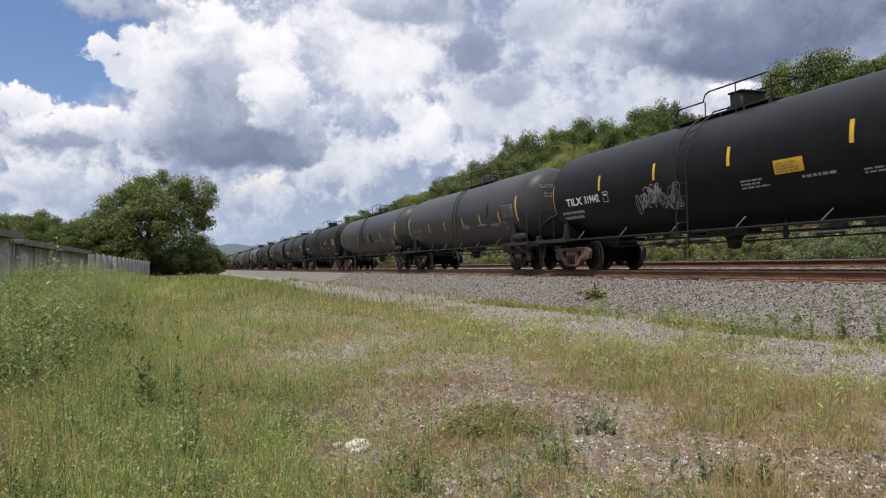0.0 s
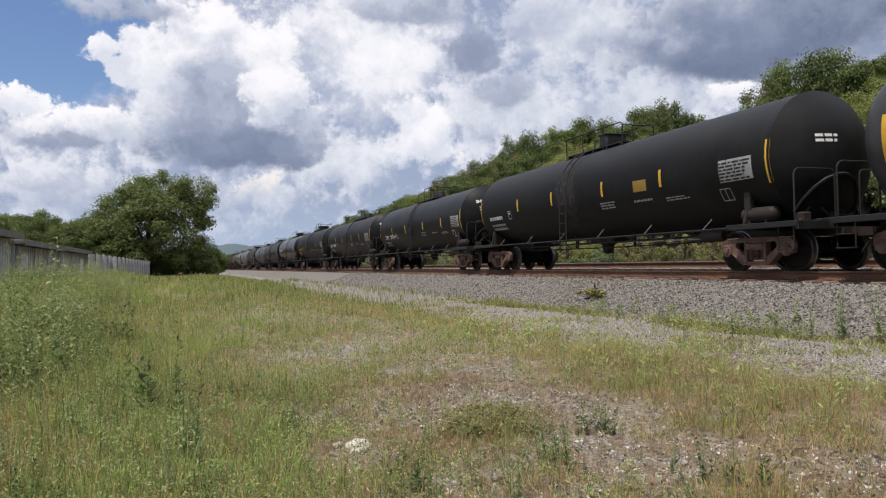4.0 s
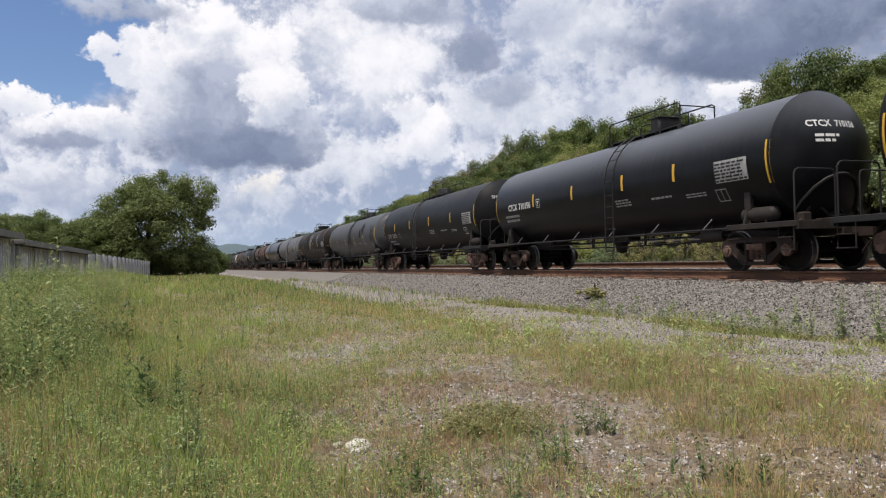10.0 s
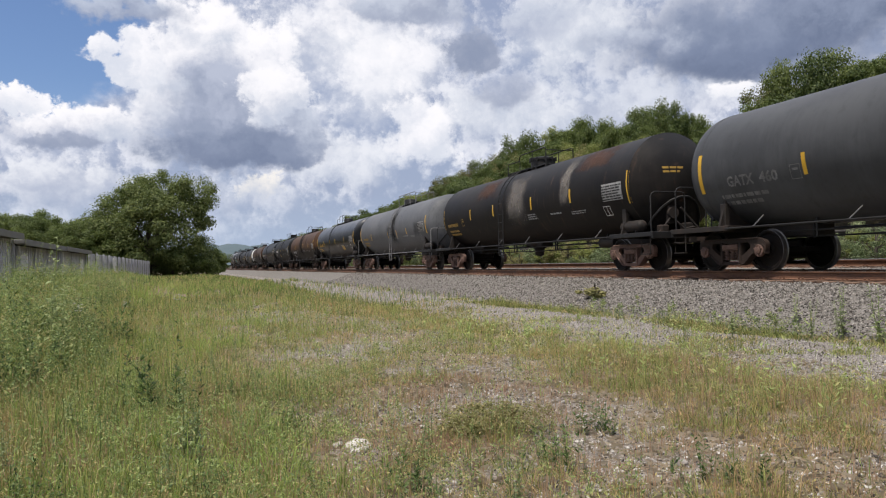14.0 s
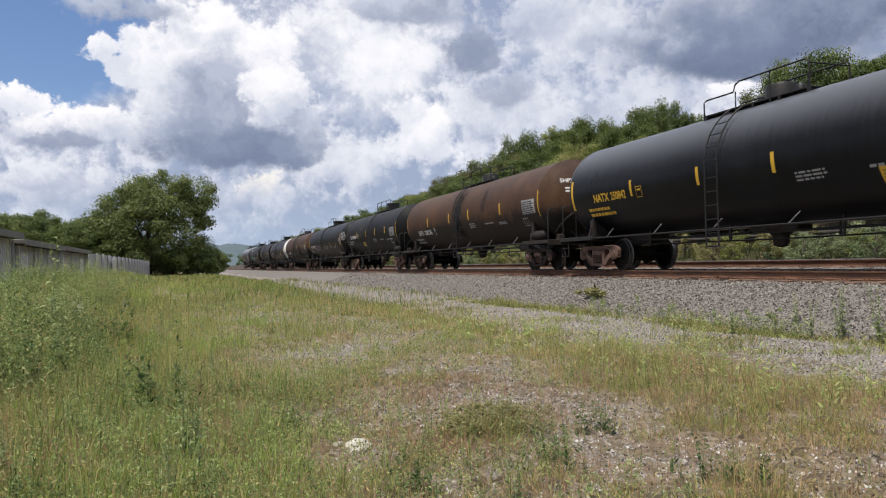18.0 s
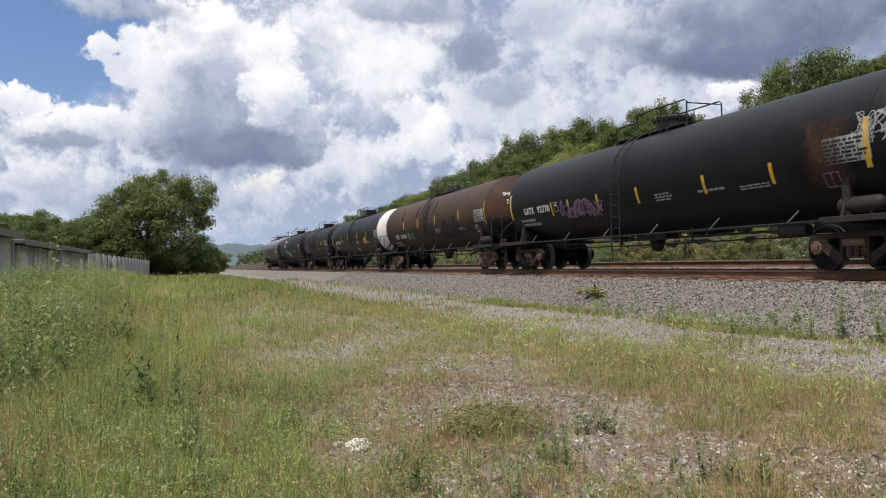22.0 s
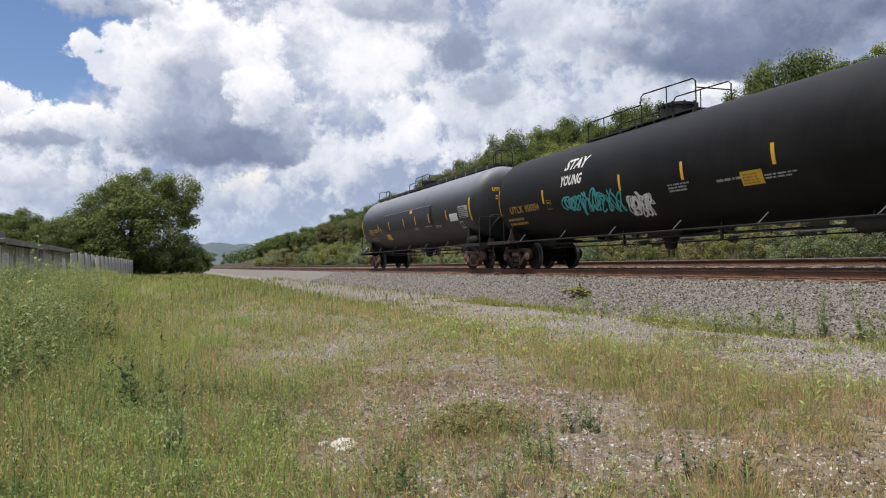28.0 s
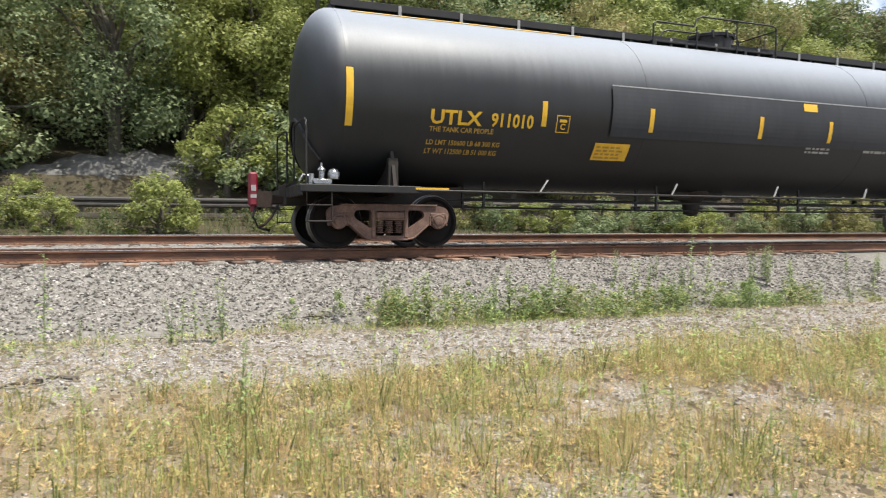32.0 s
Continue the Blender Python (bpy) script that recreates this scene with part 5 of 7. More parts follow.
    put(76.76, 93.86, black, "matte black tank car with white marks", "SHPX 209414", r=1.37, zc=2.56, tone=0, style="drum", seed=5, stripes=(4.34, 1.59, -1.61, -4.48), sz=-0.28, mz=-0.72, ly=0.25, fit=((6.07, 5.17), (4.95, 3.75)), box_y=3.66, ends=1.35)
    put(93.86, 111.74, black, "matte black tank car with a white test stencil", "SHPX 209587", r=1.37, zc=2.56, tone=1, style="drum", seed=6, stripes=(4.22, 1.65, -1.66, -4.33), sz=-0.22, mz=-0.7, ly=-0.8, fit=((6.6, 5.8), (5.5, 4.43)), ends=1.4, tp=-6.01)
    put(111.74, 129.92, black2, "black tank car with yellow marks", "UTLX 674152", ink=M_YELLOW, tone=0, style="round", seed=7, stripes=(4.33, 1.87, -1.47, -4.01), mz=-0.6, ly=-0.05, fit=((6.52, 5.53), (5.43, 4.49)), box_y=3.65, sz=-0.24, ends=1.44)
    put(129.92, 146.56, black3, "glossier black tank car with bold white marks", "CTCX 710156", tone=1, style="box", fence="full", seed=8, stripes=(3.88, 1.16, -1.68, -3.98), sz=-0.13, mz=-0.38, ly=-1.2, fit=((5.95, 5.19), (5.05, 4.1)), box_y=3.67, tp=-5.47)
    put(146.56, 163.84, black, "dull black tank car with thin white marks", "SHPX 208383", ink=M_GREYL, tone=0, style="drum", seed=9, stripes=(5.05, 2.06, -1.27, -4.47), mz=-0.72, ly=0.83, sz=-0.15, tp=-5.98)
    put(163.84, 182.31, slate, "grey tank car with black drip stains", "GATX 460", ink=M_FAINT, tone=1, style="drum", seed=10, dish=False, r=1.38, zc=2.56, stripes=(4.7, 1.54, -1.54, -4.45), sz=-0.4, mz=-0.65, ly=-0.7, fit=((6.92, 6.11), (5.94, 5.42)), ends=1.4, head=0.82, tp=-6.53)
    put(182.31, 200.67, streaky, "black tank car with rusty streaks and yellow print", "", ink=M_FADEY, tone=0, style="round", seed=11, stripes=(4.25, 1.79, -1.61, -4.4), sz=-0.22, ends=1.5, tp=-6.28)
    put(200.67, 217.94, pale, "pale grey tank car with a dark sooty ladder bay", "", ink=M_FADEY, tone=0, style="drum", fence="full", pale=True, seed=12, dish=False, stripes=(4.35, 0.2, -1.72, -3.75), sz=-0.5, ly=-0.95, dome=-0.1, ends=1.3, head=0.72)
    put(217.94, 235.68, black3, "shiny black tank car with yellow marks and plate", "NATX 250842", ink=M_YELLOW, tone=0, placards=((-3.07, -1.02, 0.83, 0.30, M_YELLOW),), style="drum", seed=13, dish=False, stripes=(4.48, 1.7, -0.69, -4.26), sz=-0.32, mz=-0.57, ly=1.05, fit=((6.43, 5.6), (5.5, 4.75)), tp=-6.14)
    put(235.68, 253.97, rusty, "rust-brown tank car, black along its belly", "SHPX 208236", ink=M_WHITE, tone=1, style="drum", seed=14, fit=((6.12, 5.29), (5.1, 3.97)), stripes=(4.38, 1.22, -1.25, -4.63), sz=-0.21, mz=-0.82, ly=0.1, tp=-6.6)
    put(253.97, 270.05, black2, "sooty black tank car with white marks", "TILX 263906", tone=0, placards=((1.95, -0.99, 0.75, 0.28, M_FADEY),), style="box", fence="full", seed=15, stripes=(3.4, 0.75, -1.79, -4.3), sz=-0.15, mz=-0.39, ly=-0.75, fit=((5.52, 4.8), (4.69, 3.61)))
    put(270.05, 288.07, black, "black tank car with mauve spray paint and white marks", "GATX 92778", tone=1, style="round", fence="half", seed=16, dish=False, stripes=(4.46, 3.33, 1.58, -0.45, -3.17, -5.3), sz=-0.55, mz=-0.62, ly=0.35, fit=((6.56, 5.75), (5.5, 4.6)), box_y=4.3, ends=1.35, head=0.77, tp=-6.65)
    graffiti(15, ((3.9, -0.95, 2.4, 0.55, 8, 0.05, 9, M_MAUVE), (-7.35, -0.35, 0.8, 0.7, 23, 0.016, 8, M_GREYL)))
    put(288.07, 305.94, rust2, "dull rust-brown tank car with a small sprayed tag", "SHPX 210098", tone=0, style="drum", seed=17, fit=((6.04, 5.28), (5.0, 3.9)), stripes=(4.02, 1.45, -1.36, -4.69), sz=-0.17, mz=-0.86, ly=0.25, tp=-6.52)
    graffiti(16, ((3.75, -1.0, 1.3, 0.36, 12, 0.03, 8, M_DULLTEAL),))
    put(305.94, 323.34, black, "black tank car with a white painted front head", "GBRX 704217", tone=1, placards=((-3.56, -0.82, 0.74, 0.40, M_YELLOW), (-0.45, -1.27, 0.75, 0.22, M_FADEY)), white_front=whitep, style="box", fence="full", seed=18, dish=False, head=0.7, stripes=(3.89, 1.53, -1.56, -4.46), sz=-0.18, mz=-0.63, ly=0.4, fit=((6.2, 5.35), (5.2, 4.18)), tp=-6.53)
    put(323.34, 338.9, black2, "sooty black tank car with faded placards", "FURX", ink=M_GREYL, tone=0, placards=fy, style="round", fence="full", seed=19)
    put(338.9, 359.15, black2, "long black tank car with white and teal graffiti", "UTLX 958354", ink=M_FADEY, r=1.50, zc=2.70, tone=1, stripes=(5.13, 0.78, -1.81, -4.64), placards=((-3.65, -0.88, 0.62, 0.3, M_YELLOW),), style="round", fence="long", ladder=False, seed=20, sz=-0.32, mz=-0.72, fit=((7.68, 6.68), (6.53, 5.52)), ends=1.57, head=1.0, box_y=4.95)
    graffiti(19, ((3.9, -1.02, 2.9, 0.6, 6, 0.05, 12, M_TEAL), (0.6, -1.22, 0.95, 0.55, 9, 0.04, 8, M_WHITE)))
    for word, y, z, hh in (("STAY", 3.85, 0.36, 0.34), ("YOUNG", 4.0, -0.12, 0.32)):
        car, tank, t = CARS[19]
        wd = 1.25 / (text_shape(word)[2] * hh)
        part("graffiti", decal_word(t, word, y, t.z0 + z, hh, wd, slant=0.35)[0].mesh("graffiti", M_WHITE), tank, "sprayed white word")
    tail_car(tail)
    # soot, drips and rust that lie on the paint: car, from y, foot, width, height, film
    for i, y, z, w, hh, film in ((0, 1.9, -1.2, 1.2, 2.3, F_SMOKE), (1, -3.98, -0.5, 0.36, 0.75, F_SOOT), (2, -1.15, -0.95, 1.15, 0.85, F_DISC), (2, 1.4, -1.25, 1.6, 2.4, F_SMOKE),
                                 (3, 1.6, -1.2, 1.6, 2.2, F_GREY), (4, 1.2, -1.25, 1.3, 2.4, F_SMOKE), (6, -4.5, -1.1, 1.5, 1.9, F_GREY), (8, 1.6, -1.2, 1.2, 2.2, F_GREY),
                                 (9, -3.15, -0.45, 0.75, 0.85, F_SOOT), (9, -3.7, -0.25, 1.2, 1.05, F_SOOT), (9, 1.0, -1.25, 1.9, 2.4, F_SMOKE), (9, -6.2, -1.0, 1.6, 1.6, F_SMOKE), (10, 0.7, -1.1, 2.0, 2.2, F_PALE), (10, -3.6, -0.7, 0.9, 2.0, F_PALE), (10, -4.2, 0.4, 2.6, 0.9, F_RUST),
                                 (10, 4.0, 0.2, 2.5, 1.0, F_RUST), (11, 0.45, -0.9, 1.1, 1.1, F_SMOKE), (11, -0.35, -1.25, 1.3, 2.5, F_SOOT), (11, -5.0, -0.9, 1.2, 1.0, F_SMOKE), (13, 1.2, -1.25, 2.0, 2.45, F_SMOKE), (13, 0.6, -1.2, 1.1, 2.2, F_SOOT), (13, -2.6, -0.4, 0.7, 1.3, F_SMOKE),
                                 (14, 3.0, -0.6, 1.6, 1.6, F_GREY), (15, -6.0, -1.2, 1.4, 1.7, F_RUST), (16, 0.5, -1.25, 0.9, 2.4, F_SOOT), (16, -1.8, -1.25, 3.2, 1.3, F_SOOT), (16, 1.9, 0.0, 0.4, 0.9, F_SOOT), (16, 4.5, 0.0, 0.35, 0.8, F_SOOT), (16, -1.0, 0.1, 0.35, 0.8, F_SOOT),
                                 (18, 1.5, -1.2, 1.8, 2.3, F_GREY), (17, 1.3, -1.2, 1.2, 2.2, F_SMOKE)):
        car, tank, t = CARS[i]
        part("stain", patch(Geo(), t, y, t.z0 + z, w, hh, 0.007).mesh("stain", film), tank, "uneven stain running down the paint")


def graffiti(i, rows):
    car, tank, t = CARS[i]
    for y, z, w, h, seed, width, strokes, mt in rows:
        if w > 0.05:
            part("graffiti", scribble(t, y, t.z0 + z, w, h, seed, width, strokes).mesh("graffiti", mt), tank, "sprayed looping tag")


def tail_car(paint):
    """The last car: a walkway along its whole top, a raised jacket patch, and the flashing rear marker."""
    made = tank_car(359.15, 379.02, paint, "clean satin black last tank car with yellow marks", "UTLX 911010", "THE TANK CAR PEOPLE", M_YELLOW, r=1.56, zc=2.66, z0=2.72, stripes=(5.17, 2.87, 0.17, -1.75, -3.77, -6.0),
                    ladder=False, placards=((4.01, -1.09, 0.78, 0.30, M_YELLOW),), tp=-7.45, seed=21, dish=False, sz=-0.34, mz=-0.62, my=2.6, ly=0.7, wide=0.92, lift=0.037, fit=((7.33, 6.38), (6.21, 5.38)), box_y=4.91, brackets=(5.25, 2.35, -0.25, -2.85, -5.65))
    CARS.append(made)
    car, tank, t = made
    top = t.zc + t.r
    g = patch(Geo(), t, 3.76, 2.05, 7.8, 0.93, 0.03)
    n = len(g.v)
    part("jacket_patch", g.mesh("jacket_patch", tank_paint("patch_paint", (0.036, 0.038, 0.042), (0.048, 0.050, 0.055), None, 0, 0.55, 0.1)), tank, "raised rectangular jacket patch, slightly greyer")
    part("patch_rim", patch(Geo(), t, 3.76, 2.97, 7.8, 0.025, 0.034).mesh("patch_rim", M_PIPE), tank, "bright upper rim of the patch")
    g = decal_word(t, "LD LMT 150600 LB 68 300 KG", 7.35, 1.77, 0.085)[0]
    tagged(part("weight_line", g.mesh("weight_line", M_FADEY), tank, "yellow load limit line"), kind="stuff")
    tagged(part("weight_line", decal_word(t, "LT WT 112500 LB 51 000 KG", 7.35, 1.63, 0.085)[0].mesh("weight_line", M_FADEY), tank, "yellow light weight line"), kind="stuff")
    part("white_panel", patch(Geo(), t, -6.4, 2.08, 0.92, 0.32, 0.01).mesh("white_panel", M_WHITE), tank, "plain white sheet")
    part("notice", patch(Geo(), t, -0.97, 2.78, 0.38, 0.16, 0.036).mesh("notice", M_YELLOW), tank, "small yellow notice")
    # walkway
    g = Geo()
    for i in range(14):
        y0 = -t.half + 0.05 + (2 * t.half - 0.1) * i / 14
        for x in (-0.26, 0.0, 0.26):
            g.box(x - 0.12, x + 0.12, y0, y0 + (2 * t.half - 0.1) / 14 - 0.03, top + 0.07, top + 0.11, 0.006)
    for i in range(15):
        y0 = -t.half + 0.05 + (2 * t.half - 0.1) * i / 14
        g.box(-0.38, 0.38, y0 - 0.03, y0 + 0.03, top - 0.12, top + 0.07)
    for x in (-0.40, 0.40):
        g.box(x - 0.012, x + 0.012, -t.half, t.half, top + 0.0, top + 0.13, 0.004)
    part("running_board", g.mesh("running_board", M_BLACK), car, "black steel walkway along the tank top")
    for i in range(14):
        part("walkway_bracket", cached("wbr", lambda: Geo().box(-0.43, -0.405, -0.03, 0.03, -0.10, 0.11, 0.005).mesh("walkway_bracket", M_PIPE)), car, "", (0, -t.half + 0.7 + i * 1.2, top))
    hoop = cached("hoop", lambda: Geo().tube([(-0.38, 0, 0.0), (-0.38, 0, 0.42), (-0.34, 0, 0.5), (-0.26, 0, 0.54), (0.26, 0, 0.54), (0.34, 0, 0.5), (0.38, 0, 0.42), (0.38, 0, 0.0)], 0.02, 8).mesh("walkway_hoop", M_BLACK, True))
    for y in (-t.half - 0.1, -t.half + 0.55, t.half + 0.05, t.half - 0.5):
        part("walkway_hoop", hoop, car, "bent pipe hoop at the walkway's end", pose(0, y, top + 0.1, 0, 0, 90 if abs(y) < t.half else 0))
    g = Geo()
    for s in (-0.21, 0.21):
        g.tube([(s, -t.half - t.head - 0.12, 1.04), (s, -t.half - t.head - 0.12, t.zc + 0.4), (s, -t.half - 0.42, t.zc + 1.1), (s, -t.half - 0.1, top + 0.08)], 0.02, 6)
    for k in range(9):
        g.tube([(-0.21, -t.half - t.head - 0.12, 1.3 + 0.24 * k), (0.21, -t.half - t.head - 0.12, 1.3 + 0.24 * k)], 0.012, 6)
    part("end_ladder", g.mesh("end_ladder", M_BLACK), car, "ladder up the tank head", (0.3, 0, 0))
    part("yellow_edge", patch(Geo(), t, t.half - 0.3, top - 0.16, 4.6, 0.03, 0.01).mesh("yellow_edge", M_YELLOW), tank, "thin yellow line under the walkway")
    # marker on the rear coupler
    m = part("rear_marker", Geo().box(-0.13, 0.13, -0.06, 0.08, 0.72, 1.30, 0.03).box(-0.05, 0.05, -0.04, 0.05, 0.62, 0.74, 0.01).mesh("rear_marker", M_RED), car, "red end-of-train marker on the coupler", (-0.05, t.half + 1.28, 0.0))
    part("reflector", Geo().box(-0.136, -0.128, -0.03, 0.05, 0.98, 1.08).box(-0.136, -0.128, -0.04, 0.06, 0.86, 0.92).mesh("reflector", M_GREYL), m, "pale label on the marker")
    part("air_hose", Geo().tube([(-0.1, t.half + 1.2, 0.8), (-0.12, t.half + 1.3, 0.55), (-0.1, t.half + 1.2, 0.35), (0.0, t.half + 1.0, 0.3)], 0.025, 8).mesh("air_hose", M_BLACK, True), car, "")
    part("brake_valve", BRAKE_VALVE, car, "bright brake valves on the rear platform", (-1.25, t.half + 0.35, 1.04))
    part("platform_sign", Geo().box(-1.506, -1.502, 7.0, 7.6, 0.985, 1.02).mesh("platform_sign", M_YELLOW), car, "narrow yellow notice on the platform edge")


make_train()


# ================= sheds and fence on the field's far side =================
def ribbed(g, x, y0, y1, z0, z1, pitch=0.3, rib=0.03):
    """A folded metal sheet along y with upright ribs, facing +x."""
    prof, y = [], y0
    while y < y1 - 0.06:
        prof += [(x, y), (x + rib, y + 0.012), (x + rib, y + 0.048), (x, y + 0.06)]
        y += pitch
    prof += [(x, y1), (x - 0.02, y1), (x - 0.02, y0)]
    return g.prism(prof, "z", z0, z1)


def storage_shed(y0, y1, depth, h, label, doors):
    """A low flat-roofed unit whose long side faces the track."""
    x = -5.0
    shed = tagged(new("storage_shed"), label, "shed", "row of storage sheds")
    z = -1.05
    shed.location = (x, y0, z)
    L = y1 - y0
    part("side_wall", ribbed(Geo(), 0, 0, L, 0, h - 0.18).mesh("side_wall", M_SHED), shed, "grey ribbed metal wall")
    part("rear_wall", Geo().box(-depth - 0.03, -depth, 0, L, 0, h - 0.18).mesh("rear_wall", M_SHED), shed)
    for y in (0.0, L - 0.06):
        part("end_wall", Geo().box(-depth, -0.031, y, y + 0.06, 0, h - 0.18).mesh("end_wall", M_SHED), shed)
    roof = part("roof", Geo().box(-depth - 0.2, 0.28, -0.25, L + 0.25, h - 0.14, h, 0.02).mesh("roof", M_SHEDROOF), shed, "flat overhanging roof")
    part("fascia", Geo().box(0.282, 0.31, -0.25, L + 0.25, h - 0.18, h + 0.01, 0.005).mesh("fascia", M_SHEDROOF), roof, "pale roof edge")
    for y in doors:
        d = part("door", Geo().box(0.034, 0.07, y, y + 1.1, 0.05, h - 0.45, 0.01).mesh("door", M_TRIM if y > 1 else M_SHED), shed, "plain metal door")
        part("handle", Geo().box(0.071, 0.10, y + 0.9, y + 0.95, 1.0, 1.15, 0.005).mesh("handle", M_BLACK), d)
    for y in (0.02, L / 3, 2 * L / 3, L - 0.1):
        part("corner_post", Geo().box(0.035, 0.09, y, y + 0.08, 0, h - 0.19, 0.01).mesh("corner_post", M_TRIM if y < 0.1 and y0 > 20 else M_SHED), shed, "upright post on the shed wall")


storage_shed(14.5, 25.3, 4.0, 2.58, "grey metal storage shed with a flat roof", ())
storage_shed(26.0, 33.7, 4.0, 2.42, "grey storage shed with a white corner post", (0.3,))
storage_shed(34.6, 42.4, 4.0, 2.44, "grey storage shed with a low flat roof", (5.5,))

fence = tagged(new("panel_fence"), "long grey sheet fence between steel posts", "fence")
fence.location = (-4.9, 0, -1.05)
PANEL_GEO = ribbed(Geo(), 0, 0, 2.92, 0.05, 2.35, 0.24, 0.008).mesh("fence_panel", M_SHED)
POST_GEO = Geo().box(-0.045, 0.045, -0.04, 0.04, 0, 2.38, 0.01).mesh("fence_post", M_SHED)
for k in range(17):
    part("fence_panel", PANEL_GEO, fence, "", (0.05 * k, 43.04 + 3.0 * k, 0))
    part("fence_post", POST_GEO, fence, "", (0.06 + 0.05 * k, 43.0 + 3.0 * k, 0))
part("gate", Geo().box(0.06, 0.10, 0, 2.2, 0.1, 2.2, 0.01).box(0.101, 0.115, 0.06, 1.05, 0.2, 2.1).box(0.101, 0.115, 1.15, 2.14, 0.2, 2.1).mesh("gate", M_TRIM), fence, "white double gate in the fence", (0.25, 53.0, 0))


# ================= road guard rail on the far side of the tracks =================
M_OLDRAIL = material("weathered_guard_rail", [(0.02, 0.018, 0.016), (0.045, 0.04, 0.036), (0.08, 0.073, 0.066)], 3, (0.6, 0.85), 0.1, 0.2)
guard = tagged(new("guard_rail"), "dull weathered road guard rail on timber posts", "guard rail")
guard.location = (24.0, 0, 0.5)
BEAM = Geo().prism([(0.0, 0.0), (-0.05, 0.05), (-0.05, 0.10), (0.0, 0.14), (0.0, 0.17), (-0.05, 0.21), (-0.05, 0.26), (0.0, 0.31), (0.012, 0.31), (-0.035, 0.25), (-0.035, 0.215), (0.012, 0.18), (0.012, 0.13), (-0.035, 0.095), (-0.035, 0.06), (0.012, 0.0)], "y", 0, 3.81).mesh("beam", M_OLDRAIL)
GPOST = Geo().box(0.02, 0.2, -0.08, 0.08, -0.6, 0.85, 0.01).mesh("post", M_POST)
for k in range(-14, 26):
    part("beam", BEAM, guard, "", (0, 3.8 * k, 0.47))
    part("post", GPOST, guard, "", (0, 3.8 * k, 0))
    part("post", GPOST, guard, "", (0, 3.8 * k + 1.9, 0))
part("lower_rail", Geo().box(0.0, 0.05, -55, 99, 0.16, 0.30, 0.01).mesh("lower_rail", M_POST), guard, "dark plank under the beam")

# pale cut bank behind the guard rail
bank_x, bank_y = span((25.4, 28.2, 0.2)), span((-10, 9, 0.2))


def bank_height(x, y):
    z = np.interp(x, [25.4, 25.9, 26.6, 27.4, 28.2], [0.75, 1.85, 2.65, 2.9, 2.8])
    return z + 0.16 * np.sin(y * 2.3 + x * 3) * np.sin(x * 5.1 - y) + 0.10 * np.sin(y * 5.9 + 1) * np.sin(x * 9.7) - 2.2 * np.clip(np.abs(y + 0.5) / 9, 0, 1) ** 2


M_BANK = material("shale_bank", [(0.035, 0.033, 0.031), (0.09, 0.086, 0.08), (0.18, 0.173, 0.163)], 1.5, (0.85, 0.95), 0, 1.0, 9, (1, 1, 2.5))
tagged(new("cut_bank", grid_sheet("cut_bank", bank_x, bank_y, M_BANK, bank_height)), "bare grey shale bank beside the road", "rock bank", kind="structure")


# ================= trees =================
def leaf_cloud(centres, radii, count, size, seed, flat=0.75, up=0.5, inner=0.4):
    """Three-cornered leaves gathered round centres; returns corners and faces."""
    r = np.random.default_rng(seed)
    k = r.integers(0, len(centres), count)
    d = r.normal(size=(count, 3))
    d /= np.linalg.norm(d, axis=1, keepdims=True)
    q = r.random(count) ** inner
    p = centres[k] + d * (q * radii[k])[:, None] * np.array([1, 1, flat])
    nrm = d * 0.9 + np.array([-0.1, 0, up]) + r.normal(0, 0.4, (count, 3))
    nrm /= np.linalg.norm(nrm, axis=1, keepdims=True)
    t = np.cross(nrm, r.normal(size=(count, 3)))
    t /= np.linalg.norm(t, axis=1, keepdims=True) + 1e-9
    b = np.cross(nrm, t)
    s = (size * r.uniform(0.55, 1.35, count))[:, None]
    v = np.stack([p - t * s * 0.55 - nrm * s * 0.1, p + t * s * 0.45 + b * s * 0.36, p + t * s * 0.45 - b * s * 0.36], 1)
    return v.reshape(-1, 3), np.arange(count * 3).reshape(-1, 3)


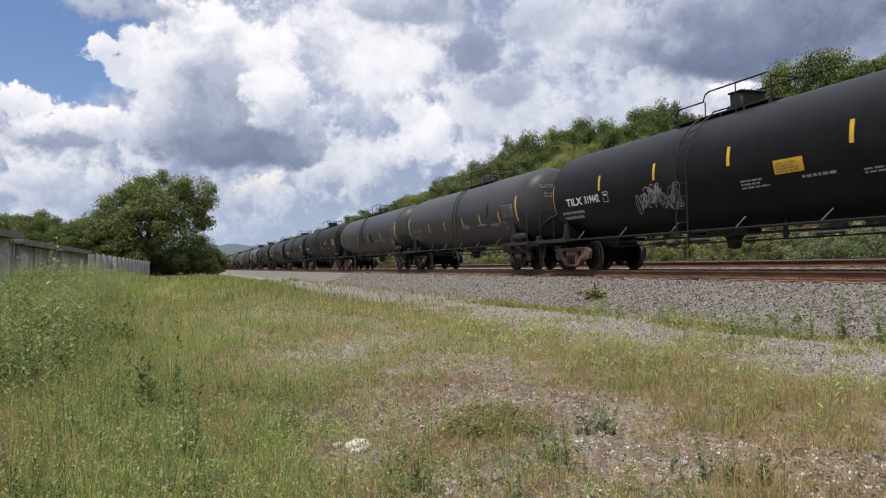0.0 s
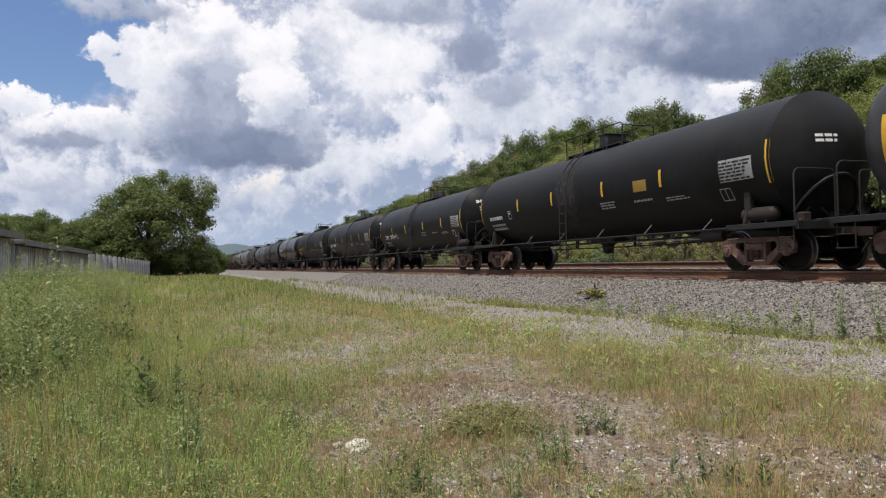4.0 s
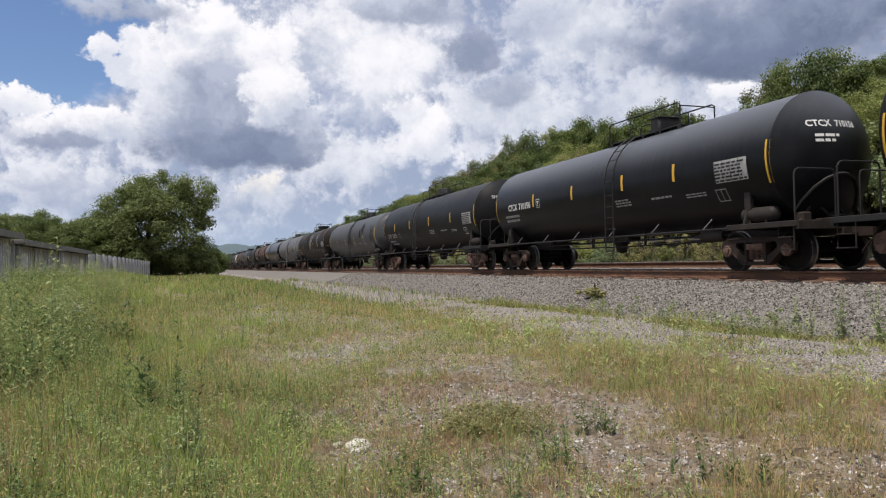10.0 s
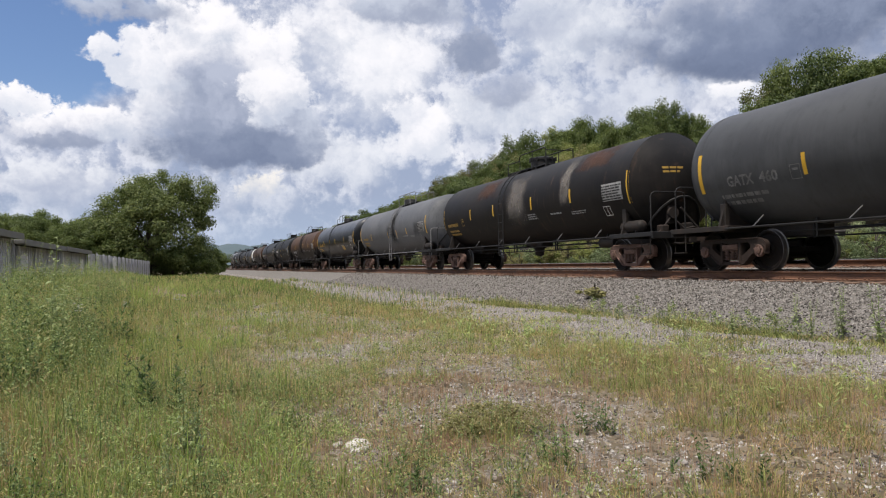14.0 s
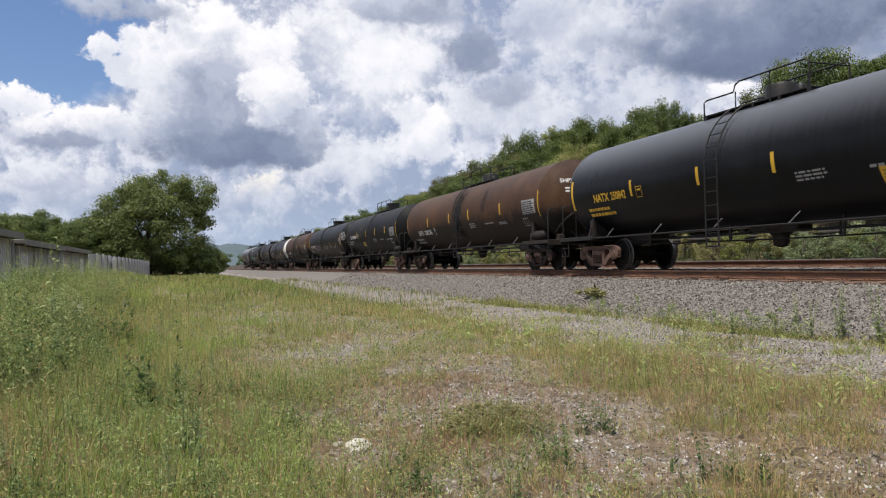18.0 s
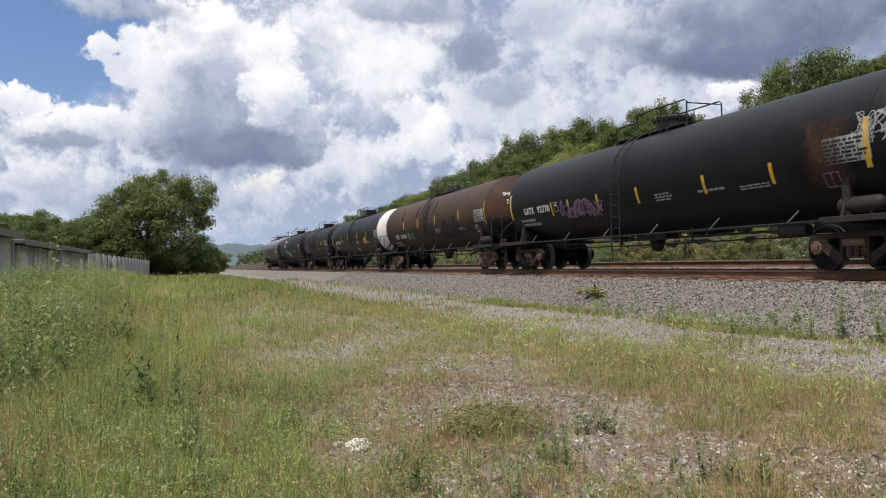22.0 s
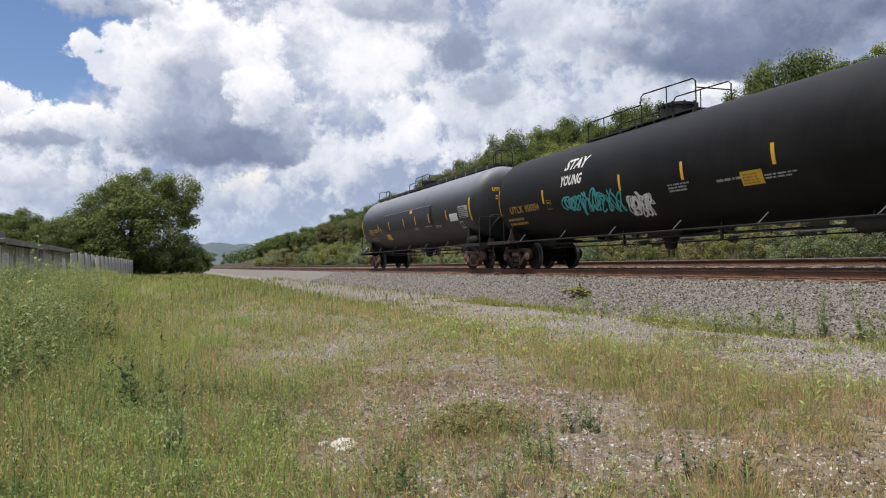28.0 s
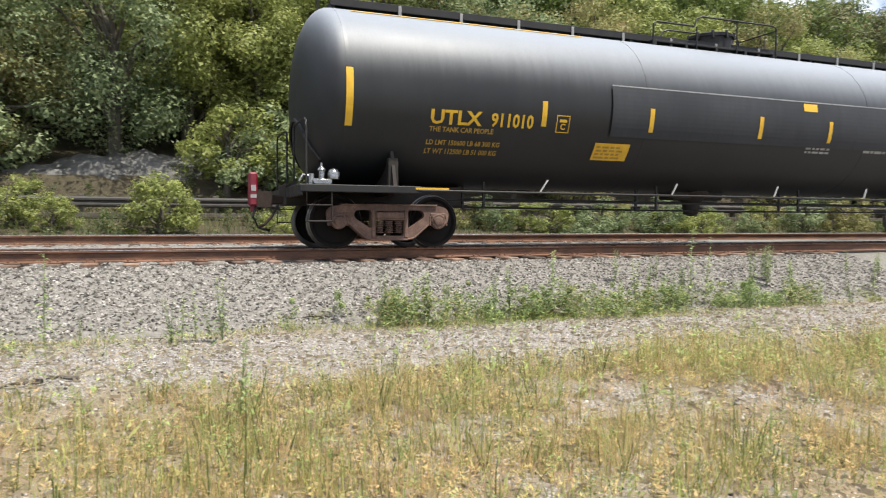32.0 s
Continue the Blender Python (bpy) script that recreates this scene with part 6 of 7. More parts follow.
def tree_parts(seed, h, spread_r, base, leaves, leaf, clumps=46, droop=0.0):
    """A trunk with limbs and a ragged crown; meshes for copies."""
    r = np.random.default_rng(seed)
    mid, half = (h + base) / 2, (h - base) / 2
    cs, rs = [], []
    for i in range(clumps):
        d = r.normal(size=3)
        d /= np.linalg.norm(d)
        q = r.uniform(0.45, 1.0)
        lop = 1.0 + 0.22 * math.sin(3 * math.atan2(d[1], d[0]) + seed) + 0.12 * math.sin(7 * d[2] + seed)
        cs.append((d[0] * spread_r * q * lop, d[1] * spread_r * q * lop, mid + d[2] * half * q * 0.95 - droop * q * abs(d[0])))
        rs.append(spread_r * r.uniform(0.16, 0.36))
    cs, rs = np.array(cs), np.array(rs)
    g = Geo()
    lean = r.normal(0, 0.03 * h, 2)
    spine = [(lean[0] * t * t, lean[1] * t * t, h * 0.82 * t) for t in (0, 0.08, 0.25, 0.45, 0.65, 0.85, 1.0)]
    r0 = 0.022 * h + 0.05
    g.tube([(0, 0, -0.4)] + spine, r0 * 1.25, 9, 0.02)
    for i in r.choice(len(cs), min(16, len(cs)), replace=False):
        c = cs[i]
        z0 = max(base * 0.6, min(c[2] - 0.25 * h, 0.75 * h)) * 0.95
        t = z0 / (h * 0.82)
        a = np.array([lean[0] * t * t, lean[1] * t * t, z0])
        m = (a + c) / 2 + np.array([0, 0, 0.06 * h]) + r.normal(0, 0.1, 3)
        g.tube([tuple(a), tuple((a + m) / 2 + r.normal(0, 0.05, 3)), tuple(m), tuple(c)], r0 * 0.4, 6, 0.015)
    v, f = leaf_cloud(cs, rs, leaves, leaf, seed + 3)
    over = v[:, 2].max() / h
    v[:, 2] = np.where(v[:, 2] > 0, v[:, 2] / over, v[:, 2])
    return g, v, f


def make_tree(name, seed, h, w, base, leaves, leaf, mat, label, category="tree", clumps=46, group="trees of the hillside"):
    g, v, f = tree_parts(seed, h, w, base, leaves, leaf, clumps)
    tree = tagged(new(name), label, category, group)
    part("trunk", g.mesh("trunk", M_BARK, True), tree, "dark bark trunk with limbs")
    part("crown", fast_mesh("crown", v, [f], mat), tree, "leafy crown")
    return tree


def stand(tree, x, y, z=None, turn=0.0, size=1.0, tall=1.0):
    tree.matrix_basis = pose(x, y, float(height(x, y)) - 0.1 if z is None else z, 0, 0, turn) @ Matrix.Diagonal((size, size, size * tall, 1))


def plant(tree, x, y, turn, size, tall=1.0):
    ob = copy_thing(tree, Matrix())
    stand(ob, x, y, None, turn, size, tall)
    return ob


wr = random.Random(11)
NEAR = [
    make_tree("tree", 21, 8.0, 3.1, 0.2, 28000, 0.105, L_TREE, "broad-leaved tree, dark green, on the wooded bank", clumps=70),
    make_tree("tree", 22, 8.0, 2.8, 0.0, 28000, 0.105, L_LIGHT, "yellow-green leafy tree on the wooded bank", clumps=70),
    make_tree("tree", 23, 8.0, 3.3, 0.1, 28000, 0.105, L_GREY, "grey-green tree with hanging sprays of leaves", clumps=80),
    make_tree("tree", 24, 8.0, 2.7, 0.0, 20000, 0.10, L_OLIVE, "thin olive-brown tree at the wood's edge", clumps=60),
]
FARS = [
    make_tree("tree", 31, 8.0, 3.4, 0.7, 34000, 0.16, L_TREE, "dark green round-crowned tree on the hill", clumps=95),
    make_tree("tree", 32, 8.0, 3.2, 0.5, 34000, 0.16, L_MIX, "lighter green tree on the hill", clumps=95),
    make_tree("tree", 33, 8.0, 3.0, 0.4, 22000, 0.15, L_DARKOLIVE, "olive, half-bare tree on the hill", clumps=80),
    make_tree("tree", 34, 8.0, 3.1, 0.4, 34000, 0.16, L_LIGHT, "yellow-green tree on the hill", clumps=95),
]
for i, tr in enumerate(NEAR + FARS):
    stand(tr, 60 + 5 * i, -75 - 4 * i, None, 40 * i, 1.0)


# shrubs between the second track and the road
SHRUBS = [
    make_tree("shrub", 41, 2.0, 1.2, 0.0, 4500, 0.085, L_LIGHT, "light green leafy shrub beside the track", "shrub", 30, "shrubs by the track"),
    make_tree("shrub", 42, 2.0, 1.3, 0.0, 4500, 0.085, L_GREY, "grey-green shrub beside the track", "shrub", 30, "shrubs by the track"),
    make_tree("shrub", 43, 2.0, 1.1, 0.0, 3600, 0.08, L_OLIVE, "olive weedy shrub beside the track", "shrub", 26, "shrubs by the track"),
]
for i, tr in enumerate(SHRUBS):
    stand(tr, 21.6, (-0.3, -17.0, 22.0)[i], None, 70 * i, (1.0, 0.8, 0.9)[i])


def skyline(y):
    """How steeply the wood's top stands over the eye, across the track, along y (tangent)."""
    return float(np.interp(y, [-70, -48, -34, -20, -8, 6, 14, 18, 22.7, 24.6, 26.2, 29.1, 29.8, 31, 33.3, 35.7, 36.4, 39.8, 40.7, 41.6, 44.4, 50.3, 53.9, 56.3, 61.8, 64.1, 79, 99, 120, 165, 260],
                           [0.42, 0.43, 0.44, 0.50, 0.52, 0.46, 0.37, 0.34, 0.306, 0.314, 0.333, 0.334, 0.30, 0.26, 0.27, 0.29, 0.33, 0.345, 0.29, 0.315, 0.35, 0.375, 0.335, 0.385, 0.395, 0.362, 0.345, 0.345, 0.33, 0.333, 0.334]))


def wood_row(kinds, x0, x1, y0, y1, gap, share, jitter=0.10):
    """Trees along the line whose tops reach a share of the skyline."""
    y = y0
    while y < y1:
        x = wr.uniform(x0, x1)
        top = EYE[2] + x * skyline(y * 28 / x) * share * wr.uniform(1 - jitter, 1 + jitter * 0.35)
        g = float(height(x, y))
        hgt = max(top - g, 2.2)
        k = wr.choices(range(len(kinds)), [5, 3, 1.5, 0.5] if kinds is FARS else [1.5, 4, 4, 1] if y < 4 else [1, 3, 3, 4])[0]
        size = hgt / 8.0
        wide = min(max(size, 0.55), 1.25)
        plant(kinds[k], x, y, wr.uniform(0, 360), wide, size / wide)
        y += gap * wr.uniform(0.7, 1.3)


wood_row(NEAR, 26.8, 29.3, -50, 62, 3.0, 0.86, 0.14)
y = -48.0
while y < 62:
    if not -2.2 < y < 4.0:
        plant(wr.choices(SHRUBS, [3, 3, 1])[0], wr.uniform(25.3, 27.2), y, wr.uniform(0, 360), wr.uniform(1.2, 2.1))
    y += wr.uniform(0.7, 1.6)
wood_row(FARS, 31, 35, -56, 62, 3.8, 0.95)
wood_row(FARS, 37, 44, -75, 120, 4.6, 0.98, 0.18)
wood_row(FARS, 25.5, 30, 60, 235, 4.8, 0.9)
wood_row(FARS, 31, 36, 60, 150, 5.0, 0.98)
wood_row(FARS, 48, 62, -75, 200, 9.0, 1.0)
# single crowns that stand over the ridge
for x, y, wide, k in ((30, 38.3, 0.52, 0), (30, 36.2, 0.4, 1), (31, 56.5, 0.62, 0), (31, 60.5, 0.6, 0), (30, 28.2, 0.55, 0), (30, 26.0, 0.6, 0), (31, 24.2, 0.6, 1), (31, 49.5, 0.75, 1), (31, 46.0, 0.7, 1), (30, 43.2, 0.6, 1), (29, 34.0, 0.45, 1), (32, 70.0, 0.7, 2), (32, 80.0, 0.8, 2)):
    g = float(height(x, y * x / 28))
    plant(FARS[k], x, y * x / 28, wr.uniform(0, 360), wide, (EYE[2] + x * skyline(y) * 1.07 - g) / 8.0 / wide)

# the dark conifer on the hill
con = tagged(new("conifer"), "dark spruce on the hillside", "conifer")
cg, cv, cf = Geo(), [], []
cg.tube([(0, 0, -0.4), (0, 0, 4), (0, 0, 9.4)], 0.16, 8, 0.02)
rows = []
for k in range(120):
    t = k / 120
    a = k * 2.4
    rr = (1 - t) ** 0.9 * 2.1 + 0.12
    for q in (0.45, 0.75, 1.0):
        rows.append((rr * q * math.cos(a), rr * q * math.sin(a), 1.0 + 8.3 * t - 0.28 * rr * q))
cc = np.array(rows)
cv, cf = leaf_cloud(cc, np.full(len(cc), 0.32), 9000, 0.17, 5, 0.5, 0.2)
part("trunk", cg.mesh("trunk", M_BARK, True), con, "straight dark trunk")
part("crown", fast_mesh("crown", cv, [cf], leaf_material("spruce_needles", (0.012, 0.026, 0.014), (0.035, 0.06, 0.03))), con, "tapering needle crown")
stand(con, 36, -47, None, 0, 1.0, 1.0)

y = -42.0
while y < 190:
    near = y < 60
    x = wr.uniform(20.6, 23.2) if near else wr.uniform(20.6, 25.5)
    if not (-2.5 < y < 2.4):
        plant(wr.choice(SHRUBS), x, y, wr.uniform(0, 360), wr.uniform(0.4, 0.85) if near else wr.uniform(0.8, 2.0))
    y += wr.uniform(0.5, 1.3) if near else wr.uniform(1.8, 4.0)

# the great tree and the wood's end on the field's far side
def dome_tree():
    """A broad crown that peaks off its middle and slopes to a shoulder, on a short stout trunk."""
    r = np.random.default_rng(51)
    cs, rs = [], []
    while len(cs) < 430:
        u, w = r.uniform(-1, 1), r.uniform(-1, 1)
        q = r.random() ** (0.35 if len(cs) % 2 else 1.15)
        if u * u + w * w > 1:
            continue
        top = 13.2 * (1 - 0.46 * ((u - 0.3) / 1.3) ** 2) * math.sqrt(1 - 0.55 * w * w) * (1 + 0.05 * math.sin(9 * u + 4 * w))
        cs.append((u * 7.7, w * 6.6, -0.1 + (top - 0.7) * q))
        rs.append(r.uniform(0.7, 1.7))
    cs, rs = np.array(cs), np.array(rs)
    g = Geo().tube([(0, 0, -0.5), (0.1, 0, 1.5), (0.0, 0.2, 4.0), (0.5, 0.1, 8.0), (1.0, 0, 11.0)], 0.55, 10, 0.06)
    for k in range(0, 430, 24):
        a = np.array([0.1, 0.1, min(max(cs[k][2] * 0.45, 1.2), 7.0)])
        m = (a + cs[k]) / 2 + np.array([0, 0, 0.5])
        g.tube([tuple(a), tuple(m), tuple(cs[k])], 0.2, 6, 0.02)
    v, f = leaf_cloud(cs, rs, 115000, 0.22, 54, 0.72, 0.6, 0.42)
    tree = tagged(new("field_tree"), "great round dark green tree at the end of the field", "tree")
    part("trunk", g.mesh("trunk", M_BARK, True), tree, "stout dark trunk with limbs")
    part("crown", fast_mesh("crown", v, [f], L_FIELD), tree, "dense leafy crown")
    return tree


big = dome_tree()
stand(big, -4.6, 100, None, 5, 1.06, 1.0)
for x, y, s, k in ((-1.6, 97, 0.45, 0), (-10.5, 100, 0.75, 1), (-9.2, 94, 0.5, 0), (1.4, 97, 0.38, 1), (2.6, 98, 0.3, 0), (4.0, 118, 0.55, 0), (5.2, 130, 0.5, 1), (5.5, 150, 0.6, 0)):
    plant(FARS[k], x, y, wr.uniform(0, 360), s * 1.25, 0.8)
for i in range(40):
    x = -10.5 - i * 1.3 - wr.uniform(0, 1.2)
    plant(FARS[i % 2], x, 104 + wr.uniform(-4, 26), wr.uniform(0, 360), wr.uniform(0.9, 1.2), 0.95)

for i in range(16):
    plant(FARS[i % 2], -9.0 - i * 1.0, 99 + wr.uniform(-4, 6), wr.uniform(0, 360), wr.uniform(0.8, 1.1), 0.95)

# far hill and woods beyond the line
hill_x, hill_y = np.linspace(-500, 700, 70), np.linspace(900, 1700, 30)


def far_hill(x, y):
    return 46 * np.exp(-(((x - 75) / 150) ** 2 + ((y - 1350) / 330) ** 2)) + 26 * np.exp(-(((x + 190) / 170) ** 2 + ((y - 1300) / 300) ** 2)) + 7 * np.sin(x * 0.06) * np.sin(y * 0.03) - 8


tagged(new("distant_hill", grid_sheet("distant_hill", hill_x, hill_y, M_FAR, far_hill)), "wooded hill far down the line, haze mixed into its colour", "hill", kind="structure")
cc = np.stack([rng.uniform(-60, 60, 700), rng.uniform(260, 520, 700), np.zeros(700)], -1)
cc[:, 2] = 3.0 + rng.uniform(0, 4.5, 700)
cc = cc[(cc[:, 0] < 2) | (cc[:, 0] > 32)]
v, f = leaf_cloud(cc, rng.uniform(2.0, 4.2, len(cc)), 26000, 1.1, 77)
tagged(new("far_woods", fast_mesh("far_woods", v, [f], L_FAR)), "far belt of green woods along the line", "woods", kind="stuff")




# ================= grass and herbs =================
def lump(x, y, f, k):
    return np.sin(x * f + 1.3 * np.sin(y * f * 0.8 + k)) * np.sin(y * f * 0.9 + 1.1 * np.sin(x * f * 0.7 + 2 * k))


def grass_cover(x, y):
    """How thickly grass grows at x, y: 0 on bare stones, 1 in the meadow."""
    edge = x + 0.5 * lump(x, y, 0.8, 1.0)
    meadow = np.clip((2.4 - edge) / 2.5, 0, 1) * np.clip(0.85 + 0.35 * lump(x, y, 2.3, 0.7) + 0.3 * lump(x, y, 6.1, 0.2) + 0.06 * (y - 5), 0.25, 1)
    patchy = np.clip(0.46 + 0.50 * lump(x, y, 1.1, 0.4) + 0.42 * lump(x, y, 2.9, 2.0) + 0.34 * lump(x, y, 7.3, 1.0) + 0.32 * np.clip((0.5 - y) / 2.0, 0, 1), 0.02, 1) * np.clip((6.6 - edge) / 0.8, 0, 1)
    band = np.clip(1.3 - np.abs(x - 5.2 + 0.05 * (y - 6)) / 0.9, 0, 1) * np.clip((y - 3.4) / 1.5, 0, 1) * 0.9
    strip = np.clip(1.2 - np.abs(edge - 9.05) / 0.45, 0, 1) * np.clip(0.7 + 0.6 * lump(x, y, 0.9, 3.0), 0, 1)
    bald = np.clip(1.3 - ((x - 2.5) / 1.5) ** 2 - ((y - 6.5) / 1.1) ** 2, 0, 1) + 0.5 * np.clip(1 - ((x - 3.3) / 1.2) ** 2 - ((y - 4.0) / 0.8) ** 2, 0, 1)
    lane = np.clip(0.15 + 0.75 * lump(x, y, 1.5, 5.0) + 0.3 * lump(x, y, 3.7, 1.0), 0, 0.4) * (x < 8.9) * (x > 6) * (y > 1.5)
    far = np.clip((y - 11) / 10, 0, 1) * np.clip((6.2 - edge) / 1.0, 0, 1)
    return np.clip(np.maximum(np.maximum(np.maximum(np.maximum(meadow, patchy), lane), band), np.maximum(strip, far * 0.9)) - 0.8 * bald + 0.03, 0, 1)


def dryness(x, y):
    """1 where the grass has turned yellow, 0 where it is fresh."""
    zone = np.clip(1 - np.abs(x - 3.6) / 2.6, 0, 1) * 0.5
    return np.clip(0.04 + zone * 0.68 + 0.30 * lump(x, y, 1.7, 4.0) + 0.18 * lump(x, y, 4.3, 1.0) - 0.25 * (x > 8.3) + 0.16 * np.clip((2.5 - y) / 2.0, 0, 1), 0, 1)


def blades(name, pts, tall, wide, mat, label, seed, bend=0.8, lean_from=None, z_of=height):
    """Grass blades of two joints and a tip, bowing outwards from their tuft."""
    r = np.random.default_rng(seed)
    n = len(pts)
    a = r.uniform(0, 2 * math.pi, n)
    way = np.stack([np.cos(a), np.sin(a)], -1)
    if lean_from is not None:
        off = pts - lean_from
        way = way * 0.5 + off / (np.linalg.norm(off, axis=1, keepdims=True) + 0.01)
        way /= np.linalg.norm(way, axis=1, keepdims=True) + 1e-6
    lean = way * (r.random(n) ** 1.2 * bend * tall)[:, None]
    b = r.uniform(0, 2 * math.pi, n)
    wide = wide * np.maximum(1.0, np.hypot(pts[:, 0], pts[:, 1]) / 12.0)
    side = np.stack([np.cos(b), np.sin(b), np.zeros(n)], -1) * (wide / 2)[:, None]
    base = np.concatenate([pts, (z_of(pts[:, 0], pts[:, 1]) - 0.01)[:, None]], 1)
    mid = base + np.concatenate([lean * 0.35, (tall * 0.6)[:, None]], 1)
    drop = 0.45 * np.linalg.norm(lean, axis=1) / np.maximum(tall, 0.01)
    tip = base + np.concatenate([lean, (tall * (1 - drop))[:, None]], 1)
    v = np.stack([base - side, base + side, mid + side * 0.8, mid - side * 0.8, tip], 1).reshape(-1, 3)
    o = np.arange(n)[:, None] * 5
    ob = new(name, fast_mesh(name, v, [o + np.array([0, 1, 2, 3]), o + np.array([3, 2, 4])], mat))
    return tagged(ob, label, "grass", kind="stuff")


def turf(name, pts, h0, h1, mat, label, seed):
    """Short close grass: one three-cornered blade at each place."""
    r = np.random.default_rng(seed)
    n = len(pts)
    a, b = r.uniform(0, 6.283, n), r.uniform(0, 6.283, n)
    h = r.uniform(h0, h1, n)
    w = r.uniform(0.0022, 0.0052, n) * np.maximum(1.0, np.hypot(pts[:, 0], pts[:, 1]) / 6.0)
    lean = r.uniform(0.3, 1.5, n) * h
    side = np.stack([np.cos(b) * w, np.sin(b) * w, np.zeros(n)], -1)
    base = np.concatenate([pts, (height(pts[:, 0], pts[:, 1]) - 0.005)[:, None]], 1)
    tip = base + np.stack([np.cos(a) * lean, np.sin(a) * lean, h], -1)
    v = np.stack([base - side, base + side, tip], 1).reshape(-1, 3)
    tagged(new(name, fast_mesh(name, v, [np.arange(3 * n).reshape(-1, 3)], mat)), label, "grass", kind="stuff")


def sown(n, x0, x1, y0, y1, power=1.0, sharp=1.0):
    p = spread(n, x0, x1, y0, y1, power)
    p = p[rng.random(n) < grass_cover(p[:, 0], p[:, 1]) ** sharp]
    return p[np.hypot(p[:, 0] - 1.06, (p[:, 1] - 4.85) * 0.8) > 0.3]


def tufts(name, centres, each, radius, h0, h1, w0, w1, mat, label, seed, bend=0.9):
    """Each centre bears a tuft whose blades share its vigour."""
    r = np.random.default_rng(seed)
    k = np.repeat(np.arange(len(centres)), r.integers(each // 2, each + each // 2, len(centres)))
    far = np.maximum(1.0, np.hypot(centres[:, 0], centres[:, 1]) / 14.0)
    pts = centres[k] + r.normal(0, radius, (len(k), 2)) * far[k][:, None]
    vigour = (h0 + (h1 - h0) * r.random(len(centres)) ** 1.5) * (0.6 + 0.4 * grass_cover(centres[:, 0], centres[:, 1]))
    blades(name, pts, vigour[k] * r.uniform(0.45, 1.1, len(k)), r.uniform(w0, w1, len(k)), mat, label, seed, bend, centres[k])


def parted(p, wet=True):
    d = dryness(p[:, 0], p[:, 1]) > rng.random(len(p))
    return p[~d], p[d]


short = np.concatenate([sown(60000, -9, 2.4, -9, 3.0, 0.8), sown(60000, -2.5, 4.6, 2.2, 5.2, 1.0, 1.3), sown(140000, -5, 8.8, 2.2, 9.0, 1.0, 1.3), sown(80000, -8, 8.8, 9.0, 24.0, 1.5), sown(90000, 1.6, 9.5, -12, 2.6, 1.0, 1.2), sown(26000, 8.4, 9.6, 2.0, 24.0, 1.2)])
fresh, dried = parted(short)
lush = fresh[:, 0] < 0.9 + 0.8 * lump(fresh[:, 0], fresh[:, 1], 1.0, 0.3)
turf("lush_turf", fresh[lush], 0.03, 0.12, L_LUSH, "short lush green turf of the meadow", 13)
fresh = fresh[~lush]
turf("short_turf", fresh, 0.02, 0.09, L_GRASS, "short green turf over stony soil", 11)
turf("dry_turf", dried, 0.02, 0.09, L_DRY, "short straw-coloured turf", 12)
centres = np.concatenate([sown(4200, -4.5, 8.8, 2.3, 9.0), sown(3400, -6, 8.8, 9.0, 22.0, 1.3), sown(3600, 1.6, 6.8, -12, 2.6), sown(1500, 8.5, 9.6, -12, 22.0)])
fresh, dried = parted(centres)
tufts("meadow_grass", fresh, 15, 0.05, 0.10, 0.34, 0.003, 0.007, L_GRASS, "tufted green meadow grass", 1)
tufts("dry_grass", dried, 15, 0.05, 0.10, 0.38, 0.0025, 0.005, L_DRY, "yellowing dry grass tufts among the green", 2, 0.6)
bunch = sown(900, 2.6, 6.9, -12, 2.4)
fresh, dried = parted(bunch)
tufts("bunch_grass", fresh, 14, 0.06, 0.2, 0.6, 0.004, 0.008, L_GRASS, "taller green bunch grass beside the lane", 31, 0.8)
tufts("straw_grass", dried, 14, 0.06, 0.2, 0.5, 0.003, 0.006, L_DRY, "taller straw-yellow bunch grass", 32, 0.6)
lone = np.concatenate([spread(420, 2.0, 8.6, -10.5, 3.0), spread(420, 1.5, 8.6, 3.0, 14.0, 1.2)])
tufts("lane_grass", lone, 6, 0.03, 0.10, 0.42, 0.004, 0.008, L_TALL, "lone green grass stems in the gravel", 3, 0.7)
rust = np.concatenate([spread(1200, 0.2, 6.0, 2.6, 8.0), spread(1100, -3.0, 0.6, 2.6, 9.0), spread(320, 2.0, 6.0, -8.0, 2.5), np.stack([1.75 + rng.normal(0, 0.22, 60), 4.75 + rng.normal(0, 0.18, 60)], -1)])
tufts("reddish_grass", rust, 12, 0.06, 0.10, 0.30, 0.0025, 0.005, L_RUSTY, "reddish-brown dead stems in the grass", 7, 0.5)
tufts("left_meadow", np.concatenate([sown(2200, -9.0, 1.2, 3.8, 13.0, 1.2), sown(2600, -16.0, 3.0, 12.0, 45.0, 1.5)]), 14, 0.08, 0.15, 0.48, 0.004, 0.008, L_LUSH, "taller green grass of the meadow", 4)
tufts("tall_meadow", np.concatenate([sown(700, -10.0, -0.8, 5.5, 14.0, 1.2), sown(1000, -20, -1.5, 12, 45, 1.4)]), 14, 0.12, 0.25, 0.6, 0.004, 0.008, L_LUSH, "tall pale-green grass of the meadow", 5, 0.6)
far_p = np.concatenate([sown(30000, -34, 6.5, 40, 110, 1.4), sown(16000, 0, 9.3, 20, 70, 1.3)])
blades("far_grass", far_p, rng.uniform(0.12, 0.42, len(far_p)), rng.uniform(0.004, 0.008, len(far_p)), L_LUSH, "far meadow grass", 6, 1.0)
verge = np.concatenate([spread(14000, 19.6, 25.0, -40, 60, 1.1), spread(7000, 19.6, 25.0, 60, 170, 1.2)])
blades("verge_grass", verge, rng.uniform(0.2, 0.7, len(verge)), rng.uniform(0.008, 0.014, len(verge)), L_VERGE, "rough grass and weeds between track and road", 8, 1.0)


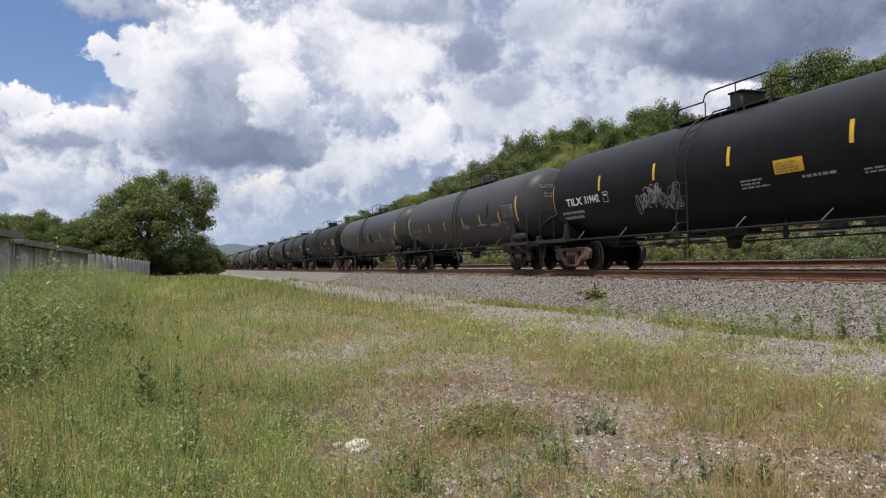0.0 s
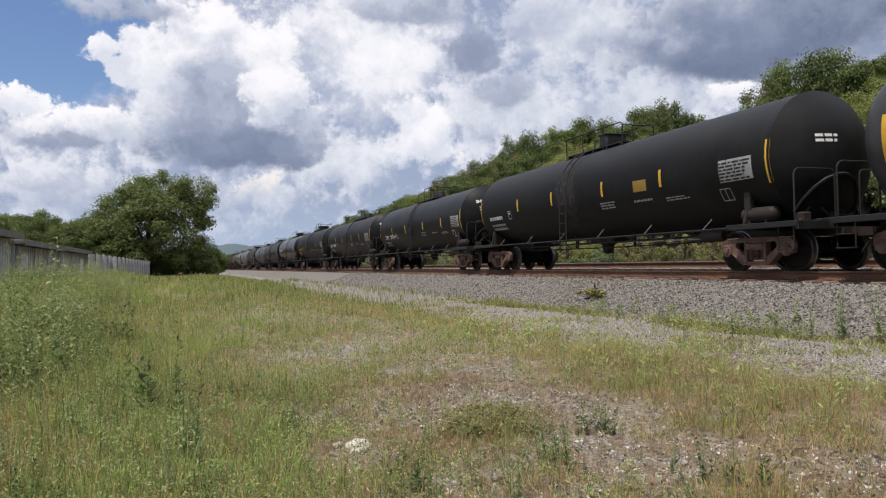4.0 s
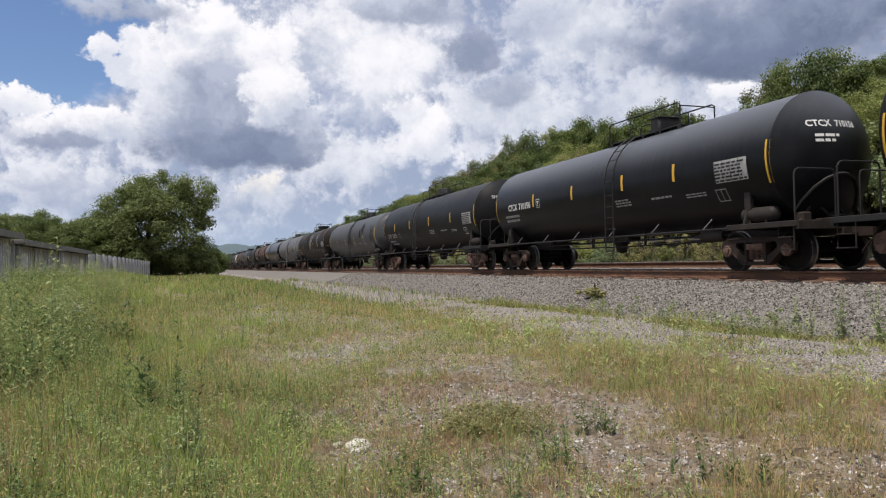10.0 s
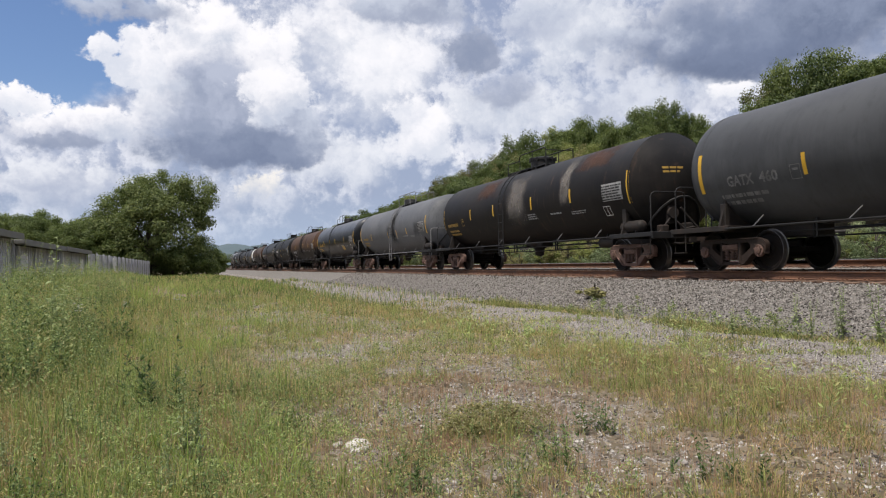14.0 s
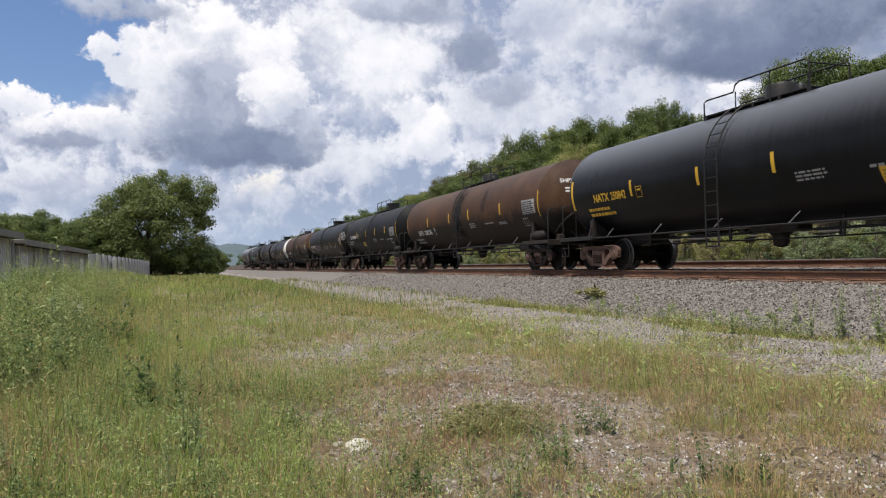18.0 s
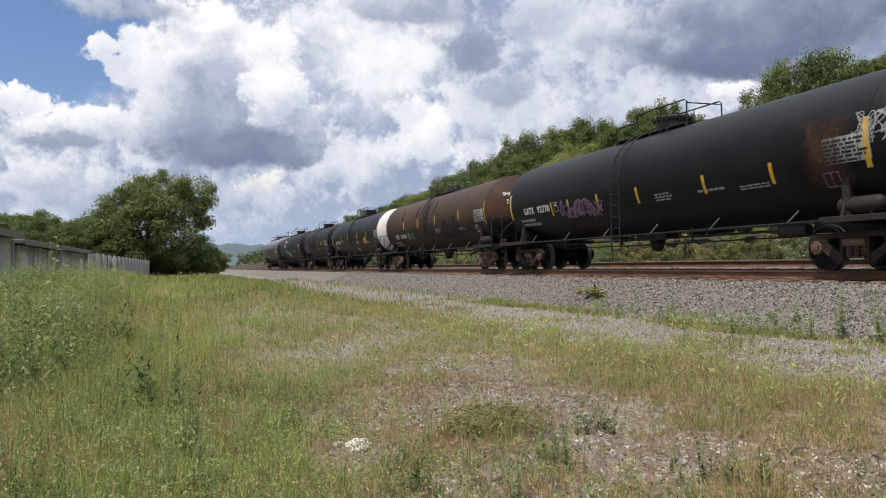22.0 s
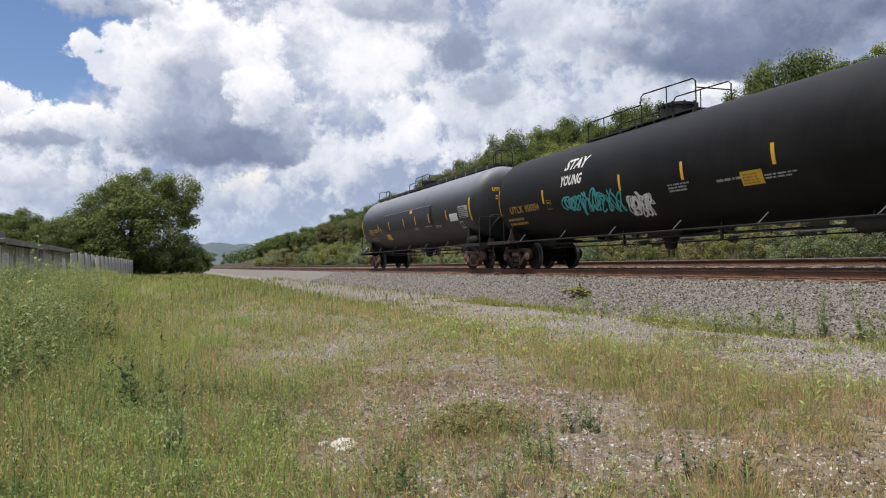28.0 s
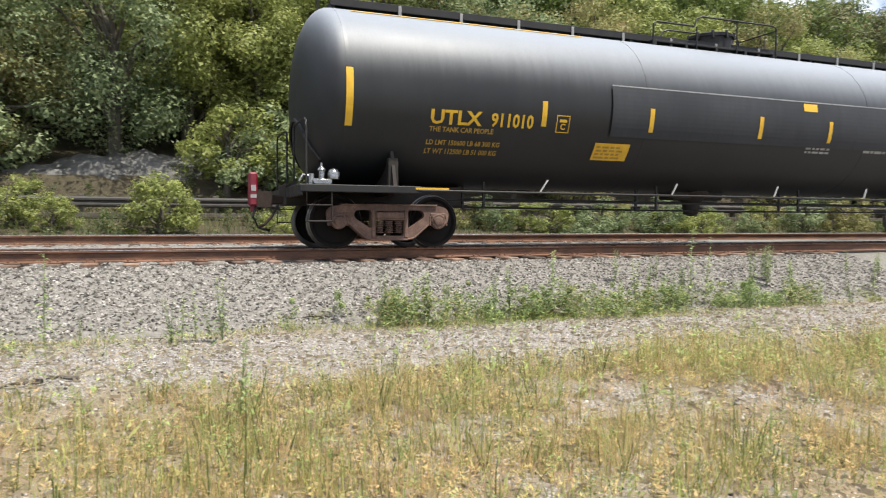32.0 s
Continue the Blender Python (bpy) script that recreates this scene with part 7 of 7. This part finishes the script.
def herbs(name, pts, h0, h1, r0, r1, leaves, leaf, mat, label, seed):
    """Bushy herbs: small leaves heaped into uneven clumps."""
    r = np.random.default_rng(seed)
    h = r.uniform(h0, h1, len(pts))
    z = height(pts[:, 0], pts[:, 1])
    cs, rs = [], []
    for t, w in ((0.25, 1.0), (0.55, 0.8), (0.8, 0.5)):
        cs.append(np.stack([pts[:, 0] + r.normal(0, 0.06, len(pts)), pts[:, 1] + r.normal(0, 0.06, len(pts)), z + h * t], -1))
        rs.append(r.uniform(r0, r1, len(pts)) * w)
    cs, rs = np.concatenate(cs), np.concatenate(rs)
    v, f = leaf_cloud(cs, rs, leaves, leaf, seed, 1.1, 0.7, 0.6)
    keep = (v.reshape(-1, 3, 3)[:, :, 2].min(1) > height(v[::3, 0], v[::3, 1]))
    tagged(new(name, fast_mesh(name, v, [f[keep]], mat)), label, "herbs", kind="stuff")


herbs("meadow_herbs", np.concatenate([spread(150, -7.5, -0.8, 7.5, 13.0), spread(420, -13, -1.4, 12.0, 34.0, 1.3)]), 0.3, 0.75, 0.25, 0.6, 190000, 0.024, L_HERB, "bushy grey-green herbs of the meadow", 21)
herbs("road_herbs", np.concatenate([spread(110, 24.25, 25.6, -8.0, 7.0), spread(60, 20.3, 23.6, -8.0, 7.0)]), 0.3, 0.8, 0.25, 0.5, 26000, 0.06, L_VERGE, "dark herbs along the road below the bank", 26)
herbs("low_herbs", np.concatenate([spread(520, -4.5, 1.6, 3.0, 9.0), spread(260, -2.0, 4.5, 8.0, 16.0), sown(420, 1.6, 6.5, -10.0, 8.0)]), 0.06, 0.28, 0.08, 0.24, 150000, 0.015, L_TALL, "low broad-leaved herbs among the grass", 22)
herbs("toe_herbs", np.concatenate([sown(150, 8.6, 9.5, -10.5, 16.0), np.stack([rng.uniform(8.8, 9.6, 60), rng.uniform(-9.5, -2.6, 60)], -1), np.stack([9.1 + rng.normal(0, 0.15, 70), rng.choice([-2.9, -5.0, -5.6, -6.3, -7.0, -8.8, -10.0], 70) + rng.normal(0, 0.22, 70)], -1)]), 0.15, 0.55, 0.08, 0.22, 52000, 0.026, L_HERB, "leafy herbs along the foot of the ballast", 23)


def stalks(name, pts, h0, h1, mat, label, seed, leaves=12, leaf=0.03, head=None):
    """Thin upright stems, each with small leaves up its length."""
    r = np.random.default_rng(seed)
    n = len(pts)
    h = r.uniform(h0, h1, n) * (0.7 + 0.5 * r.random(n) ** 2)
    far = np.maximum(1.0, np.hypot(pts[:, 0], pts[:, 1]) / 9.0)
    base = np.concatenate([pts, (height(pts[:, 0], pts[:, 1]) - 0.01)[:, None]], 1)
    tilt = np.concatenate([r.normal(0, 0.13, (n, 2)), np.ones((n, 1))], 1) * h[:, None]
    b = r.uniform(0, 6.283, n)
    side = np.stack([np.cos(b), np.sin(b), 0 * b], -1) * (0.0016 * far)[:, None]
    stem = np.stack([base - side, base + side, base + tilt + side * 0.5, base + tilt - side * 0.5], 1).reshape(-1, 3)
    k = np.repeat(np.arange(n), leaves)
    t = 0.08 + 0.92 * r.random(len(k))
    p = base[k] + tilt[k] * t[:, None]
    a = r.uniform(0, 6.283, len(k))
    size = leaf * r.uniform(0.5, 1.4, len(k)) * (1.15 - 0.6 * t) * np.sqrt(far[k])
    out = np.stack([np.cos(a), np.sin(a), r.uniform(-0.2, 0.9, len(k))], -1) * size[:, None]
    across = np.stack([-np.sin(a), np.cos(a), r.normal(0, 0.3, len(k))], -1) * (size * 0.16)[:, None]
    blade = np.stack([p, p + out * 0.5 + across, p + out, p + out * 0.5 - across], 1).reshape(-1, 3)
    v = np.concatenate([stem, blade])
    ob = new(name, fast_mesh(name, v, [np.arange(len(v)).reshape(-1, 4)], mat))
    return tagged(ob, label, "herbs", kind="stuff")


stalks("leafy_stalks", np.concatenate([sown(5200, -5.0, 2.6, 2.6, 8.0), sown(5200, -9.0, 4.0, 7.0, 20.0, 1.3)]), 0.16, 0.5, L_HERB, "thin leafy stalks standing in the meadow", 41, 14, 0.035)
stalks("tall_stalks", np.concatenate([spread(420, -5.0, -1.2, 5.0, 12.0), spread(900, -12.0, -1.6, 9.0, 26.0, 1.2)]), 0.5, 1.05, L_HERB, "tall feathery stalks along the field's edge", 42, 46, 0.05)
stalks("dry_stalks", np.concatenate([sown(2600, -4.0, 6.5, 2.6, 9.0), sown(2000, 1.6, 6.8, -10.0, 2.6), sown(1200, -4.0, 7.0, 9.0, 18.0)]), 0.14, 0.42, L_DRY, "dry straw-coloured stalks among the grass", 43, 5, 0.03)
stalks("low_mats", sown(5200, 1.8, 6.8, -9.0, 2.0), 0.05, 0.2, L_DRY, "low yellow-green herbs matted over the stones", 45, 16, 0.035)
stalks("lane_stalks", np.concatenate([sown(700, 4.6, 8.8, -8.0, 4.0), sown(900, 4.2, 9.2, 4.0, 14.0), spread(160, 5.0, 8.8, -8.0, 12.0)]), 0.15, 0.5, L_TALL, "scattered green stalks in the gravel lane", 44, 8, 0.07)


def clusters(places, each, radius):
    return np.concatenate([np.array(p) + rng.normal(0, radius, (each, 2)) for p in places])


LEAFY = ((-1.6, 8.4), (-1.75, 8.0), (-1.5, 8.9), (-2.6, 7.3), (-2.3, 9.4), (-3.1, 10.2), (-2.0, 11.5), (-0.3, 7.2), (-3.6, 8.6), (-1.1, 12.4))
stalks("dark_weeds", clusters(LEAFY, 12, 0.16), 0.45, 0.95, L_WEED, "clumps of tall dark broad-leaved weeds in the meadow", 46, 44, 0.075)
SPRIGS = ((-0.02, 5.5), (0.05, 4.35), (-0.9, 4.6), (-1.4, 5.6), (0.75, 6.1), (0.4, 7.6), (1.2, 3.9), (-0.6, 6.4), (2.2, 4.2), (3.0, 5.0), (-1.2, 4.0), (2.9, 3.5))
stalks("dark_sprigs", clusters(SPRIGS, 14, 0.09), 0.12, 0.38, L_WEED, "small dark green sprigs among the grass", 47, 26, 0.045)


def straw(n, x0, x1, y0, y1, power=1.0):
    """Dead stems lying flat on the soil."""
    p = spread(n, x0, x1, y0, y1, power)
    r = np.random.default_rng(n)
    a, L = r.uniform(0, 6.283, n), r.uniform(0.02, 0.09, n)
    w = r.uniform(0.0007, 0.0018, n) * np.maximum(1.0, np.hypot(p[:, 0], p[:, 1]) / 6.0)
    d, s = np.stack([np.cos(a), np.sin(a)], -1) * (L / 2)[:, None], np.stack([-np.sin(a), np.cos(a)], -1) * w[:, None]
    z = height(p[:, 0], p[:, 1])
    c = [np.concatenate([p + q, (z + r.uniform(0.004, 0.05, n))[:, None]], 1) for q in (-d - s, d - s, d + s, -d + s)]
    return np.stack(c, 1).reshape(-1, 3)


litter = np.concatenate([straw(13000, -3.5, 7.0, 2.2, 9.0, 1.3), straw(14000, 1.8, 8.8, -12, 2.6)])
tagged(new("straw_litter", fast_mesh("straw_litter", litter, [np.arange(len(litter)).reshape(-1, 4)], L_STRAW)), "dead straw-coloured stems lying on the soil", "litter", kind="stuff")


def pebbles():
    p = np.concatenate([spread(34000, 1.0, 9.3, 2.5, 14.0, 1.3), spread(30000, 2.4, 9.3, -11, 3.5), spread(6000, 0.6, 4.2, 3.0, 7.6), spread(6000, 5.5, 9.3, 14, 40, 1.5)])
    bare = 1 - grass_cover(p[:, 0], p[:, 1])
    p = p[rng.random(len(p)) < bare * 0.9 + 0.05]
    scatter_stones("gravel", p, (0.005, 0.018), M_GRAVEL, "loose grey gravel of the trackside lane", height, 0.2)


pebbles()
# broad-leaved weeds
def weed_mesh(seed, h, leaves, leaf, spread_r, mat, flower=None):
    r = np.random.default_rng(seed)
    g = Geo()
    vs, fs, n = [], [], 0
    stems = 1 + seed % 3
    for s in range(stems):
        a = r.uniform(0, 6.28)
        top = np.array([spread_r * 0.7 * math.cos(a) * (stems > 1), spread_r * 0.7 * math.sin(a) * (stems > 1), h * r.uniform(0.8, 1.0)])
        g.tube([(0, 0, -0.03), tuple(top * 0.4 + r.normal(0, 0.01, 3)), tuple(top * 0.75), tuple(top)], 0.006 + 0.003 * h, 5, 0.002)
        for k in range(leaves):
            t = 0.12 + 0.88 * k / leaves
            p = top * t
            b = k * 2.4 + r.uniform(-0.4, 0.4)
            L = leaf * (1.25 - 0.8 * t) * r.uniform(0.75, 1.2)
            out = np.array([math.cos(b), math.sin(b), 0.35])
            sd = np.array([-math.sin(b), math.cos(b), 0.0]) * L * 0.17
            tip = p + out * L * np.array([1, 1, 0.3])
            mid = p + out * L * 0.5 + np.array([0, 0, L * 0.12])
            vs += [p, mid + sd, tip, mid - sd]
            fs.append((n, n + 1, n + 2, n + 3))
            n += 4
    o = len(g.v)
    g.slot = 1
    g.v += [tuple(p) for p in vs]
    for q in fs:
        g.face([o + i for i in q])
    if flower:
        g.slot = 2
        for k in range(9):
            c = (r.normal(0, spread_r * 0.4), r.normal(0, spread_r * 0.4), h * r.uniform(0.9, 1.05))
            g.lathe([(0, 0.0), (0.004, 0.012), (0.010, 0.015), (0.014, 0.0)], 7, "z", c)
    me = bpy.data.meshes.new("weed")
    me.from_pydata(g.v, [], g.f)
    for m in (mat, mat, flower or mat):
        me.materials.append(m)
    me.polygons.foreach_set("material_index", g.m)
    return me


M_SEED = material("brown_seed_heads", [(0.14, 0.09, 0.05), (0.26, 0.18, 0.10)], 10, (0.8, 0.95), 0, 0.3)
M_UMBEL = material("white_umbels", [(0.36, 0.38, 0.29), (0.52, 0.54, 0.44)], 10, (0.8, 0.95), 0, 0.2)
L_WEED = leaf_material("weed_leaves", (0.14, 0.19, 0.08), (0.37, 0.43, 0.19), None, 1.0)
L_PALEW = leaf_material("pale_weed_leaves", (0.16, 0.21, 0.09), (0.32, 0.36, 0.18), None, 1.0)
WEEDS = {
    "dark": [weed_mesh(s, 0.62, 26, 0.12, 0.08, L_WEED) for s in (61, 62, 63)],
    "tall": [weed_mesh(s, 1.0, 34, 0.13, 0.10, L_WEED) for s in (64, 66, 67)],
    "pale": [weed_mesh(s, 0.8, 30, 0.10, 0.14, L_PALEW) for s in (65, 68)],
    "umbel": [weed_mesh(s, 0.6, 8, 0.08, 0.12, L_TALL, M_UMBEL) for s in (70, 71)],
    "brown": [weed_mesh(s, 0.5, 6, 0.06, 0.12, L_TALL, M_SEED) for s in (72, 73)],
}
WEED_LABEL = {"dark": "dark green leafy weed in the grass", "tall": "tall single-stemmed green weed", "pale": "pale grey-green bushy weed", "umbel": "weed with flat white flower heads", "brown": "weed with brown round seed heads"}


def weed(kind, x, y, size=1.0, ballast=False):
    z = float(ballast_height(x, y)) if ballast else float(height(x, y))
    ob = tagged(new("weed", wr.choice(WEEDS[kind])), WEED_LABEL[kind], "weed", "trackside weeds")
    ob.matrix_basis = pose(x, y, z, wr.uniform(-6, 6), wr.uniform(-6, 6), wr.uniform(0, 360)) @ Matrix.Scale(size * wr.uniform(0.85, 1.15), 4)
    return ob


for kind, x, y, size in (("tall", -1.68, 10.7, 1.45), ("tall", -1.5, 10.5, 1.2), ("tall", -0.03, 5.46, 0.62), ("dark", 0.03, 5.4, 0.7), ("dark", 1.67, 3.59, 0.4), ("umbel", -1.33, 10.5, 1.3), ("umbel", -0.97, 12.4, 1.2),
                         ("umbel", -0.2, 13.9, 1.0), ("brown", -0.54, 7.9, 0.9), ("brown", -0.41, 7.8, 0.8), ("dark", 7.68, 10.0, 0.8), ("dark", 8.04, 9.3, 0.75), ("pale", 8.7, 8.4, 0.7), ("dark", 1.44, 4.62, 0.45),
                         ("pale", 8.99, 0.74, 0.4), ("tall", 5.1, -0.55, 0.62)):
    weed(kind, x, y, size)
for kind, x, y, size in (("pale", 9.0, -2.77, 0.95), ("pale", 9.05, -3.0, 0.9), ("dark", 8.97, -3.2, 1.1), ("pale", 8.9, -3.6, 1.0), ("dark", 9.0, -3.4, 1.1), ("dark", 9.04, -4.6, 1.15), ("pale", 9.1, -4.4, 0.9),
                         ("tall", 9.2, -5.35, 1.05), ("dark", 9.1, -5.2, 0.6), ("pale", 9.0, -6.45, 0.7), ("tall", 9.3, -6.9, 0.95), ("dark", 9.0, -7.35, 0.8), ("tall", 9.5, -8.1, 1.1), ("pale", 9.4, -9.3, 1.2)):
    weed(kind, x, y, size, x > 9.15)
for kind, x, y, size in (("tall", 8.82, 1.07, 0.95), ("dark", 8.5, -0.3, 0.85), ("dark", 8.49, -0.45, 0.9), ("pale", 8.55, -0.2, 0.65), ("pale", 8.42, -0.6, 0.6), ("tall", 8.35, -0.72, 0.78), ("tall", 9.1, 7.6, 0.95),
                         ("tall", 9.2, 8.3, 0.9), ("pale", 9.02, 8.2, 0.8), ("dark", 9.1, 6.6, 0.7), ("pale", 9.0, 12.2, 0.55), ("dark", 9.1, 14.0, 0.5), ("dark", 8.9, 3.4, 0.5), ("tall", 9.6, 9.6, 0.7)):
    weed(kind, x, y, size)
for k in range(46):
    weed(wr.choice(("dark", "tall", "pale", "umbel", "umbel")), wr.uniform(-11, -1.8), 7.5 + 22 * wr.random() ** 1.3, wr.uniform(0.7, 1.35))
for k in range(22):
    weed(wr.choice(("dark", "pale", "umbel", "brown")), wr.uniform(-2.5, 0.8), 4.5 + 10 * wr.random(), wr.uniform(0.35, 0.6))

for k in range(20):
    weed(wr.choice(("tall", "tall", "dark", "pale")), wr.uniform(8.7, 10.4), -6.5 - 7.5 * wr.random(), wr.uniform(0.7, 1.1), True)

# dense low tuft in the gravel, the dark clump on the ballast
herbs("herb_tuft", np.stack([2.13 + rng.normal(0, 0.22, 40), 5.25 + rng.normal(0, 0.12, 40)], -1), 0.14, 0.27, 0.07, 0.13, 11000, 0.016, L_OLIVE, "dense brownish-green tuft of low herbs", 24)
clump = make_tree("dead_brush", 45, 0.55, 0.42, 0.02, 900, 0.09, L_OLIVE, "dark heap of dead brush on the ballast", "brush", 14, "")
stand(clump, 10.0, 16.6, -0.68, 0, 1.0, 0.6)


def stone_thing(name, seed, sx, sy, sz, x, y, label, mat=None):
    bm = bmesh.new()
    bmesh.ops.create_icosphere(bm, subdivisions=3, radius=1.0)
    for v in bm.verts:
        n = 0.25 * noise.noise(v.co * 1.3 + Vector((seed, 0, 0))) + 0.12 * noise.noise(v.co * 3.1 + Vector((0, seed, 0)))
        q = v.co * (1 + n)
        v.co = Vector((q.x * sx, q.y * sy, max(q.z, -0.4) * sz))
    me = bpy.data.meshes.new(name)
    bm.to_mesh(me)
    bm.free()
    me.materials.append(mat or M_PALE)
    ob = tagged(new(name, me), label, "rock", "loose rocks")
    ob.matrix_basis = pose(x, y, float(height(x, y)) + 0.25 * sz, 0, 0, seed * 37)
    return ob


stone_thing("rock", 1, 0.115, 0.08, 0.055, 1.13, 5.14, "pale broken limestone rock in the grass")
stone_thing("rock", 2, 0.045, 0.04, 0.03, 1.02, 5.27, "small pale limestone rock")
for i, (x, y, r) in enumerate(((3.01, 3.99, 0.05), (3.2, 3.5, 0.035), (3.5, -0.3, 0.05), (3.51, -0.55, 0.045), (8.47, 1.07, 0.06), (4.3, 6.1, 0.03), (2.6, 7.6, 0.04), (5.6, -1.7, 0.04), (6.9, 4.4, 0.05), (3.9, 3.1, 0.035))):
    stone_thing("rock", 3 + i, r, r * 0.8, r * 0.6, x, y, "small grey rock on the gravel", M_STONE)
for x, y, L, a in ((6.63, 0.98, 0.32, 20), (6.65, 0.67, 0.28, -35), (6.68, 2.27, 0.9, 8), (9.4, -1.95, 0.34, 5), (6.9, 1.75, 0.7, 170)):
    g = Geo().tube([(-L / 2, 0, 0.03), (-L / 6, 0.03, 0.035), (L / 5, -0.02, 0.03), (L / 2, 0.04, 0.02)], 0.022, 7, 0.008)
    g.tube([(L / 8, 0, 0.03), (L / 4, 0.10, 0.06)], 0.01, 5, 0.004)
    ob = tagged(new("fallen_branch", g.mesh("fallen_branch", M_BARK, True)), "short dead branch lying on the gravel", "branch", "fallen branches")
    ob.matrix_basis = pose(x, y, float(height(x, y)) if x < 9.2 else float(ballast_height(x, y)) + 0.02, 0, 0, a + 90)


# ================= what moves =================
def travelled(t):
    """Metres that the train has run at t seconds."""
    return float(np.interp(t, [0, 27.0, 29.0, 30.0, 31.0, 32.0], [0.0, 321.1, 344.7, 356.63, 368.7, 380.8]))


def motions():
    times = [0.0, 4.0, 8.0, 12.0, 16.0, 20.0, 24.0, 27.0, 28.0, 29.0, 30.0, 31.0, 32.0]
    for car, tank, shape in CARS:
        walk(car, [(t, pose(TRACK_X, car["along"] - travelled(t), 0)) for t in times])
    first = SPINNING[0]
    walk(first, [(k / FPS, Matrix.Rotation(travelled(k / FPS) / WHEEL_R, 4, "X")) for k in range(int(32 * FPS) + 1)])
    for w in SPINNING[1:]:
        w.rotation_mode = "QUATERNION"
        w.animation_data_create()
        w.animation_data.action = first.animation_data.action
        w.animation_data.action_slot = first.animation_data.action_slot


motions()
